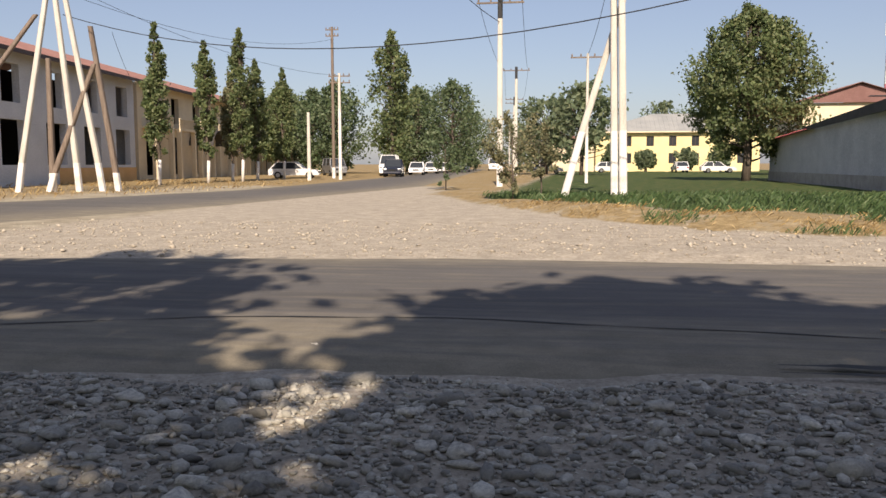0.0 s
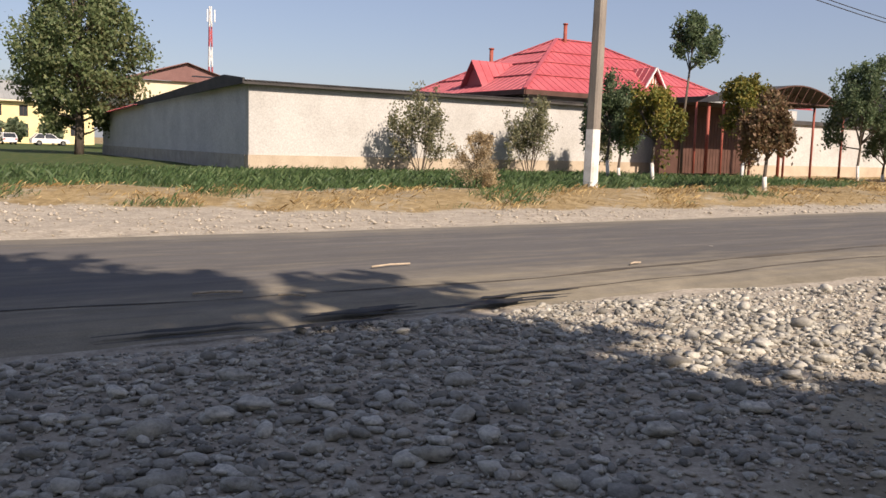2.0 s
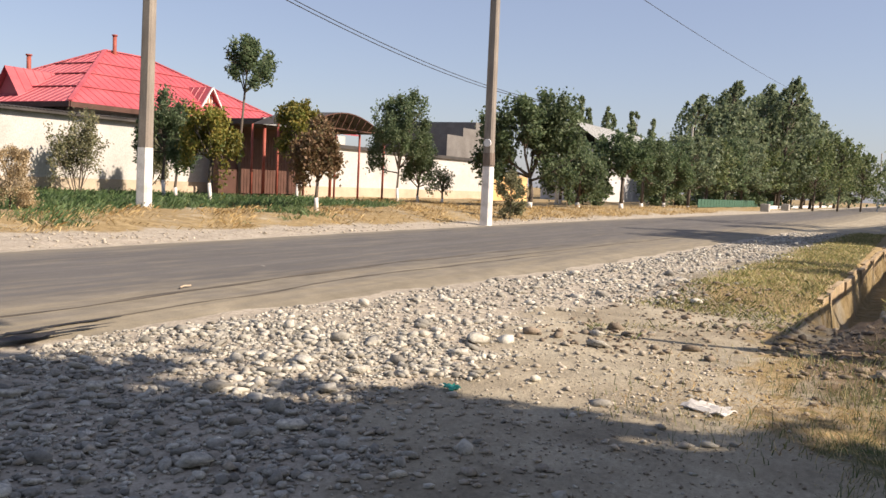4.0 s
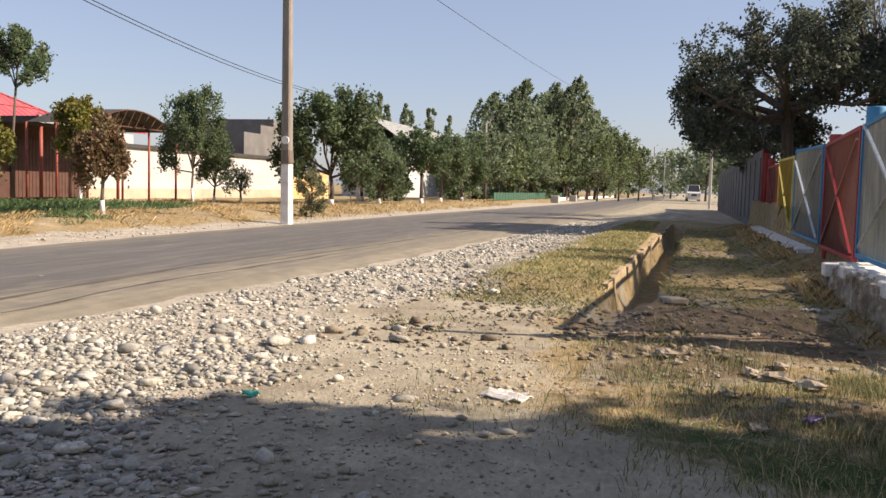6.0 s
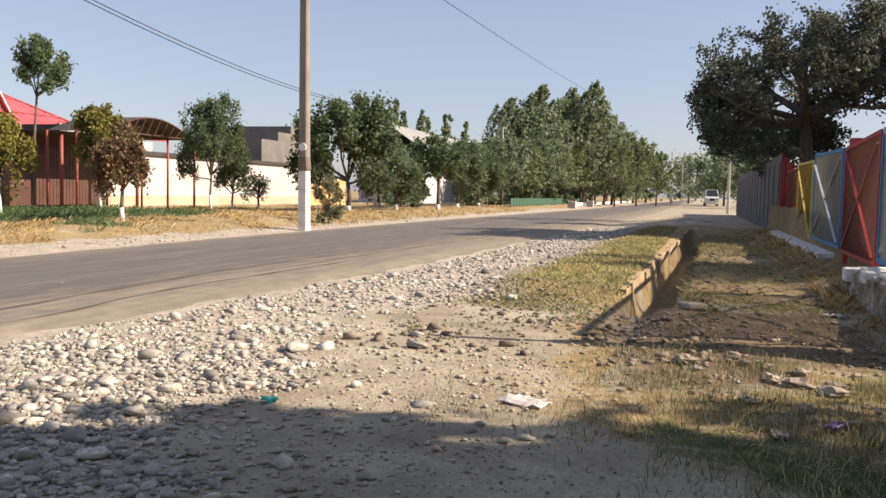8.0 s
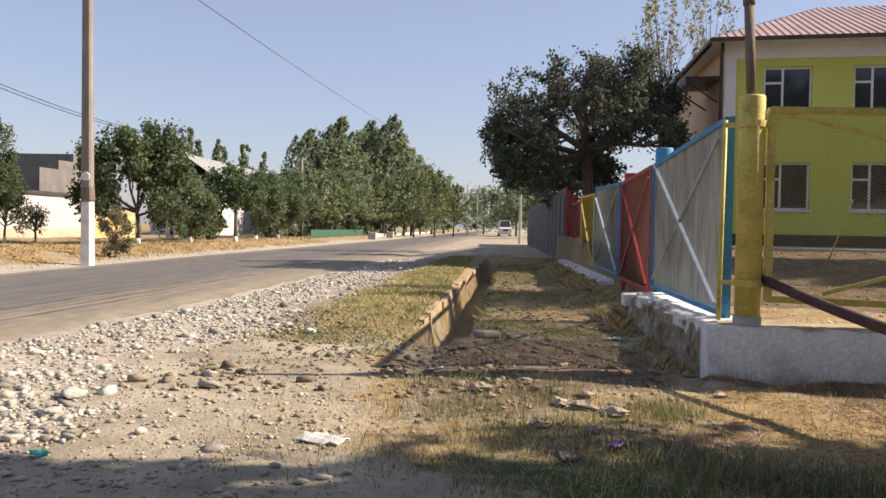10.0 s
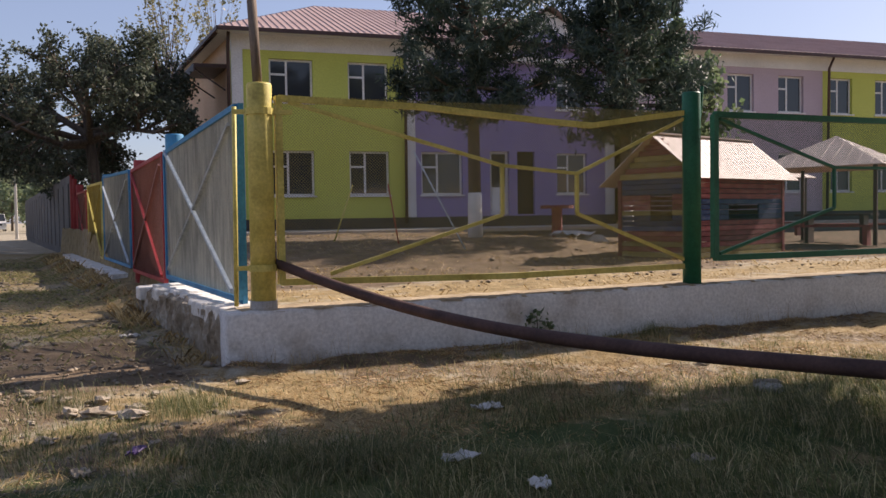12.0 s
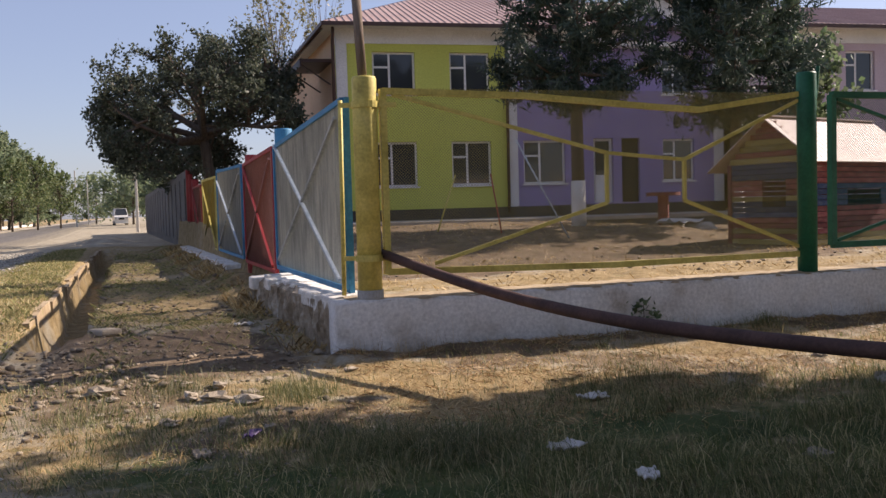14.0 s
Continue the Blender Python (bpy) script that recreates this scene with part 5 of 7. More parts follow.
pb = power_pole("utility_pole", "grey concrete pole with whitewashed foot and a small lamp box", 25.6, 12.35, 0.05, 9.5, 0.20, arms=2, white=1.85, lean=(0.05, 0.1), turn=3, mat="pole_concrete")
part("band", Geo().prism((0, 0, 1.9), (0, 0.02, 2.3), 0.168, 0.166, 3), "pole_wood", pb, "dark painted band")
part("lamp_box", Geo().tube([(-0.21, 0.0, 2.62), (-0.155, 0.0, 2.62)], 0.13, 14), "trim_white", pb)
# A-frames on the field corner
for x, y, ln, lab in ((-1.1, 33.4, (3.1, 0.4), "leaning whitewashed brace pole of an A-frame"), (1.15, 32.6, (-0.25, 0.0), "upright pale concrete pole of an A-frame"), (0.85, 32.9, (-0.2, 0.3), "upright grey concrete pole beside its twin")):
    power_pole("utility_pole", lab, x, y, 0.1, 10.4, 0.17, arms=0, white=2.4, lean=ln)
power_pole("utility_pole", "tall pale concrete power pole with crossarm", -4.9, 48, 0.1, 10.2, 0.2, 2.6, 1, white=1.2, head=1.1)
power_pole("utility_pole", "tall pale concrete power pole with crossarm", -7.2, 90, 0.0, 11.1, 0.2, 2.8, 1, white=0, head=1.1)
power_pole("utility_pole", "tall pale concrete power pole with crossarm", -10.2, 126, 0.0, 10.8, 0.2, 2.6, 2, white=0, head=1.1)
power_pole("utility_pole", "tall pale concrete power pole with crossarm", -13.0, 160, 0.0, 10.8, 0.2, 2.6, 1, white=0)
power_pole("utility_pole", "tall pale concrete power pole with crossarm", -17.5, 205, 0.0, 10.8, 0.2, 2.6, 1, white=0)
power_pole("utility_pole", "slim white pole with crossarm by the field", -0.1, 57.5, 0.1, 8.3, 0.12, 2.2, 1, white=3)
power_pole("utility_pole", "tall weathered wooden pole with short crossarm", -22.8, 76.5, 0.0, 13.6, 0.17, 1.2, 2, white=1.0, mat="pole_wood")
power_pole("utility_pole", "white concrete pole with crossarm", -20.9, 72.0, 0.0, 9.0, 0.16, 1.9, 2, white=6.0)
power_pole("utility_pole", "short grey concrete post without arms", -21.9, 66.5, 0.0, 5.4, 0.17, 1, 0, white=1.0)
power_pole("utility_pole", "thin concrete pole among trees", 83.0, 18.9, 0.1, 7.6, 0.13, 1.6, 0, white=0)
power_pole("utility_pole", "thin concrete pole by the grey wall", 77.9, -2.2, 0.0, 7.0, 0.14, 1.4, 1, white=0)
power_pole("utility_pole", "thin pole hidden among roadside trees", 56.0, 21.7, 0.1, 7.2, 0.12, 1.2, 0, white=0)
power_pole("utility_pole", "concrete pole at the far road edge", -45, 12.4, 0.0, 9.6, 0.2, 1.6, 1, white=1.6)
power_pole("utility_pole", "thin far pole by the road", 150, 5.0, 0.0, 9.0, 0.14, 1.4, 1, white=0)
power_pole("utility_pole", "thin far pole by the road", 185, 4.0, 0.0, 9.0, 0.14, 1.4, 1, white=0)
# the braced cluster on the far corner
for x, y, ln, h, m in ((-27.0, 37.5, (1.47, 0.95), 10.0, "pole_pale"), (-24.7, 39.0, (-0.68, -0.44), 10.3, "pole_pale"), (-23.8, 39.6, (-1.19, -0.77), 9.6, "pole_pale"),
                       (-23.2, 40.0, (-0.86, -0.56), 8.0, "pole_wood"), (-25.9, 38.2, (1.95, 1.27), 6.2, "pole_wood"), (-30.9, 35.0, (4.85, 3.14), 8.4, "pole_wood"), (-25.8, 38.5, (0.05, 0.0), 6.4, "pole_wood")):
    power_pole("utility_pole", "one of several braced poles leaning together on the corner", x, y, 0.0, h, 0.17, 1.6, 1 if h > 10.25 else 0, mat=m, white=1.4 if m == "pole_pale" else 0.9, lean=ln, group="corner pole cluster")


def cable(a, b, sag, r=0.012, label="thin black overhead cable"):
    a, b = Vector(a), Vector(b)
    pts = [a.lerp(b, i / 24) - Vector((0, 0, sag * 4 * (i / 24) * (1 - i / 24))) for i in range(25)]
    ob = part("overhead_cable", Geo().tube(pts, r, 5), "wire", None)
    return tagged(ob, label, "cable", group="overhead cables")


cable((-25.5, 39.5, 8.6), (17.35, 19.1, 9.4), 3.5, 0.02)
cable((17.4, 19.1, 8.1), (56.0, 21.7, 7.05), 0.82, 0.018)
cable((17.4, 19.1, 8.0), (56.0, 21.7, 7.0), 0.9, 0.018)
cable((-45, 12.4, 9.5), (109, 14.2, 14.4), 0.9, 0.018)
cable((-25.2, 39.4, 10.0), (-20.9, 72, 8.8), 0.9)
cable((-25.2, 39.4, 9.6), (-22.8, 76.5, 12.5), 1.2)
cable((-24, 41.3, 8.0), (-34, 62, 7.2), 0.4)
cable((-60, 30, 9.0), (-25.2, 39.4, 9.8), 0.8)
cable((-9, 34, 12.5), (-4.9, 48, 9.0), 0.6, 0.02)
for dx in (-1.2, 1.2):
    cable((-4.9 + dx, 48, 10.2), (-7.2 + dx, 90, 11.0), 0.9, 0.014)
    cable((-7.2 + dx, 90, 11.0), (-10.2 + dx, 126, 10.7), 0.9, 0.014)
cable((-0.5, 33, 10.2), (-4.9, 48, 10.1), 0.4, 0.014)
cable((0.9, 33, 9.8), (-0.1, 57.5, 8.3), 0.5, 0.014)
cable((83, 18.9, 7.3), (150, 12, 8.0), 1.0)

# red and white radio mast far off
mast = thing("radio_mast", "far red and white lattice radio mast with antennas", "mast", pose(60.4, 189, 0))
for k in range(7):
    g = Geo()
    z0, z1 = k * 4.3, (k + 1) * 4.3
    w0, w1 = 1.1 - 0.1 * k, 1.1 - 0.1 * (k + 1)
    for sx, sy in ((-1, -1), (1, -1), (1, 1), (-1, 1)):
        g.bar((sx * w0 / 2, sy * w0 / 2, z0), (sx * w1 / 2, sy * w1 / 2, z1), 0.14, 0.14)
    g.bar((-w0 / 2, -w0 / 2, z0), (w1 / 2, -w1 / 2, z1), 0.1, 0.1).bar((w0 / 2, -w0 / 2, z0), (-w1 / 2, -w1 / 2, z1), 0.1, 0.1)
    part("lattice_section", g, "roof_red" if k % 2 else "trim_white", mast)
for s in (-0.8, 0.0, 0.8):
    part("antenna", Geo().box(s - 0.12, s + 0.12, -0.6, -0.4, 26.8, 29.4), "trim_white", mast)


# ---- plants ----
def leaves(C, R, n, size, flat=0.0, droop=0.0, long=1.6, D=None, spray=1.0):
    """n leaf quads spread through loose sprays with centres C, radii R and directions D."""
    k = rng.integers(0, len(C), n)
    p = C[k] + rng.normal(size=(n, 3)) * (R[k] * 0.42 / spray ** 0.5)[:, None]
    if D is not None:
        p = p + D[k] * (R[k] * spray * (1.9 * rng.random(n) - 0.8))[:, None]
    a = rng.normal(size=(n, 3))
    a[:, 2] -= droop
    a /= np.linalg.norm(a, axis=1)[:, None]
    b = rng.normal(size=(n, 3))
    b[:, 2] *= 1 - flat
    b -= a * (a * b).sum(1)[:, None]
    b /= np.linalg.norm(b, axis=1)[:, None]
    s = size * (0.6 + 0.8 * rng.random(n))[:, None]
    V = np.stack([p - a * s * long / 2, p + b * s / 2, p + a * s * long / 2, p - b * s / 2], 1).reshape(-1, 3)
    return V, np.arange(4 * n).reshape(n, 4)


def tree(name, label, x, y, z0, h, rad, base, shape, n_clump, n_leaf, size, mat, trunk=0.14, bark="bark", white=0.0, clump=0.28, lean=(0, 0), droop=0.3, group="", fork=0.35, wind=0.0, spray=1.0, lift=0.0):
    """Trunk with limbs to every clump; the crown is many small leaves in uneven clumps within the given outline."""
    far = math.hypot(x, y)
    if far > 40:
        n_leaf, size = int(n_leaf * (0.5 if far > 84 else 0.72)), size * (1.3 if far > 84 else 1.15)
    t = thing(name, label, "tree" if h > 2.2 else "shrub", pose(x, y, float(height(x, y))), group)
    us = rng.random(n_clump) ** 0.85
    ang = rng.random(n_clump) * 2 * math.pi
    rr = np.array([shape(u) for u in us]) * rad * np.sqrt(0.08 + 0.92 * rng.random(n_clump)) * (0.75 + 0.4 * rng.random(n_clump))
    C = np.stack([np.cos(ang) * rr + lean[0] * us, np.sin(ang) * rr + lean[1] * us, base + us * (h - base) * 0.97], 1)
    C[:, 0] += wind * us ** 2
    R = rad * clump * (0.6 + 0.8 * rng.random(n_clump)) * np.clip(np.array([shape(u) for u in us]), 0.35, 1)
    g = Geo()
    tp = [Vector((lean[0] * u * 0.7, lean[1] * u * 0.7, (base + (h - base) * 0.75) * u)) + Vector((0.04 * math.sin(7 * u), 0.04 * math.cos(5 * u), 0)) * h * 0.2 for u in (0, 0.2, 0.4, 0.6, 0.8, 1.0)]
    tp[0].z = -0.15
    if white:
        q = tp[0].lerp(tp[1], min(1, white / max(0.2, tp[1].z)))
        part("trunk_foot", Geo().tube([tp[0], q], [trunk * 1.2, trunk * 1.08], 9), "whitewash", t, "whitewashed foot of the trunk", True)
    g.tube(tp, [trunk * 1.15, trunk, trunk * 0.8, trunk * 0.55, trunk * 0.35, trunk * 0.15], 9)
    for c in C[: min(len(C), 60)]:
        c = Vector(c)
        s = Vector(tp[0]).lerp(tp[-1], min(0.95, max(fork * base / max(h, 0.1), (c.z * 0.72) / max(tp[-1].z, 0.1))))
        m = s.lerp(c, 0.5) + Vector((0, 0, -0.06 * (c - s).length))
        g.tube([s, m, c], [trunk * 0.34, trunk * 0.22, trunk * 0.06], 5, False)
    part("trunk", g, bark, t, "", True)
    D = C - np.array([lean[0] * 0.5, lean[1] * 0.5, base * 0.6 + 0.2 * h])
    D /= np.linalg.norm(D, axis=1)[:, None]
    D[:, 2] += lift
    D += rng.normal(size=D.shape) * 0.25
    D[:, 1] -= wind * 0.5
    D /= np.linalg.norm(D, axis=1)[:, None]
    V, Q = leaves(C, R, n_leaf, size, droop=droop, D=D, spray=spray)
    fast_mesh("crown", V, Q, mat, t)
    return t


def limb_tree(name, label, x, y, h, rad, base, mat, size, n_leaf, trunk, limbs=7, kids=(6, 6), up=0.55, white=0.0, lean=(0.0, 0.0), hang=0.0, stray=0.35, group="", category="", long=1.7):
    """A tree grown from its limbs: limbs fork into branches and twigs, and the leaves sit along the twigs."""
    t = thing(name, label, category or ("tree" if h > 2.2 else "shrub"), pose(x, y, float(height(x, y))), group)
    lines, twigs = [], []

    def grow(p, d, L, level):
        bend = Vector(rng.normal(0, 0.18, 3).tolist())
        m = p + d * L * 0.5 + bend * L * 0.35
        e = p + d * L + Vector((0, 0, -hang * L * (level > 0)))
        lines.append((p, m, e, level))
        if level == 2:
            twigs.append((p, m, e))
            return
        for i in range(kids[level]):
            u = 0.3 + 0.7 * (i + rng.random()) / kids[level]
            q = p.lerp(m, u * 2) if u < 0.5 else m.lerp(e, u * 2 - 1)
            side = Vector(rng.normal(0, 1, 3).tolist())
            side -= d * side.dot(d)
            nd = (d * 0.75 + side.normalized() * (0.55 + stray * rng.random()) + Vector((0, 0, 0.30 * up))).normalized()
            grow(q, nd, L * (0.62 - 0.2 * u) * (0.7 + 0.6 * rng.random()), level + 1)

    for i in range(limbs):
        a = 6.283 * (i + 0.5 * rng.random()) / limbs
        el = up + rng.normal(0, 0.28)
        grow(Vector((0, 0, -0.12 + 0.3 * rng.random())), Vector((math.cos(a) * math.cos(el), math.sin(a) * math.cos(el), math.sin(el))), 0.75 + 0.4 * rng.random(), 0)
    grow(Vector((0, 0, 0)), Vector((0.08, -0.05, 1)).normalized(), 0.9, 0)
    E = np.array([e[:] for _, _, e in twigs])
    kx = rad / np.quantile(np.hypot(E[:, 0], E[:, 1]), 0.93)
    lo, hi = np.quantile(E[:, 2], 0.02), np.quantile(E[:, 2], 0.99)
    kz = (h - base) / (hi - lo)

    def place(p):
        z = base + (p.z - lo) * kz
        w = max(0.0, (z - base * 0.6) / h)
        far = math.hypot(p.x, p.y) * kx
        k = kx if far < 0.8 * rad else kx * (0.8 * rad + (far - 0.8 * rad) * 0.4) / far
        z = z if z < 0.9 * h else 0.9 * h + (z - 0.9 * h) * 0.6
        return Vector((p.x * k + lean[0] * w, p.y * k + lean[1] * w, z))

    g = Geo()
    f = place(Vector((0, 0, 0)))
    kink = Vector((0.04 * h * rng.normal(), 0.04 * h * rng.normal(), 0))
    q = Vector((0, 0, -0.12)).lerp(f, 0.5) + kink * 0.4
    g.tube([(0, 0, -0.12), q, f], [trunk * 1.15, trunk * 0.95, trunk * 0.8], 9)
    if white:
        part("trunk_foot", Geo().tube([(0, 0, -0.12), Vector((0, 0, -0.12)).lerp(q, min(1, (white + 0.12) / (q.z + 0.12)))], [trunk * 1.25, trunk * 1.1], 9), "whitewash", t, "whitewashed foot of the trunk", True)
    for p, m, e, lv in lines:
        if lv == 2 and math.hypot(x, y) > 33:
            continue
        r = trunk * (0.62, 0.26, 0.09)[lv]
        if lv == 0:
            p = Vector((0, 0, 0)).lerp(p, 0.4)
        g.tube([place(p), place(m), place(e)], [r, r * 0.72, r * 0.3], 6 if lv == 0 else 4, False)
    part("trunk", g, "bark", t, "", True)
    P = np.array([[place(p)[:], place(m)[:], place(e)[:]] for p, m, e in twigs])
    k = rng.integers(0, len(P), n_leaf)
    u = 0.15 + 0.95 * rng.random(n_leaf) ** 0.8
    A, B, C = P[k, 0], P[k, 1], P[k, 2]
    w = u[:, None]
    c = (1 - w) ** 2 * A + 2 * w * (1 - w) * B + w ** 2 * C + rng.normal(size=(n_leaf, 3)) * size * 1.5
    V, Q = leaves(c, np.zeros(n_leaf), n_leaf, size, droop=0.4 + hang, long=long)
    fast_mesh("crown", V, Q, mat, t)
    return t


oval = lambda u: math.sqrt(max(0.02, 1 - (2 * u - 0.9) ** 2))
ball = lambda u: math.sqrt(max(0.03, 1 - (1.7 * u - 0.75) ** 2))
column = lambda u: (0.55 + 0.6 * u * (1 - u) * 2) * (1 if u < 0.75 else max(0.12, 1 - (u - 0.75) * 3.6))
vase = lambda u: 0.35 + 0.65 * min(1, u * 1.6) * (1 if u < 0.8 else 1 - (u - 0.8) * 2)
pine = lambda u: (0.8 + 0.2 * min(1, u * 3)) * (1.0 if u < 0.35 else max(0.15, 1.2 - 0.62 * u))
cone = lambda u: max(0.12, 1.02 - 0.75 * u)

# shade trees behind the walk, out of view, that throw the dappled shade
for x, y, h, r in ((2.0, -5.9, 11.3, 2.8), (2.7, -9.0, 8.8, 3.1), (2.4, -13.0, 10.0, 2.6), (-4.5, -6.2, 12.7, 3.2), (-11.2, -5.6, 12.4, 3.7), (-17.5, -6.0, 11.0, 3.6), (1.5, -12.5, 10.5, 2.6), (-3.6, -9.8, 10.2, 2.9), (-8.2, -8.4, 10.5, 3.2), (-11.5, -11.5, 11.0, 3.8), (-5.8, -15.0, 12.0, 3.4)):
    tree("shade_tree", "tall leafy roadside tree throwing dappled shade", x, y, 0.0, h, r, 3.8, oval, 80, 11500 if x > 0 else 9000, 0.24, "leaf_mid", 0.2, clump=0.27, group="roadside shade trees")

tree("shade_tree", "smaller leafy tree by the fence line throwing shade", 5.3, -10.9, 0.0, 8.3, 1.75, 4.9, oval, 50, 6500, 0.2, "leaf_mid", 0.13, clump=0.27, group="roadside shade trees")

# unseen extra crown, added only to keep sun off a gravel patch
tree("shade_tree", "unseen slim tree added behind the walk to throw shade", 0.75, -6.5, 0.0, 9.0, 0.95, 4.9, oval, 34, 4200, 0.2, "leaf_mid", 0.11, clump=0.3, group="roadside shade trees")
# fruit tree over the fence
limb_tree("fruit_tree", "spreading dark green fruit tree leaning over the fence", 30.0, -3.3, 6.5, 4.1, 2.1, "leaf_orchard", 0.068, 52000, 0.2, 11, (8, 8), 0.36, lean=(0, 0.8), stray=0.65)
limb_tree("fruit_tree", "low dark green tree beyond the fence", 41.0, -4.6, 5.6, 3.0, 2.6, "leaf_orchard", 0.09, 12000, 0.15, 7, (7, 7), 0.4, lean=(0, 4.0), stray=0.6)
# conifers in the yard
def pine_tree(x, y, z0, h, r, base):
    """A pine: whorls of drooping boughs with needle tufts along them."""
    t = thing("pine_tree", "dark pine with ragged drooping boughs in the yard", "tree", pose(x, y, z0), "yard pines")
    g = Geo().tube([(0, 0, -0.1), (0.03, 0, base), (0.0, 0.05, h * 0.6), (0, 0, h)], [0.155, 0.135, 0.08, 0.02], 10)
    part("trunk_foot", Geo().tube([(0, 0, -0.1), (0.01, 0, 1.05)], [0.175, 0.16], 12), "whitewash", t, "whitewashed foot of the trunk", True)
    C, R, D = [], [], []
    z = base
    while z < h - 0.3:
        u = (z - base) / (h - base)
        reach = r * (0.75 + 0.35 * min(1, 4 * u)) * (1.0 if u < 0.4 else 1.45 - 1.12 * u)
        a0 = rng.random() * 6.28
        for k in range(6):
            a = a0 + k * 1.047 + rng.normal(0, 0.2)
            L = reach * (0.55 + 0.6 * rng.random())
            d = Vector((math.cos(a), math.sin(a), 0))
            rise = 0.15 + 0.3 * u
            tip = d * L + Vector((0, 0, z + L * rise + rng.normal(0, 0.12)))
            s = Vector((0, 0, z))
            m = s.lerp(tip, 0.5) - Vector((0, 0, 0.10 * L))
            g.tube([s, m, tip], [0.045, 0.03, 0.01], 5, False)
            for w in (0.4, 0.6, 0.78, 0.92, 1.05):
                p = (s.lerp(m, w * 2) if w < 0.5 else m.lerp(tip, (w - 0.5) * 2)) + Vector(rng.normal(0, 0.14, 3).tolist())
                C.append(p[:])
                R.append(0.17 + 0.13 * rng.random())
                D.append((d + Vector((0, 0, 0.5 + 0.4 * rng.random()))).normalized()[:])
        z += 0.46 + 0.22 * rng.random()
    part("trunk", g, "bark", t, "", True)
    V, Q = leaves(np.array(C), np.array(R) * 1.15, 30000, 0.036, droop=-0.6, long=5.5, D=np.array(D))
    fast_mesh("crown", V, Q, "needle", t)


pine_tree(17.6, -10.1, 0.8, 7.3, 2.15, 2.9)
pine_tree(17.0, -14.1, 0.5, 6.6, 1.95, 2.9)
tree("yard_tree", "green leafy tree behind the pines", 19.5, -18.2, 0.5, 6.4, 1.4, 2.2, oval, 26, 6000, 0.13, "leaf_mid", 0.1)

for x, y, h in ((47.0, -8.8, 14.0), (50.0, -12.0, 15.0)):
    tree("bare_tree", "tall thin half-bare tree behind the roof", x, y, 0.2, h, 1.9, 7.0, vase, 60, 2200, 0.10, "leaf_grey", 0.07, clump=0.2, spray=1.6, lift=0.8, group="half-bare trees")

# verge trees and shrubs before the wall
for x, y, h, r in ((20.5, 34.0, 4.0, 1.6), (26.9, 34.0, 3.9, 1.6), (30.9, 33.6, 2.9, 0.9)):
    limb_tree("shrub", "open grey-green shrub before the white wall" if h > 3 else "small grey-green shrub by the wall", x, y, h, r, 0.9, "leaf_grey", 0.066, 8000, 0.05, 6, (6, 7), 0.9, group="wall shrubs", category="shrub")
for x, y, h, r, m, hang, n, lab in ((24.2, 25.6, 4.2, 1.25, "leaf_mid", 0.0, 5200, "young green tree with whitewashed stem"), (25.6, 26.4, 3.7, 0.9, "leaf_dark", 0.0, 3000, "slim dark green sapling with whitewashed stem"),
                                    (23.9, 22.9, 3.5, 1.15, "leaf_yellow", 0.45, 3600, "young walnut with drooping yellowing leaves"), (30.6, 24.2, 4.4, 1.05, "leaf_yellow", 0.2, 4200, "slim young tree with yellow-green leaves"),
                                    (22.3, 16.8, 3.0, 0.85, "leaf_brown", 0.4, 4200, "small tree with rust-brown withered leaves"), (36.6, 22.6, 5.6, 1.75, "leaf_mid", 0.0, 9500, "dense green pear-shaped street tree"),
                                    (38.6, 22.6, 3.0, 0.95, "leaf_mid", 0.1, 2600, "bushy green sapling by the wall"), (41.2, 22.6, 2.1, 0.65, "leaf_mid", 0.0, 500, "thin green sapling by the wall")):
    limb_tree("street_tree", lab, x, y, h, r, h * 0.34, m, 0.068 if m != "leaf_yellow" else 0.075, int(n * 2.3), 0.06, 9, (7, 7), 0.62, white=0.7, hang=hang, stray=0.2)
limb_tree("tall_tree", "slender tall tree with feathery wind-blown crown", 34.8, 31.3, 8.7, 1.4, 6.0, "leaf_mid", 0.085, 6500, 0.07, 6, (6, 7), 0.8, lean=(0.5, -0.3), stray=0.2, long=2.6)
tree("dry_bush", "dry tan tumbleweed bush on the verge", 12.5, 18.1, 0.15, 1.4, 0.62, 0.05, ball, 46, 9000, 0.028, "dry_bush", 0.02, clump=0.3, droop=-0.6)
tree("dry_bush", "brownish dry bush beside the pole", 30.3, 13.6, 0.1, 1.9, 0.6, 0.1, oval, 40, 7000, 0.045, "leaf_grey", 0.02, clump=0.32, droop=-0.6)
tree("sapling", "grey-green sapling on the road corner", -2.7, 29.5, 0.1, 2.9, 1.0, 0.3, vase, 26, 2400, 0.07, "leaf_grey", 0.03, clump=0.24)
tree("sapling", "grey-green sapling on the road corner", -1.9, 33.0, 0.1, 2.6, 0.8, 0.5, vase, 20, 2000, 0.07, "leaf_grey", 0.03, clump=0.26)
tree("sapling", "feathery green reed bush at the road edge", -7.0, 42.0, 0.1, 2.8, 1.0, 0.2, vase, 20, 1300, 0.09, "leaf_mid", 0.03, clump=0.22)

# trees along the main road to the right
for x, y, h, r, m, n in ((41.5, 17.6, 5.9, 3.0, "leaf_fruit", 15000), (48.5, 17.4, 4.1, 1.6, "leaf_mid", 4200), (53.0, 16.2, 4.7, 2.0, "leaf_dark", 8000), (56.5, 21.6, 3.6, 1.4, "leaf_mid", 4000), (62.5, 17.6, 5.0, 2.3, "leaf_fruit", 8000), (69, 17.6, 5.2, 2.4, "leaf_dark", 8000)):
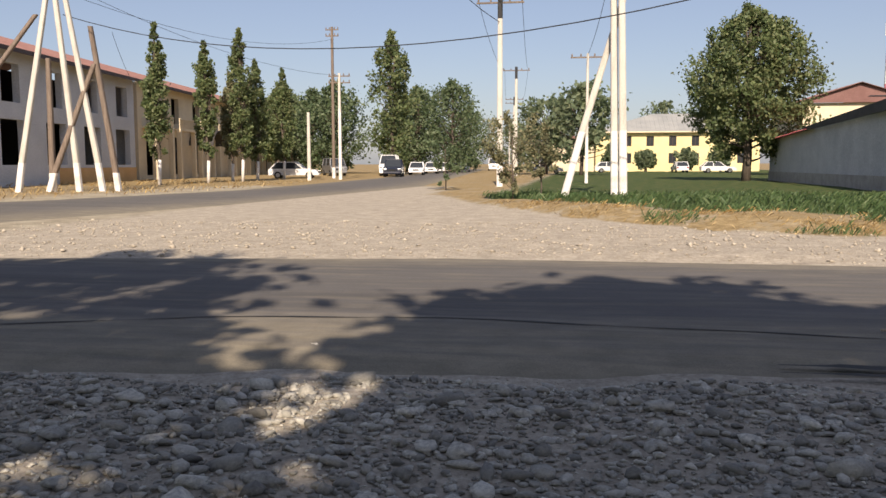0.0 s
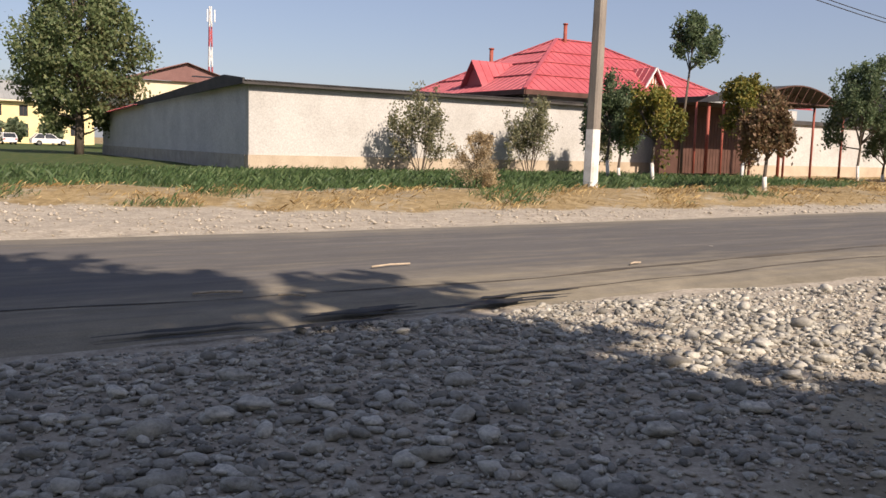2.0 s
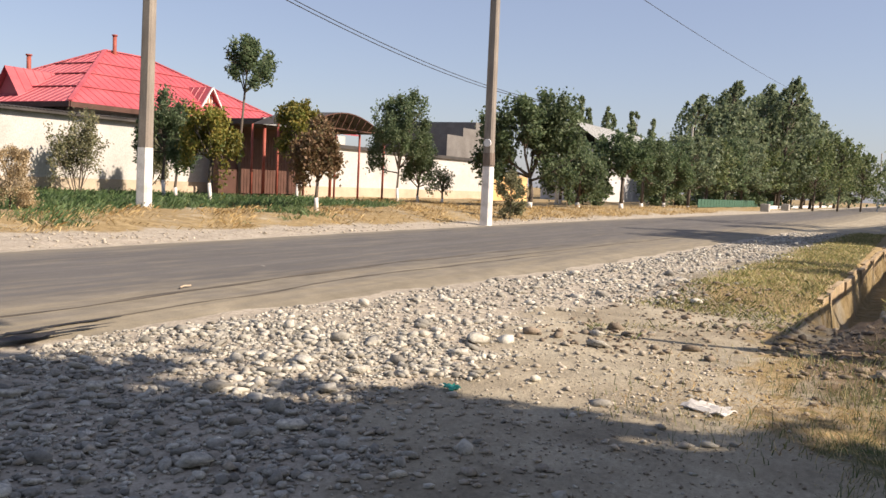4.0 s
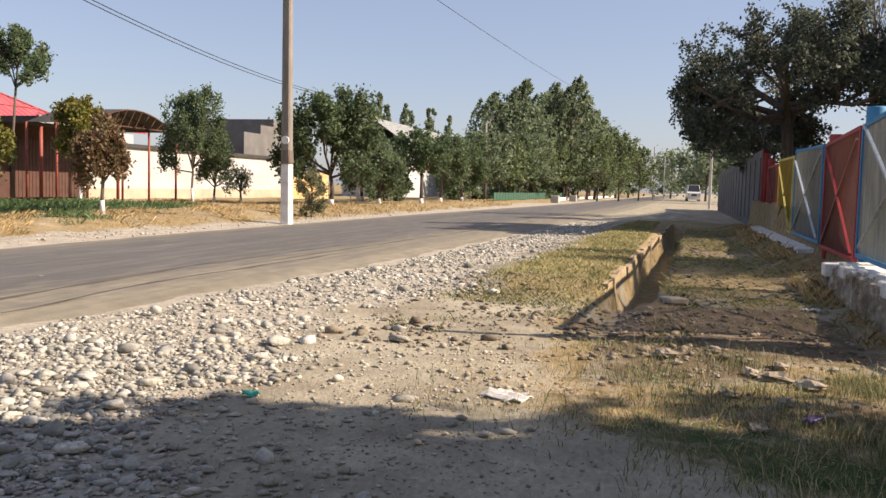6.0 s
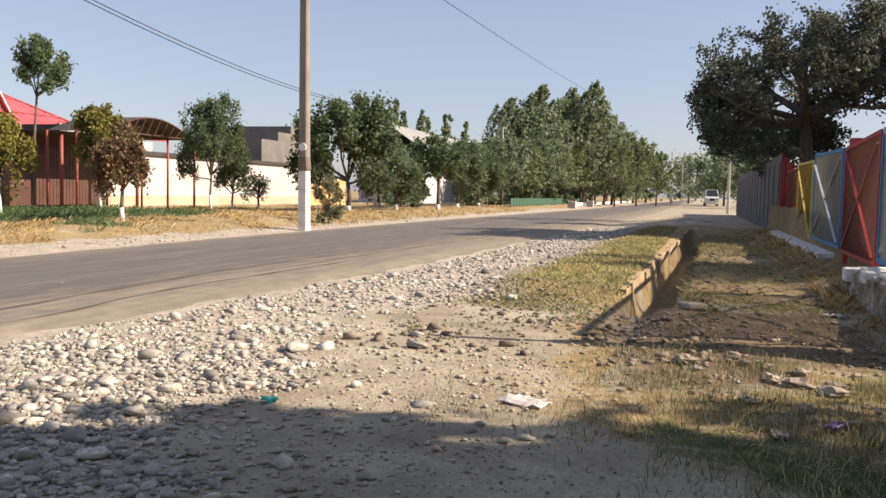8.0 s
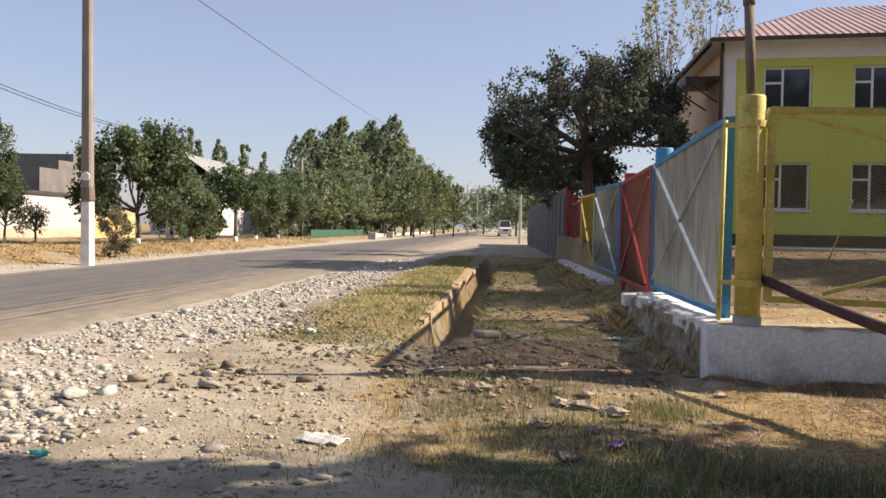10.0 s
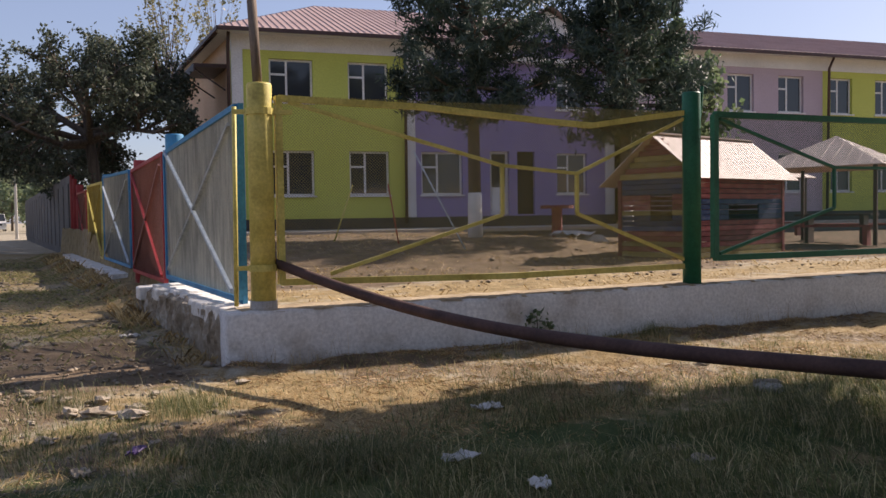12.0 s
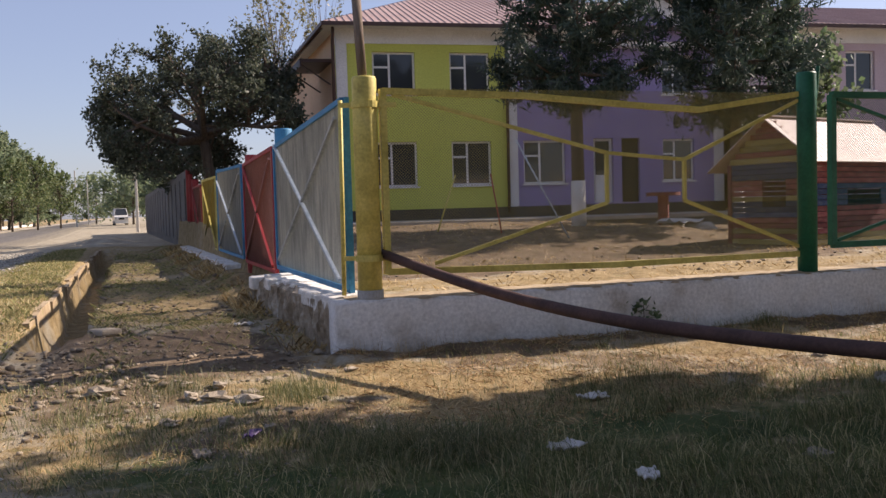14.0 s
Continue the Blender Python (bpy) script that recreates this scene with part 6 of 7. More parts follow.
    limb_tree("street_tree", "dusty green roadside tree with low spreading crown", x, y, h, r, h * 0.24, m, 0.11, int(n * 1.6), 0.12, 8, (7, 7), 0.5, white=0.3, stray=0.5, group="roadside trees")
spec = [(75, 17.0, 6.0, 2.3, "leaf_hazed"), (82, 17.0, 6.2, 2.5, "leaf_plane"), (89, 16.6, 6.6, 2.5, "leaf_fruit"), (97, 16.4, 7.0, 2.8, "leaf_hazed"), (106, 16.0, 7.0, 3.0, "leaf_plane"), (116, 15.5, 7.5, 3.0, "leaf_plane"), (128, 15.0, 8.0, 3.2, "leaf_plane"), (140, 14.5, 8.0, 3.2, "leaf_plane"), (112, 10.6, 8.4, 3.0, "leaf_plane"), (122, 8.6, 9.5, 3.0, "leaf_plane"), (132, 6.4, 8.0, 2.6, "leaf_plane")]
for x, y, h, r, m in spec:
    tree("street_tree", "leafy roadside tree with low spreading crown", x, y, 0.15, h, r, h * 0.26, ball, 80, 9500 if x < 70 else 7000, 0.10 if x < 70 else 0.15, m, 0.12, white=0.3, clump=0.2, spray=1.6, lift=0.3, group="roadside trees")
for i, (x, y, h) in enumerate(((101, 23.2, 12.5), (104, 20, 14.5), (109, 21, 14.0), (112, 17.5, 15.0), (118, 18, 15.0), (121, 14.8, 14.0), (124, 20, 14), (127, 13.5, 13.0), (133, 13.0, 12.0), (99, 19, 11), (109, 14.2, 15.5))):
    tree("willow_tree", "tall grey-green wind-bent poplar in a roadside row", x, y, 0.1, h, 3.4, h * 0.12, oval, 150, 11000, 0.2, "leaf_hazed", 0.2, clump=0.2, spray=2.2, lift=0.9, wind=1.6, lean=(0.6, -0.6), group="wind-bent poplars")
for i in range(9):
    tree("poplar_tree", "slim distant poplar in a row", 118 + i * 3.5, 47 - i * 0.9 + (i % 2), 0.1, 13.5 + (i * 7 % 5) * 0.5, 1.1, 2.0, column, 40, 2200, 0.3, "leaf_hazed", 0.2, clump=0.5, group="distant poplars")
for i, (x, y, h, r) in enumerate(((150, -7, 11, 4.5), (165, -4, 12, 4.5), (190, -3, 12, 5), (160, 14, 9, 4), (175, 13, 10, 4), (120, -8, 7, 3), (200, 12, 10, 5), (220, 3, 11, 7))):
    tree("far_tree", "hazy green tree at the end of the road", x, y, 0.0, h, r, h * 0.15, ball, 60, 4000, 0.35, "leaf_hazed", 0.2, clump=0.3, group="far road trees")

for i in (0, *range(3, 14)):
    tree("hedge_bush", "rounded green bush under the roadside trees", 58 + i * 5.2, 20.5 - i * 0.35 + (i % 3) * 0.8, 0.1, 2.4 + (i * 5 % 3) * 0.5, 1.9, 0.2, ball, 30, 2600, 0.16, ("leaf_fruit", "leaf_hazed", "leaf_plane")[i % 3], 0.05, clump=0.3, group="roadside bushes")

# side road: poplars, round trees and the plane tree
for x, y, h, r, m in ((-26.5, 50.5, 10.1, 0.85, "leaf_plane"), (-26.2, 57.0, 9.9, 0.8, "leaf_plane"), (-25.1, 60.5, 11.2, 1.05, "leaf_plane"), (-25.5, 64.5, 9.5, 0.9, "leaf_plane"), (-26.0, 72.0, 9.6, 1.0, "leaf_plane"), (-26.5, 62.0, 8.1, 0.8, "leaf_grey")):
    tree("poplar_tree", "slender columnar poplar before the cream building", x, y, 0.0, h, r, 1.8, column, 110, 12000, 0.11, m, 0.10, white=1.6, clump=0.36, group="street poplars")
for x, y, h, r, b in ((-23.5, 104, 17.5, 3.0, 1.5), (-19.5, 128, 13.5, 4.6, 1.0), (-25.5, 132, 13.0, 4.5, 1.0), (-33, 112, 12.0, 4.0, 1.0), (-38, 118, 11.5, 4, 1.0), (-29, 140, 12, 5, 1), (-22, 165, 12, 5, 1), (-45, 128, 12, 5, 1), (-36, 98, 10, 2.5, 2)):
    tree("round_tree", "dense dark green street tree along the side road", x, y, 0.0, h, r, b, oval if r > 3.5 else column, 150, 14000, 0.2, "leaf_fruit" if r > 3.5 else "leaf_plane", 0.25, clump=0.32, group="side road trees")
tree("plane_tree", "large dusty green plane tree behind the field", 11.3, 65.0, 0.2, 12.4, 4.5, 1.9, oval, 260, 42000, 0.15, "leaf_plane", 0.3, clump=0.17)
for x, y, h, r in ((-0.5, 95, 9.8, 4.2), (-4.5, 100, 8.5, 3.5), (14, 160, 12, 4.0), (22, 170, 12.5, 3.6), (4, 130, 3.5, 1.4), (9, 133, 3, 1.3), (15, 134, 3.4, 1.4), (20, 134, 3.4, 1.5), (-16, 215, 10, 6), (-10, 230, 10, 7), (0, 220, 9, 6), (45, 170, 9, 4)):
    tree("far_tree", "far green tree behind the field", x, y, 0.1, h, r, h * 0.2, ball, 60, 4500, 0.28, "leaf_hazed", 0.2, clump=0.3, group="far field trees")


# ---- vehicles ----
def vehicle(label, x, y, rz, mat, long=4.4, wide=1.7, high=1.48, van=False, group="parked cars"):
    c = thing("car", label, "car", pose(x, y, 0.02, 0, 0, rz), group)
    L, W, H = long / 2, wide / 2, high
    belt = H * 0.60
    prof = [(-L, 0.32), (-L, belt * 0.92), (-L + 0.12, belt), (L * 0.46, belt), (L - 0.18, belt * 0.86), (L, belt * 0.66), (L, 0.32)]
    if van:
        prof = [(-L, 0.32), (-L, belt), (L * 0.7, belt), (L - 0.1, belt * 0.85), (L, belt * 0.6), (L, 0.32)]
    n = len(prof)
    V = [(px, s * W * (0.94 if z < 0.4 else 1.0), z) for s in (-1, 1) for px, z in prof]
    F = [tuple(range(n)), tuple(reversed(range(n, 2 * n)))] + [((i + 1) % n, i, n + i, n + (i + 1) % n) for i in range(n)]
    part("body", (V, F), mat, c)
    a, b, d, e = (-L + 0.15, L * 0.40, -L + 0.75, L * 0.05) if not van else (-L + 0.02, L * 0.75, -L + 0.1, L * 0.52)
    g = Geo()
    g.add([(a, -W * 0.95, belt), (b, -W * 0.95, belt), (e, -W * 0.78, H), (d, -W * 0.78, H), (a, W * 0.95, belt), (b, W * 0.95, belt), (e, W * 0.78, H), (d, W * 0.78, H)],
          [(0, 1, 2, 3), (7, 6, 5, 4), (1, 5, 6, 2), (4, 0, 3, 7), (3, 2, 6, 7)])
    part("cabin_glass", g, "glass", c, "dark tinted windows")
    part("roof", bevelled(d - 0.05, e + 0.05, -W * 0.8, W * 0.8, H - 0.06, H + 0.02, 0.03), mat, c)
    for s in (-1, 1):
        for p, q in (((a, belt), (d, H)), ((b, belt), (e, H)), (((a + b) / 2 - 0.1, belt), ((d + e) / 2, H))):
            part("pillar", Geo().bar((p[0], s * W * 0.955, p[1]), (q[0], s * W * 0.79, q[1]), 0.08, 0.08), mat, c)
    for sx in (-0.62, 0.64):
        for s in (-1, 1):
            w = part("wheel", Geo().tube([(L * sx, s * (W - 0.2), 0.32), (L * sx, s * (W + 0.02), 0.32)], 0.32, 18), "tyre", c, "", True)
            part("rim", Geo().tube([(L * sx, s * (W + 0.02), 0.32), (L * sx, s * (W + 0.035), 0.32)], 0.19, 14), "chrome", w)
    for s in (-1, 1):
        part("headlight", bevelled(L - 0.06, L + 0.02, s * W * 0.78 - 0.17, s * W * 0.78 + 0.17, belt * 0.62, belt * 0.8, 0.03), "chrome", c)
        part("tail_light", bevelled(-L - 0.02, -L + 0.05, s * W * 0.8 - 0.13, s * W * 0.8 + 0.13, belt * 0.68, belt * 0.88, 0.02), "paint_red", c)
    part("bumper", bevelled(L - 0.05, L + 0.08, -W * 0.92, W * 0.92, 0.3, 0.5, 0.04), mat, c)
    part("grille", Geo().box(L - 0.02, L + 0.015, -W * 0.42, W * 0.42, belt * 0.55, belt * 0.74), "tyre", c)
    return c


vehicle("dark blue off-road car facing the junction", -19.3, 86, -82, "car_dark", 4.6, 1.85, 1.75)
vehicle("white minibus standing behind the dark car", -21.3, 93, -82, "car_white", 4.9, 1.9, 2.25, True)
for x, y, rz in ((-19.6, 100, -83), (-20.1, 113, -83), (-20.6, 124, -83), (-18.6, 134, -83), (-21.6, 140, -83)):
    vehicle("white saloon car in the queue along the side road", x, y, rz, "car_white")
for x, y, rz in ((-25.9, 74.5, 12), (-27.6, 80, 12)):
    vehicle("white saloon car parked before the cream building", x, y, rz, "car_white")
vehicle("olive grey van parked under the trees", -27.6, 93, -60, "steel", 4.4, 1.8, 1.9, True)
vehicle("white van far down the side road", -17.2, 165, -83, "car_white", 4.9, 1.9, 2.3, True)
for x, y, rz, m in ((3.5, 121, 5, "car_white"), (13.0, 124, 95, "car_white"), (17.2, 118, 3, "car_white"), (-5.0, 110, 0, "car_white")):
    vehicle("white saloon car parked before the yellow house", x, y, rz, m)
vehicle("white saloon car parked under roadside trees", 72.5, 24.6, 200, "car_white")
vehicle("dark saloon car parked under roadside trees", 100.5, 18.8, 185, "car_dark")
vehicle("grey saloon car parked under roadside trees", 92.0, 20.0, 185, "steel")
vehicle("white lorry far along the road", 158, -1.6, 183, "car_white", 6.5, 2.2, 2.8, True)
for x, y in ((88, 12.6), (103, 12.6)):
    b = thing("concrete_block", "dark squat concrete block at the road edge", "block", pose(x, y, 0.0), "road blocks")
    part("body", bevelled(-0.5, 0.5, -0.4, 0.4, 0, 0.75, 0.06), "concrete", b)

# ---- yard: playhouse, gazebo, table, bench ----
def playhouse():
    p = thing("playhouse", "striped wooden playhouse in red, blue and yellow planks", "playhouse", pose(12.7, -14.55, 0.47, 0, 0, 12))
    X, Y, H = 1.72, 3.05, 1.5
    R, B, G = "plank_red", "plank_blue", "plank_yellow"
    tones = [G, R, G, R, R, B, B, B, G, R, R, R, B, B, B]
    long_side = [G, G, R, R, R, R, R, B, B, B, B, R, R, R, R]
    n = 15
    for i in range(n):
        z0, z1 = i * H / n, (i + 1) * H / n - 0.012
        gap = 7 <= i <= 11
        spans = [(0, Y)] if not gap or i > 9 else [(0, 0.9), (2.0, Y)]
        for k, (a, b) in enumerate(spans):
            part("plank", Geo().box(-0.02, 0.02, a, b, z0, z1), long_side[i], p)
        spans = [(0, X)] if not gap else [(0, 0.5), (1.0, X)]
        for a, b in spans:
            part("plank", Geo().box(a, b, Y - 0.02, Y + 0.02, z0, z1), tones[i], p)
        part("plank", Geo().box(X - 0.02, X + 0.02, 0, Y, z0, z1), tones[i], p)
        part("plank", Geo().box(0, X, -0.02, 0.02, z0, z1), tones[i], p)
    for i in range(7):
        z0 = H + i * 0.11
        w = (X / 2) * (1 - i / 7.3)
        part("plank", Geo().box(X / 2 - w, X / 2 + w, Y - 0.02, Y + 0.02, z0, z0 + 0.1), [G, R, G, G, R, R, R][i], p)
    for x, y in ((0, 0), (X, 0), (0, Y), (X, Y)):
        part("corner_post", Geo().box(x - 0.04, x + 0.04, y - 0.04, y + 0.04, -0.05, H), "plank_red", p)
    for s in (0, 1):
        r = Geo()
        if s == 0:
            ribbed(r, (-0.22, Y + 0.2, H - 0.03), (-0.22, -0.3, H - 0.03), (X / 2, -0.3, H + 0.84), (X / 2, Y + 0.2, H + 0.84), 0.16, 0.005, 0.015)
        else:
            ribbed(r, (X + 0.4, -0.3, H - 0.12), (X + 0.4, Y + 0.2, H - 0.12), (X / 2, Y + 0.2, H + 0.84), (X / 2, -0.3, H + 0.84), 0.16, 0.005, 0.015)
        part("roof_sheet", r, "tin_pink", p, "pale pinkish ribbed tin")
    part("ridge", Geo().bar((X / 2, -0.32, H + 0.86), (X / 2, Y + 0.22, H + 0.86), 0.12, 0.03), "tin_pink", p)
    # dark floor plate paints the shade inside the playhouse
    part("floor_shade_sheet", Geo().box(0.1, X - 0.1, 0.1, Y - 0.1, 0.02, 0.06), "void", p)


playhouse()


def gazebo(x, y, rz):
    g = thing("gazebo", "small open gazebo with pale hipped tin roof", "gazebo", pose(x, y, 0.5, 0, 0, rz))
    r = Geo()
    s, z0, z1 = 1.5, 1.85, 2.65
    for a, b in (((-s, -s), (s, -s)), ((s, -s), (s, s)), ((s, s), (-s, s)), ((-s, s), (-s, -s))):
        ribbed(r, (*a, z0), (*b, z0), (0, 0, z1), (0, 0, z1), 0.3, 0.012, 0.02)
    part("roof", r, "tin_pink", g)
    for a in (-1.25, 1.25):
        for b in (-1.25, 1.25):
            part("post", Geo().bar((a, b, 0), (a, b, 1.88), 0.08, 0.08), "gutter", g)
    for a in (-1.2, 1.2):
        part("bench", Geo().box(-1.2, 1.2, a - 0.18, a + 0.18, 0.42, 0.47).box(-1.1, -1.0, a - 0.15, a + 0.15, 0, 0.42).box(1.0, 1.1, a - 0.15, a + 0.15, 0, 0.42), "plank_red", g)
    part("table", Geo().box(-0.9, 0.9, -0.35, 0.35, 0.68, 0.73).box(-0.7, -0.6, -0.2, 0.2, 0, 0.68).box(0.6, 0.7, -0.2, 0.2, 0, 0.68), "gutter", g)


gazebo(14.61, -18.71, 20)
gazebo(20.0, -21.5, 10)
st = thing("stool", "small red round-topped table on a stem in the yard", "table", pose(21.8, -15.4, 0.55))
part("top", Geo().tube([(0, 0, 0.95), (0, 0, 1.05)], 0.5, 18), "plank_red", st)
part("stem", Geo().tube([(0, 0, -0.1), (0, 0, 0.95)], 0.16, 10), "plank_red", st)
hp = part("rubble_heap", Geo().tube([(0, 0, -0.1), (0, 0, 0.15), (0.05, 0, 0.3)], [1.2, 0.9, 0.2], 14), "concrete", None, "", True)
hp.location = (20.0, -14.6, 0.5)
tagged(hp, "low pale rubble heap under the pines", "heap")
for x0, y0, x1, y1, m in ((17.2, -6.35, 17.0, -6.82, "paint_yellow"), (16.4, -7.62, 16.5, -7.4, "paint_red"), (15.5, -8.72, 16.0, -7.75, "brace_pale")):
    rod = part("swing_rod", Geo().tube([(x0, y0, 0.5), (x1, y1, 2.0 if m != "brace_pale" else 2.65)], 0.016, 8), m, None, "", True)
    tagged(rod, "thin slanting painted pole of a yard swing", "pole", group="swing poles")

# ---- ditch lining ----
lining = thing("ditch_lining", "weathered concrete slabs lining the roadside ditch", "ditch", kind="structure")
for i in range(17):
    x0 = 11.4 + i * 1.45
    a, b = ditch_mid(x0), ditch_mid(x0 + 1.42)
    j = 0.03 * math.sin(i * 2.7)
    V = []
    for x, y in ((x0, a), (x0 + 1.42, b)):
        V += [(x, y + 0.30, -0.55), (x, y + 0.33 + j, 0.10 + j * 0.5), (x, y + 0.41 + j, 0.10 + j * 0.5), (x, y + 0.41, -0.55)]
    part("slab", (V, [(3, 2, 1, 0), (4, 5, 6, 7), (1, 5, 4, 0), (2, 6, 5, 1), (3, 7, 6, 2)]), "ditch_wall", lining)

# ---- stones ----
def stone_shape(seg, rings, seed):
    r = np.random.default_rng(seed)
    V = [(0, 0, 1)]
    for i in range(1, rings + 1):
        t = math.pi * i / (rings + 1)
        for k in range(seg):
            p = 2 * math.pi * (k + 0.5 * (i % 2)) / seg
            V.append((math.sin(t) * math.cos(p), math.sin(t) * math.sin(p), math.cos(t)))
    V.append((0, 0, -1))
    V = np.array(V) * (1 + 0.2 * r.normal(size=(len(V), 1)))
    F = [(0, 1 + k, 1 + (k + 1) % seg) for k in range(seg)]
    for i in range(rings - 1):
        a, b = 1 + i * seg, 1 + (i + 1) * seg
        for k in range(seg):
            k2 = (k + 1) % seg
            F += [(a + k, b + k, b + k2), (a + k, b + k2, a + k2)]
    last = len(V) - 1
    F += [(last, last - seg + (k + 1) % seg, last - seg + k) for k in range(seg)]
    return V, np.array(F)


def scatter_stones(name, label, pts, size, seg, rings, mat, flat=(0.3, 0.6), smooth=True):
    """Stones in one mesh at ground points, half sunk."""
    shapes = [stone_shape(seg, rings, s) for s in range(6)]
    VV, FF, base = [], [], 0
    which = rng.integers(0, 6, len(pts))
    for s, (V, F) in enumerate(shapes):
        sel = np.where(which == s)[0]
        n = len(sel)
        if not n:
            continue
        d = size[sel] / 2
        sc = np.stack([d * (0.9 + 0.5 * rng.random(n)), d * (0.6 + 0.35 * rng.random(n)), d * (flat[0] + (flat[1] - flat[0]) * rng.random(n))], 1)
        P = V[None] * sc[:, None]
        a, t = rng.random(n) * 2 * math.pi, rng.normal(0, 0.17, n)
        x, z = P[..., 0] * np.cos(t)[:, None] - P[..., 2] * np.sin(t)[:, None], P[..., 0] * np.sin(t)[:, None] + P[..., 2] * np.cos(t)[:, None]
        X = x * np.cos(a)[:, None] - P[..., 1] * np.sin(a)[:, None] + pts[sel, 0][:, None]
        Y = x * np.sin(a)[:, None] + P[..., 1] * np.cos(a)[:, None] + pts[sel, 1][:, None]
        Z = z + (height(pts[sel, 0], pts[sel, 1]) + sc[:, 2] * 0.6)[:, None]
        VV.append(np.stack([X, Y, Z], -1).reshape(-1, 3))
        FF.append((F[None] + (base + np.arange(n) * len(V))[:, None, None]).reshape(-1, 3))
        base += n * len(V)
    ob = fast_mesh(name, np.concatenate(VV), np.concatenate(FF), mat, smooth=smooth)
    return tagged(ob, label, "stones", kind="stuff")


def sample(n, x0, x1, y0, y1, keep):
    x, y = x0 + (x1 - x0) * rng.random(n), y0 + (y1 - y0) * rng.random(n)
    ok = rng.random(n) < keep(x, y)
    return np.stack([x[ok], y[ok]], 1)


def near_gravel(x, y):
    g = cover(x, y)[0]
    return np.clip(g * (0.9 + 0.2 * wob(x, y, 0.5, 1.0)), 0, 1) * (y < near_edge(x) - 0.05 + 0.12 * np.sin(x * 3)) + 0.03 * (x > 3) * (y > -1) * (y < near_edge(x))


p1 = sample(36000, -5.8, 6, 0.5, 5.8, near_gravel)
sz = np.clip(rng.lognormal(-3.42, 0.5, len(p1)), 0.018, 0.17)
scatter_stones("gravel", "grey rounded river stones beside the road", p1[sz > 0.036], sz[sz > 0.036], 6, 2, "stone")
scatter_stones("gravel", "small grey stones filling the gaps beside the road", p1[sz <= 0.036], sz[sz <= 0.036], 5, 1, "stone", (0.4, 0.7))
p2 = sample(27000, 5, 37, 1.6, 5.8, near_gravel)
scatter_stones("gravel", "pale rounded river stones along the verge", p2, np.clip(rng.lognormal(-3.3, 0.5, len(p2)), 0.02, 0.17), 5, 2, "stone", (0.25, 0.6), False)
p3 = sample(32000, -13, 42, 11.4, 19, lambda x, y: cover(x, y)[0] * (0.55 + 0.3 * wob(x, y, 0.9)) * (y > far_edge(x) + 0.05))
scatter_stones("gravel", "pale crushed gravel on the far road edge", p3, np.clip(rng.lognormal(-3.3, 0.55, len(p3)), 0.02, 0.14), 4, 1, "pebble")
p4 = sample(3600, 1, 6.8, 0.9, 3.4, lambda x, y: 0.55 + 0.4 * wob(x, y, 0.6))
scatter_stones("loose_stones", "small loose stones and clods on trodden earth", p4, np.clip(rng.lognormal(-3.7, 0.55, len(p4)), 0.010, 0.10), 5, 1, "pebble")
p4 = sample(900, 5.6, 9, -1.6, 0.8, lambda x, y: 0.55 + 0.4 * wob(x, y, 0.6))
scatter_stones("loose_stones", "small brown clods among the dry grass", p4, np.clip(rng.lognormal(-3.6, 0.5, len(p4)), 0.012, 0.07), 5, 2, "clod")
p5 = sample(3000, 8, 32, -1.9, 0.2, lambda x, y: 0.6 + 0.4 * wob(x, y, 0.6))
scatter_stones("loose_stones", "small loose stones in the strip by the ditch", p5, np.clip(rng.lognormal(-3.2, 0.5, len(p5)), 0.012, 0.14), 5, 1, "clod")
p6 = sample(260, -8, 20, 5.5, 11.8, lambda x, y: 0.5 + 0 * x)
scatter_stones("grit", "stray grit and pebbles on the asphalt", p6, np.clip(rng.lognormal(-3.6, 0.5, len(p6)), 0.01, 0.07), 5, 2, "pebble")
p7 = sample(3200, 9, 26, -12, -2.6, lambda x, y: 0.5 + 0.5 * wob(x, y, 0.8))
scatter_stones("loose_stones", "small clods on the bare yard", p7, np.clip(rng.lognormal(-3.1, 0.4, len(p7)), 0.02, 0.12), 5, 1, "clod")

p9 = sample(16000, -4.5, 7.5, 1.2, 5.4, lambda x, y: near_gravel(x, y) * (0.5 + 0.5 * wob(x, y, 0.4, 3.0)))
scatter_stones("gravel", "broken grey chips packed between the river stones", p9, np.clip(rng.lognormal(-3.65, 0.35, len(p9)), 0.012, 0.06), 5, 1, "stone", (0.35, 0.7), False)
p9 = sample(7000, 1.4, 5.6, -1.2, 2.2, lambda x, y: 0.35 + 0.5 * wob(x, y, 0.5, 1.7))
scatter_stones("grit", "crumbs of earth and grit on the trodden patch", p9, np.clip(rng.lognormal(-4.5, 0.5, len(p9)), 0.005, 0.035), 4, 1, "clod_pale", (0.5, 0.8), False)
p9 = sample(7000, -5, 7.5, 0.4, 5.4, lambda x, y: np.clip(near_gravel(x, y) + 0.35, 0, 1))
scatter_stones("grit", "fine grit and chips between the river stones", p9, np.clip(rng.lognormal(-4.1, 0.35, len(p9)), 0.007, 0.03), 4, 2, "pebble")

# larger single stones, each a piece of its own
stone_meshes = []
for s in range(6):
    V, F = stone_shape(8, 4, 20 + s)
    me = bpy.data.meshes.new("stone")
    me.from_pydata((V * np.array([0.56, 0.37, 0.2])).tolist(), [], F.tolist())
    me.polygons.foreach_set("use_smooth", [True] * len(me.polygons))
    me.materials.append(M["stone"])
    stone_meshes.append(me)


def lone_stone(x, y, size, turn=0.0, k=0, pool=None):
    o = new("stone", (pool or stone_meshes)[k % 6])
    o.parent = ground
    z = float(height(x, y))
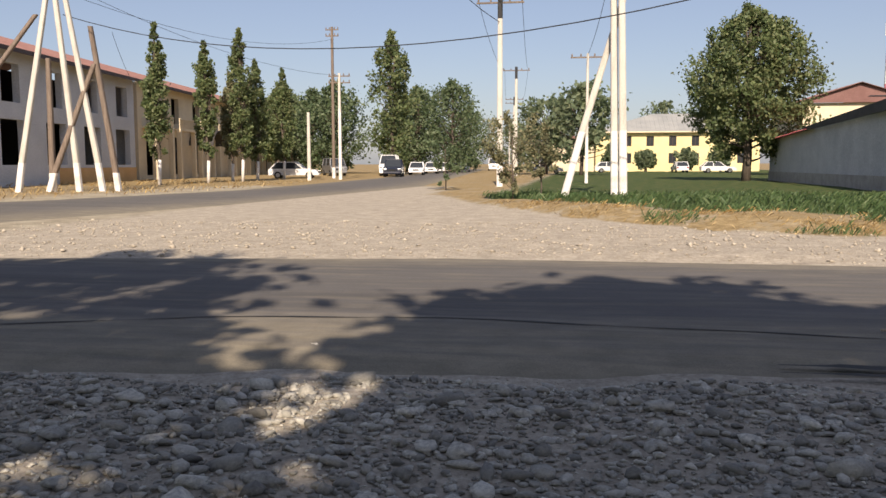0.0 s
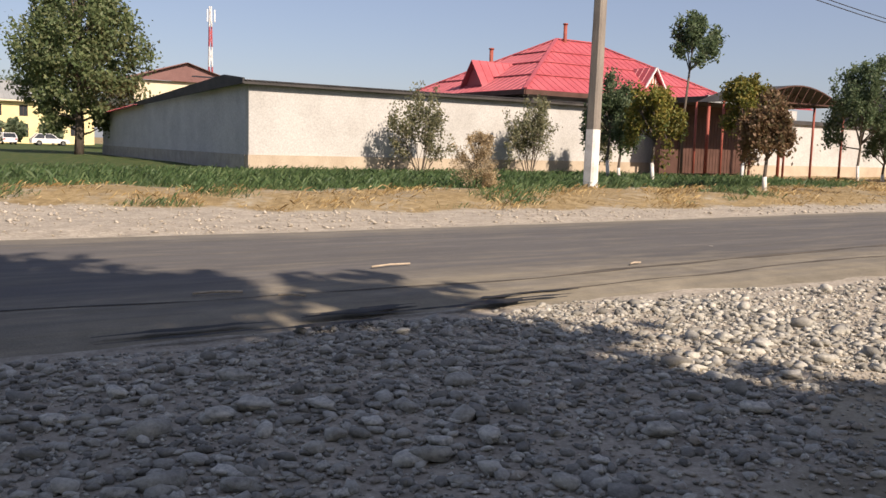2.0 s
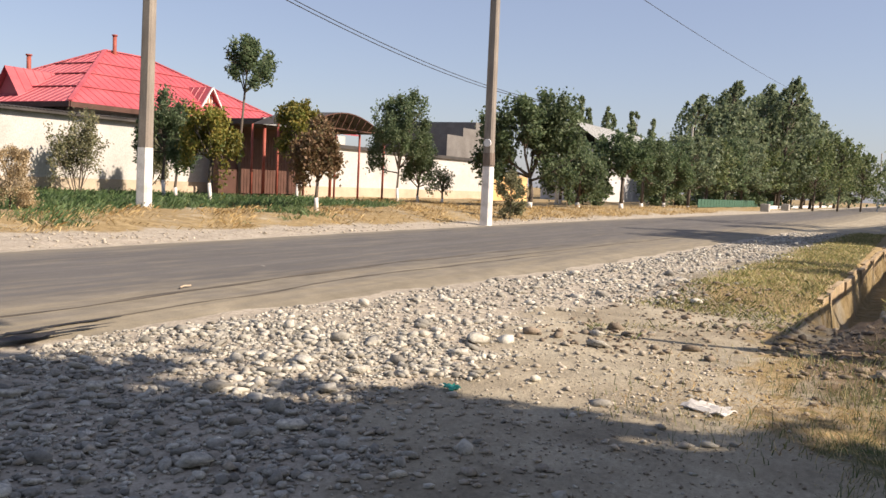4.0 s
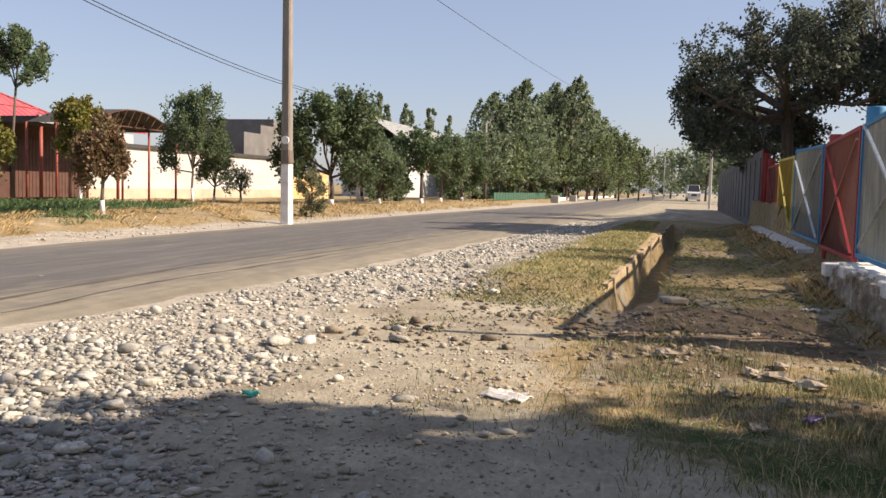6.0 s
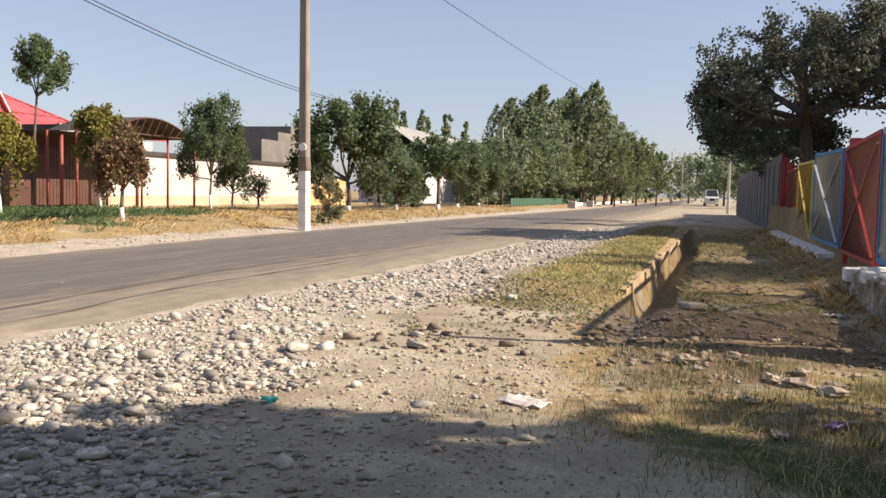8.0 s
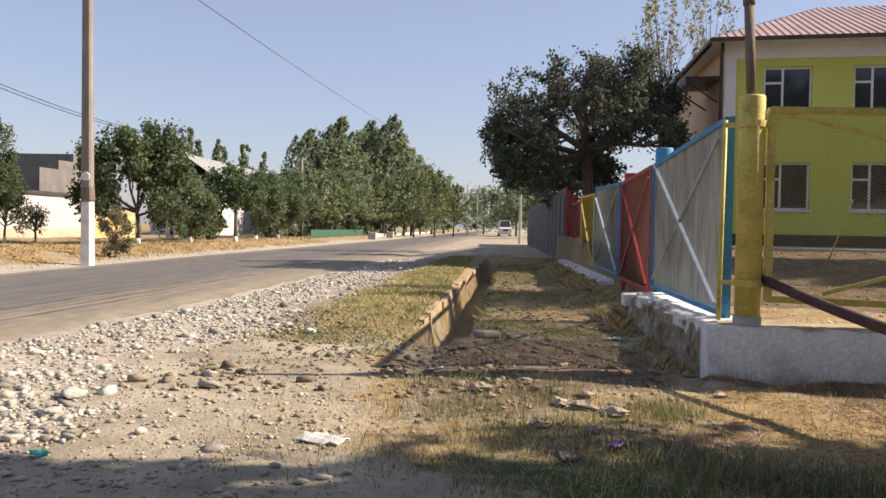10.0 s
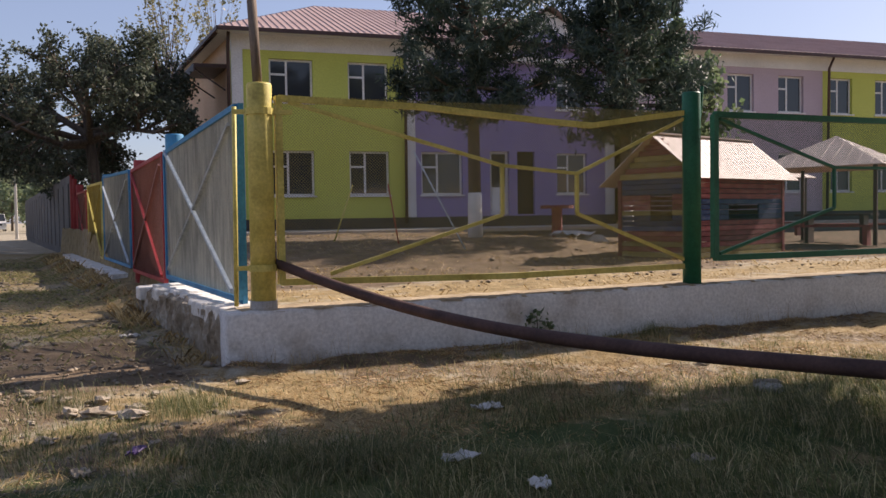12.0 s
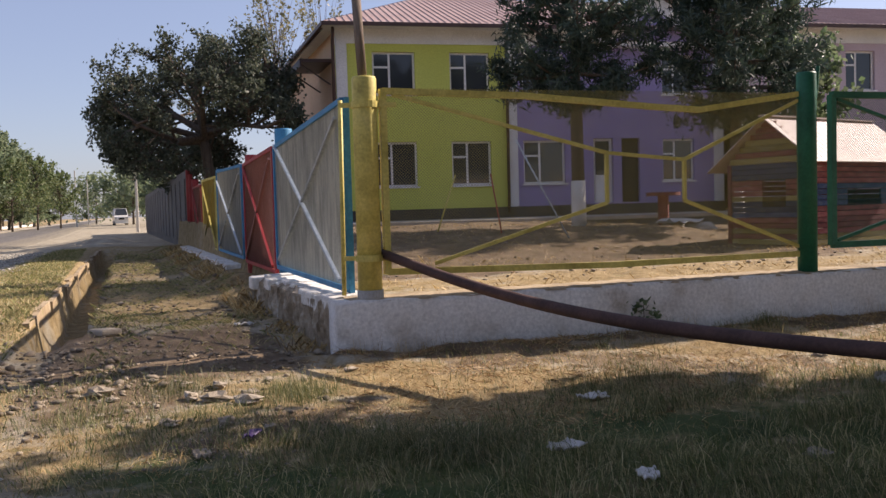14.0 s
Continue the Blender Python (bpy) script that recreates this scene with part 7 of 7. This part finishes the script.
    o.matrix_basis = pose(x, y, z + size * 0.14, 6 * math.sin(turn), 5 * math.cos(turn), turn * 57) @ Matrix.Scale(size, 4)


p8 = sample(420, -3.2, 5.2, 1.3, 4.6, near_gravel)[:250]
for i, (x, y) in enumerate(p8):
    lone_stone(x, y, 0.08 + 0.11 * rng.random() ** 3, rng.random() * 6.28, i)
for i, (x, y, s) in enumerate(((6.25, 3.05, 0.24), (9.44, 8.0, 0.13), (6.0, 7.6, 0.08), (7.9, 6.9, 0.12), (-2.23, 5.93, 0.13), (4.7, -5.1, 0.2), (6.8, 2.2, 0.18), (5.7, 2.9, 0.16), (7.4, 2.4, 0.15))):
    lone_stone(x, y, s, i * 1.3, i)
dusty = []
for me in stone_meshes:
    dm = me.copy()
    dm.materials[0] = M["clod_pale"]
    dm.polygons.foreach_set("use_smooth", [False] * len(dm.polygons))
    dm.vertices.foreach_set("co", (np.array([v.co[:] for v in dm.vertices]) * (1 + 0.16 * rng.normal(size=(len(dm.vertices), 1)))).astype(np.float32).ravel())
    dusty.append(dm)
for i, (x, y, z) in enumerate(((6.66, -0.55, 0.17), (6.56, -0.72, 0.19), (6.36, -0.92, 0.2), (5.75, -0.68, 0.16), (7.0, 0.08, 0.2), (6.95, -0.78, 0.16), (6.6, -0.95, 0.15), (5.9, -0.35, 0.12), (5.5, -0.9, 0.1), (4.82, -5.2, 0.22), (3.63, -3.35, 0.14), (7.3, -1.9, 0.12), (6.1, -5.8, 0.12))):
    lone_stone(x, y, z, i * 1.9, i, dusty)
for i in range(26):
    lone_stone(6.1 + 1.3 * rng.random(), -1.2 + 1.4 * rng.random(), 0.035 + 0.075 * rng.random() ** 2, rng.random() * 6, i, dusty)

# ---- grass ----
def blades(name, label, pts, length, width, mat, bend=0.5, curved=False):
    """Curved, tapering blades; neighbours lean the same way, lengths vary widely."""
    n = len(pts)
    z = height(pts[:, 0], pts[:, 1]) - 0.01
    a = rng.random(n) * 2 * math.pi
    L = length * np.clip(rng.lognormal(-0.1, 0.45, n), 0.35, 2.6)
    w = width * (0.6 + 0.8 * rng.random(n)) / 2
    u = np.stack([np.cos(a), np.sin(a), np.zeros(n)], 1) * w[:, None]
    b = 2.6 * wob(pts[:, 0], pts[:, 1], 0.16, 0.3) + rng.normal(0, 0.9, n)
    out = (bend * (0.25 + 0.75 * rng.random(n)) * L)[:, None]
    t = np.stack([np.cos(b), np.sin(b), np.zeros(n)], 1)
    side = np.stack([-np.sin(b), np.cos(b), np.zeros(n)], 1) * (0.25 * rng.normal(size=n) * L)[:, None]
    rise = np.array([0, 0, 1]) * (L * np.sqrt(np.clip(1 - 0.28 * bend ** 2, 0.15, 1)))[:, None]
    base = np.stack([pts[:, 0], pts[:, 1], z], 1)
    mid = base + t * out * 0.28 + rise * 0.62 + side * 0.3
    tip = base + t * out + rise * (0.98 - 0.25 * rng.random(n) * min(1.0, bend))[:, None] + side
    if not curved:
        V = np.stack([base - u, base + u, (mid + tip) / 2 + u * 0.7, tip], 1).reshape(-1, 3)
        return tagged(fast_mesh(name, V, np.arange(4 * n).reshape(n, 4), mat), label, "grass", kind="stuff")
    V = np.stack([base - u, base + u, mid + u * 0.7, mid - u * 0.7, tip + u * 0.15, tip - u * 0.15], 1).reshape(-1, 3)
    k = np.arange(n)[:, None] * 6
    Q = np.concatenate([k + np.array([[0, 1, 2, 3]]), k + np.array([[3, 2, 4, 5]])])
    ob = fast_mesh(name, V, Q, mat)
    return tagged(ob, label, "grass", kind="stuff")


lush = lambda x, y: np.clip(0.35 + 0.65 * wob(x, y, 0.55, 1.5), 0.02, 1)
# trodden bare track through the grass
bare = lambda x, y: np.exp(-((x - 4.55 + 0.1 * (y + 3.2)) / 0.32) ** 2) * smoothstep(-5.6, -4.4, y) * (1 - smoothstep(-2.9, -2.4, y))
q = sample(125000, 2.6, 7.75, -7.5, 1.7, lambda x, y: lush(x, y) * smoothstep(3.2, 4.8, x + 0.9 * (y < -1) - 0.9 * (y > 0.2) + 0.4 * wob(x, y, 0.4)) * (1 - 0.85 * smoothstep(0.5, 1.2, y)) * (1 - 0.5 * (x > 6.3) * (y > -2.6)) * (1 - 0.75 * smoothstep(5.0, 6.2, x + 0.5 * wob(x, y, 0.4, 2.2)) * (y < -1.0)) * (1 - bare(x, y)))
blades("grass", "short mixed green and dry grass in the shade", q, 0.068, 0.0052, "grass", 1.0, True)
q = sample(120000, 3.2, 7.85, -9.5, 1.6, lambda x, y: np.clip(0.6 - 0.55 * wob(x, y, 0.55, 1.5), 0.12, 1) * smoothstep(4.2, 5.6, x) * (1 - 0.6 * smoothstep(0.2, 1.4, y)) * (1 - 0.8 * (x > 6.0) * (y > -1.9)))
blades("straw", "dry yellow grass before the plinth", q, 0.055, 0.0062, "straw", 1.7, True)
q = sample(90000, 4.4, 7.85, -9.5, -1.6, lambda x, y: np.clip(0.45 - 0.8 * wob(x, y, 0.3, 2.5), 0.08, 1) * (1 - bare(x, y)))
blades("straw", "fallen straw and brown leaf litter", q, 0.036, 0.011, "litter", 2.4)
q = sample(3400, 6.9, 7.95, -12, -2.0, lambda x, y: smoothstep(-0.55, -0.2, x - fence_x(y) + 0.2) * np.clip(0.3 + wob(0 * x, y, 0.5, 1.2), 0, 1))
blades("straw", "thin dry weed stalks along the plinth", q, 0.15, 0.0022, "straw", 0.6, True)
q = sample(60000, 2.6, 5.2, -6.6, 0.2, lambda x, y: np.clip(wob(x, y, 0.35, 5.1) - 0.05, 0, 1) * smoothstep(-0.2, 0.7, x - np.interp(y, [-3.0, -1.6, -0.6, 0.4], [2.2, 2.9, 4.1, 5.0])) * (1 - bare(x, y)))
blades("grass", "rank long grass and dry stalks in the shade", q, 0.14, 0.004, "grass", 0.9, True)
q = sample(26000, 7.4, 12.5, -0.2, 2.6, lambda x, y: np.clip(0.15 + 0.9 * wob(x, y, 0.5, 3.1), 0.0, 1) * (np.abs(y - ditch_mid(x)) > 0.35))
blades("grass", "sparse short grass on stony earth before the ditch", q, 0.045, 0.004, "grass", 1.0)
p = sample(2600, 6.6, 12.0, -0.4, 3.0, lambda x, y: (0.6 + 0.4 * wob(x, y, 0.5)) * ((np.abs(y - ditch_mid(x)) > 0.45) | (x < 10.3)))
scatter_stones("loose_stones", "broken brown stones and clods before the ditch", p, np.clip(rng.lognormal(-3.35, 0.55, len(p)), 0.015, 0.14), 6, 2, "clod")
q = sample(70000, 9.6, 36, 0.85, 2.9, lambda x, y: smoothstep(0.32, 0.42, y - ditch_mid(x)) * (1 - smoothstep(1.5, 2.3, y - ditch_mid(x) + 0.3 * wob(x, y, 0.5))) * (0.5 + 0.5 * lush(x, y)))
blades("grass", "sunlit short grass on the ditch bank", q, 0.05, 0.010, "turf", 1.0)
q = sample(80000, 8.6, 34, -1.95, 0.2, lambda x, y: np.clip(0.35 + 0.8 * wob(x, y, 0.9, 4.5), 0.02, 1) * (0.3 + 0.7 * smoothstep(10, 12, x)))
blades("straw", "thin dry grass in the strip by the fence", q, 0.05, 0.007, "turf", 1.4)
q = sample(9000, 8.3, 30, -2.0, -1.55, lambda x, y: np.clip(0.3 + 0.9 * wob(x, 0 * y, 0.7, 2.2), 0, 1))
blades("straw", "dry weeds at the foot of the side plinth", q, 0.10, 0.007, "straw", 1.0)
q = sample(170000, -8, 45, 13, 27, lambda x, y: np.clip(cover(x, y)[2], 0, 1) * np.clip(0.25 + 1.1 * wob(x, y, 0.7, 2.0), 0.03, 1))
blades("straw", "dry yellow tufts on the far verge", q, 0.10, 0.011, "straw", 1.3)
q = sample(130000, -6, 38, 16, 36, lambda x, y: np.clip(cover(x, y)[1], 0, 1))
blades("alfalfa", "dense dark green low crop before the wall", q, 0.14, 0.027, "alfalfa", 0.9)
q = sample(60000, 1, 24, 14.6, 21, lambda x, y: np.clip(1.6 * wob(x, y, 1.1, 0.7) - 0.35, 0, 1) * (y > verge_line(x) + 0.4))
blades("alfalfa", "green weeds among the dry verge grass", q, 0.12, 0.014, "alfalfa", 0.9)
q = sample(26000, -60, -19, 26, 62, lambda x, y: np.clip(0.3 + 0.6 * wob(x, y, 1.5, 2.0), 0.05, 1) * (x < np.interp(y, *RB_L) - 0.8))
blades("straw", "dry grass on the far corner", q, 0.16, 0.03, "straw", 1.0)
q = sample(9000, 27, 70, 12.9, 17, lambda x, y: np.clip(0.3 + 0.6 * wob(x, y, 1.5, 2.0), 0.05, 1))
blades("straw", "dry grass along the road edge", q, 0.14, 0.02, "straw", 1.0)
q = sample(110000, 2.0, 5.6, -7.5, 0.5, lambda x, y: np.clip(0.5 + 0.6 * wob(x, y, 0.45, 3.3), 0.05, 1) * smoothstep(-0.3, 0.9, x + 0.5 * wob(x, y, 0.6, 1.0) - np.interp(y, [-3.0, -1.6, -0.6, 0.4], [2.1, 2.6, 3.9, 5.0])) * (1 - smoothstep(4.7, 5.6, x)) * (1 - bare(x, y)))
blades("grass", "long matted grass in deep shade", q, 0.09, 0.005, "grass", 1.2, True)
for x, y, n in ((6.5, -1.3, 1500), (6.95, -0.5, 500), (6.3, 0.15, 500), (7.3, -4.4, 160), (7.4, -6.4, 500), (5.6, -3.3, 700), (5.9, -3.9, 500), (11, 0.95, 200)):
    r = rng.normal(0, 0.17, (n, 2)) + np.array([x, y])
    blades("grass_tuft", "bright green grass tuft", r, 0.10, 0.0034, "grass", 0.8, True)

q = sample(70000, 8.4, 28, -16, -2.7, lambda x, y: np.clip(0.35 + 0.9 * wob(x, y, 0.9, 1.2), 0.03, 1) * (x > fence_x(y) + 0.2) * (0.5 + 0.5 * (1 - smoothstep(0.6, 2.2, x - fence_x(y)))))
blades("straw", "trampled dry grass in the yard behind the fence", q, 0.05, 0.008, "straw", 1.3)

# ---- litter ----
def scrap(name, label, x, y, size, mat, cat="litter", up=0.03):
    n = 6
    V = [(size * (i / n - 0.5) * 1.3, size * (j / n - 0.5) * 0.8, up + 0.4 * size * (rng.random() - 0.3) * (0.6 if size < 0.2 else 0.35)) for i in range(n + 1) for j in range(n + 1)]
    F = [(i * (n + 1) + j, (i + 1) * (n + 1) + j, (i + 1) * (n + 1) + j + 1, i * (n + 1) + j + 1) for i in range(n) for j in range(n) if (i, j) not in ((0, 0), (n - 1, 0), (n - 1, n - 1))]
    ob = part(name, (V, F), mat)
    ob.matrix_world = pose(x, y, float(height(x, y)), 0, 0, rng.random() * 180)
    sol = ob.modifiers.new("solid", "SOLIDIFY")
    sol.thickness = 0.008
    return tagged(ob, label, cat, group="litter")


scrap("paper", "crumpled pale paper sheet on the grass", 5.3, 1.0, 0.24, "paper", up=0.015)
scrap("plastic_scrap", "small teal plastic scrap on the stones", 4.7, 2.45, 0.10, "plastic_teal")
scrap("plastic_bag", "crumpled violet plastic bag in the grass", 5.25, -0.76, 0.10, "plastic_violet", up=0.05)
scrap("paper", "torn white wrapper in the shaded grass", 4.19, -2.22, 0.15, "paper", up=0.08)
scrap("plastic_bag", "grey-white plastic scrap in shaded grass", 5.07, -0.47, 0.11, "clod_pale", up=0.02)
scrap("paper", "crumpled white wrapper by the fence shadow", 10.4, -1.45, 0.16, "paper", up=0.03)
scrap("paper", "torn white wrapper in the shaded grass", 3.65, -2.35, 0.12, "paper", up=0.06)
scrap("paper", "flat pale scrap on dry grass", 5.4, -3.1, 0.16, "paper")
slab = part("stone_slab", bevelled(-0.2, 0.2, -0.12, 0.12, -0.03, 0.05, 0.025), "clod_pale")
slab.matrix_world = pose(10.6, 0.05, 0.02, 2, 4, 20)
tagged(slab, "pale flat stone slab by the ditch", "slab")
for x, y, rz, L in ((4.23, 7.8, 8, 0.5), (2.1, 6.9, -10, 0.4), (2.6, 6.55, -30, 0.22), (6.9, 6.95, 12, 0.2)):
    s = part("stick", Geo().tube([(-L / 2, 0, 0.035), (0, 0.02, 0.04), (L / 2, 0, 0.035)], 0.011, 7), "base_tan", None, "", True)
    s.matrix_world = pose(x, y, 0.0, 0, 0, rz)
    tagged(s, "pale dry stick on the asphalt", "stick", group="sticks")
tw = thing("weed", "dark leafy weed before the plinth", "weed", pose(7.62, -5.05, 0.02))
V, Q = leaves(np.array([[0, 0, 0.12], [0.05, 0.1, 0.2], [-0.02, -0.12, 0.18], [0.0, 0.02, 0.28]]), np.array([0.11, 0.10, 0.10, 0.08]), 60, 0.045)
fast_mesh("leaf_mass", V, Q, "leaf_dark", tw)
part("stem", Geo().tube([(0, 0, 0), (0, 0.02, 0.26)], 0.005, 5), "bark", tw)

# tyre-worn streaks along the dusty road edge
def streak(x0, x1, line, half, mat, label, lift, seed):
    n = 70
    V = []
    for i in range(n + 1):
        x = x0 + (x1 - x0) * i / n
        w = half * math.sin(math.pi * i / n) ** 0.5 * (0.55 + 0.45 * math.sin(i * 0.7 + seed) * math.sin(i * 0.23 + 2 * seed))
        y = float(np.interp(x, *line)) + 0.02 * math.sin(i * 0.5 + seed)
        V += [(x, y - max(0.006, w), lift), (x, y + max(0.006, w * 0.8), lift)]
    ob = part("tyre_streak", (V, [(2 * i, 2 * i + 2, 2 * i + 3, 2 * i + 1) for i in range(n)]), mat)
    tagged(ob, label, "streak", kind="structure")


TRACK = ([-8, -5, -3.5, -1.55, 2, 5.25, 6.8, 8.6, 11.5, 15.9, 24, 40], [5.3, 6.26, 6.85, 7.1, 6.7, 6.61, 6.8, 6.92, 7.12, 7.01, 6.7, 6.2])
LOWER = ([-8, 2, 4.75, 6.1, 6.95, 9.45, 14, 24, 40], [5.6, 5.9, 5.99, 6.09, 6.1, 6.38, 6.18, 5.6, 5.0])
streak(-7, 3.5, TRACK, 0.035, "tarmac_patch", "dark crack line along the asphalt", 0.0166, 0.4)
streak(3.0, 19, TRACK, 0.10, "track_dark", "dark tyre streak along the asphalt", 0.0162, 1.0)
streak(4.5, 16, LOWER, 0.05, "track_dark", "thin dark tyre streak in the dust", 0.0164, 2.1)
streak(12, 38, (TRACK[0], [v - 0.55 for v in TRACK[1]]), 0.07, "track_dark", "long dark tyre streak in the dust", 0.0163, 3.3)

# dark oil stain where the asphalt ends
V, F = [], []
for i in range(16):
    cx, cy, hx, hy = 1.5 + 3.6 * rng.random(), 5.5 + 0.42 * rng.random(), 0.18 + 0.45 * rng.random(), 0.02 + 0.035 * rng.random()
    b = len(V)
    V += [(cx + hx * math.cos(t) * (1 + 0.25 * math.sin(3 * t + i)), cy + 0.05 * (cx - 3.3) + hy * math.sin(t) * (1 + 0.4 * math.sin(5 * t + i)), 0.0165 + 0.0004 * i) for t in np.linspace(0, 2 * math.pi, 18, endpoint=False)]
    F.append(tuple(range(b, b + 18)))
st = part("oil_stain", (V, F), "tarmac_patch")
tagged(st, "dark oily stain on the asphalt edge", "stain", kind="structure")
tarp = scrap("tarp", "crumpled pale tarpaulin by the pine in the yard", 19.4, -14.2, 1.1, "paper", "tarpaulin", up=0.25)
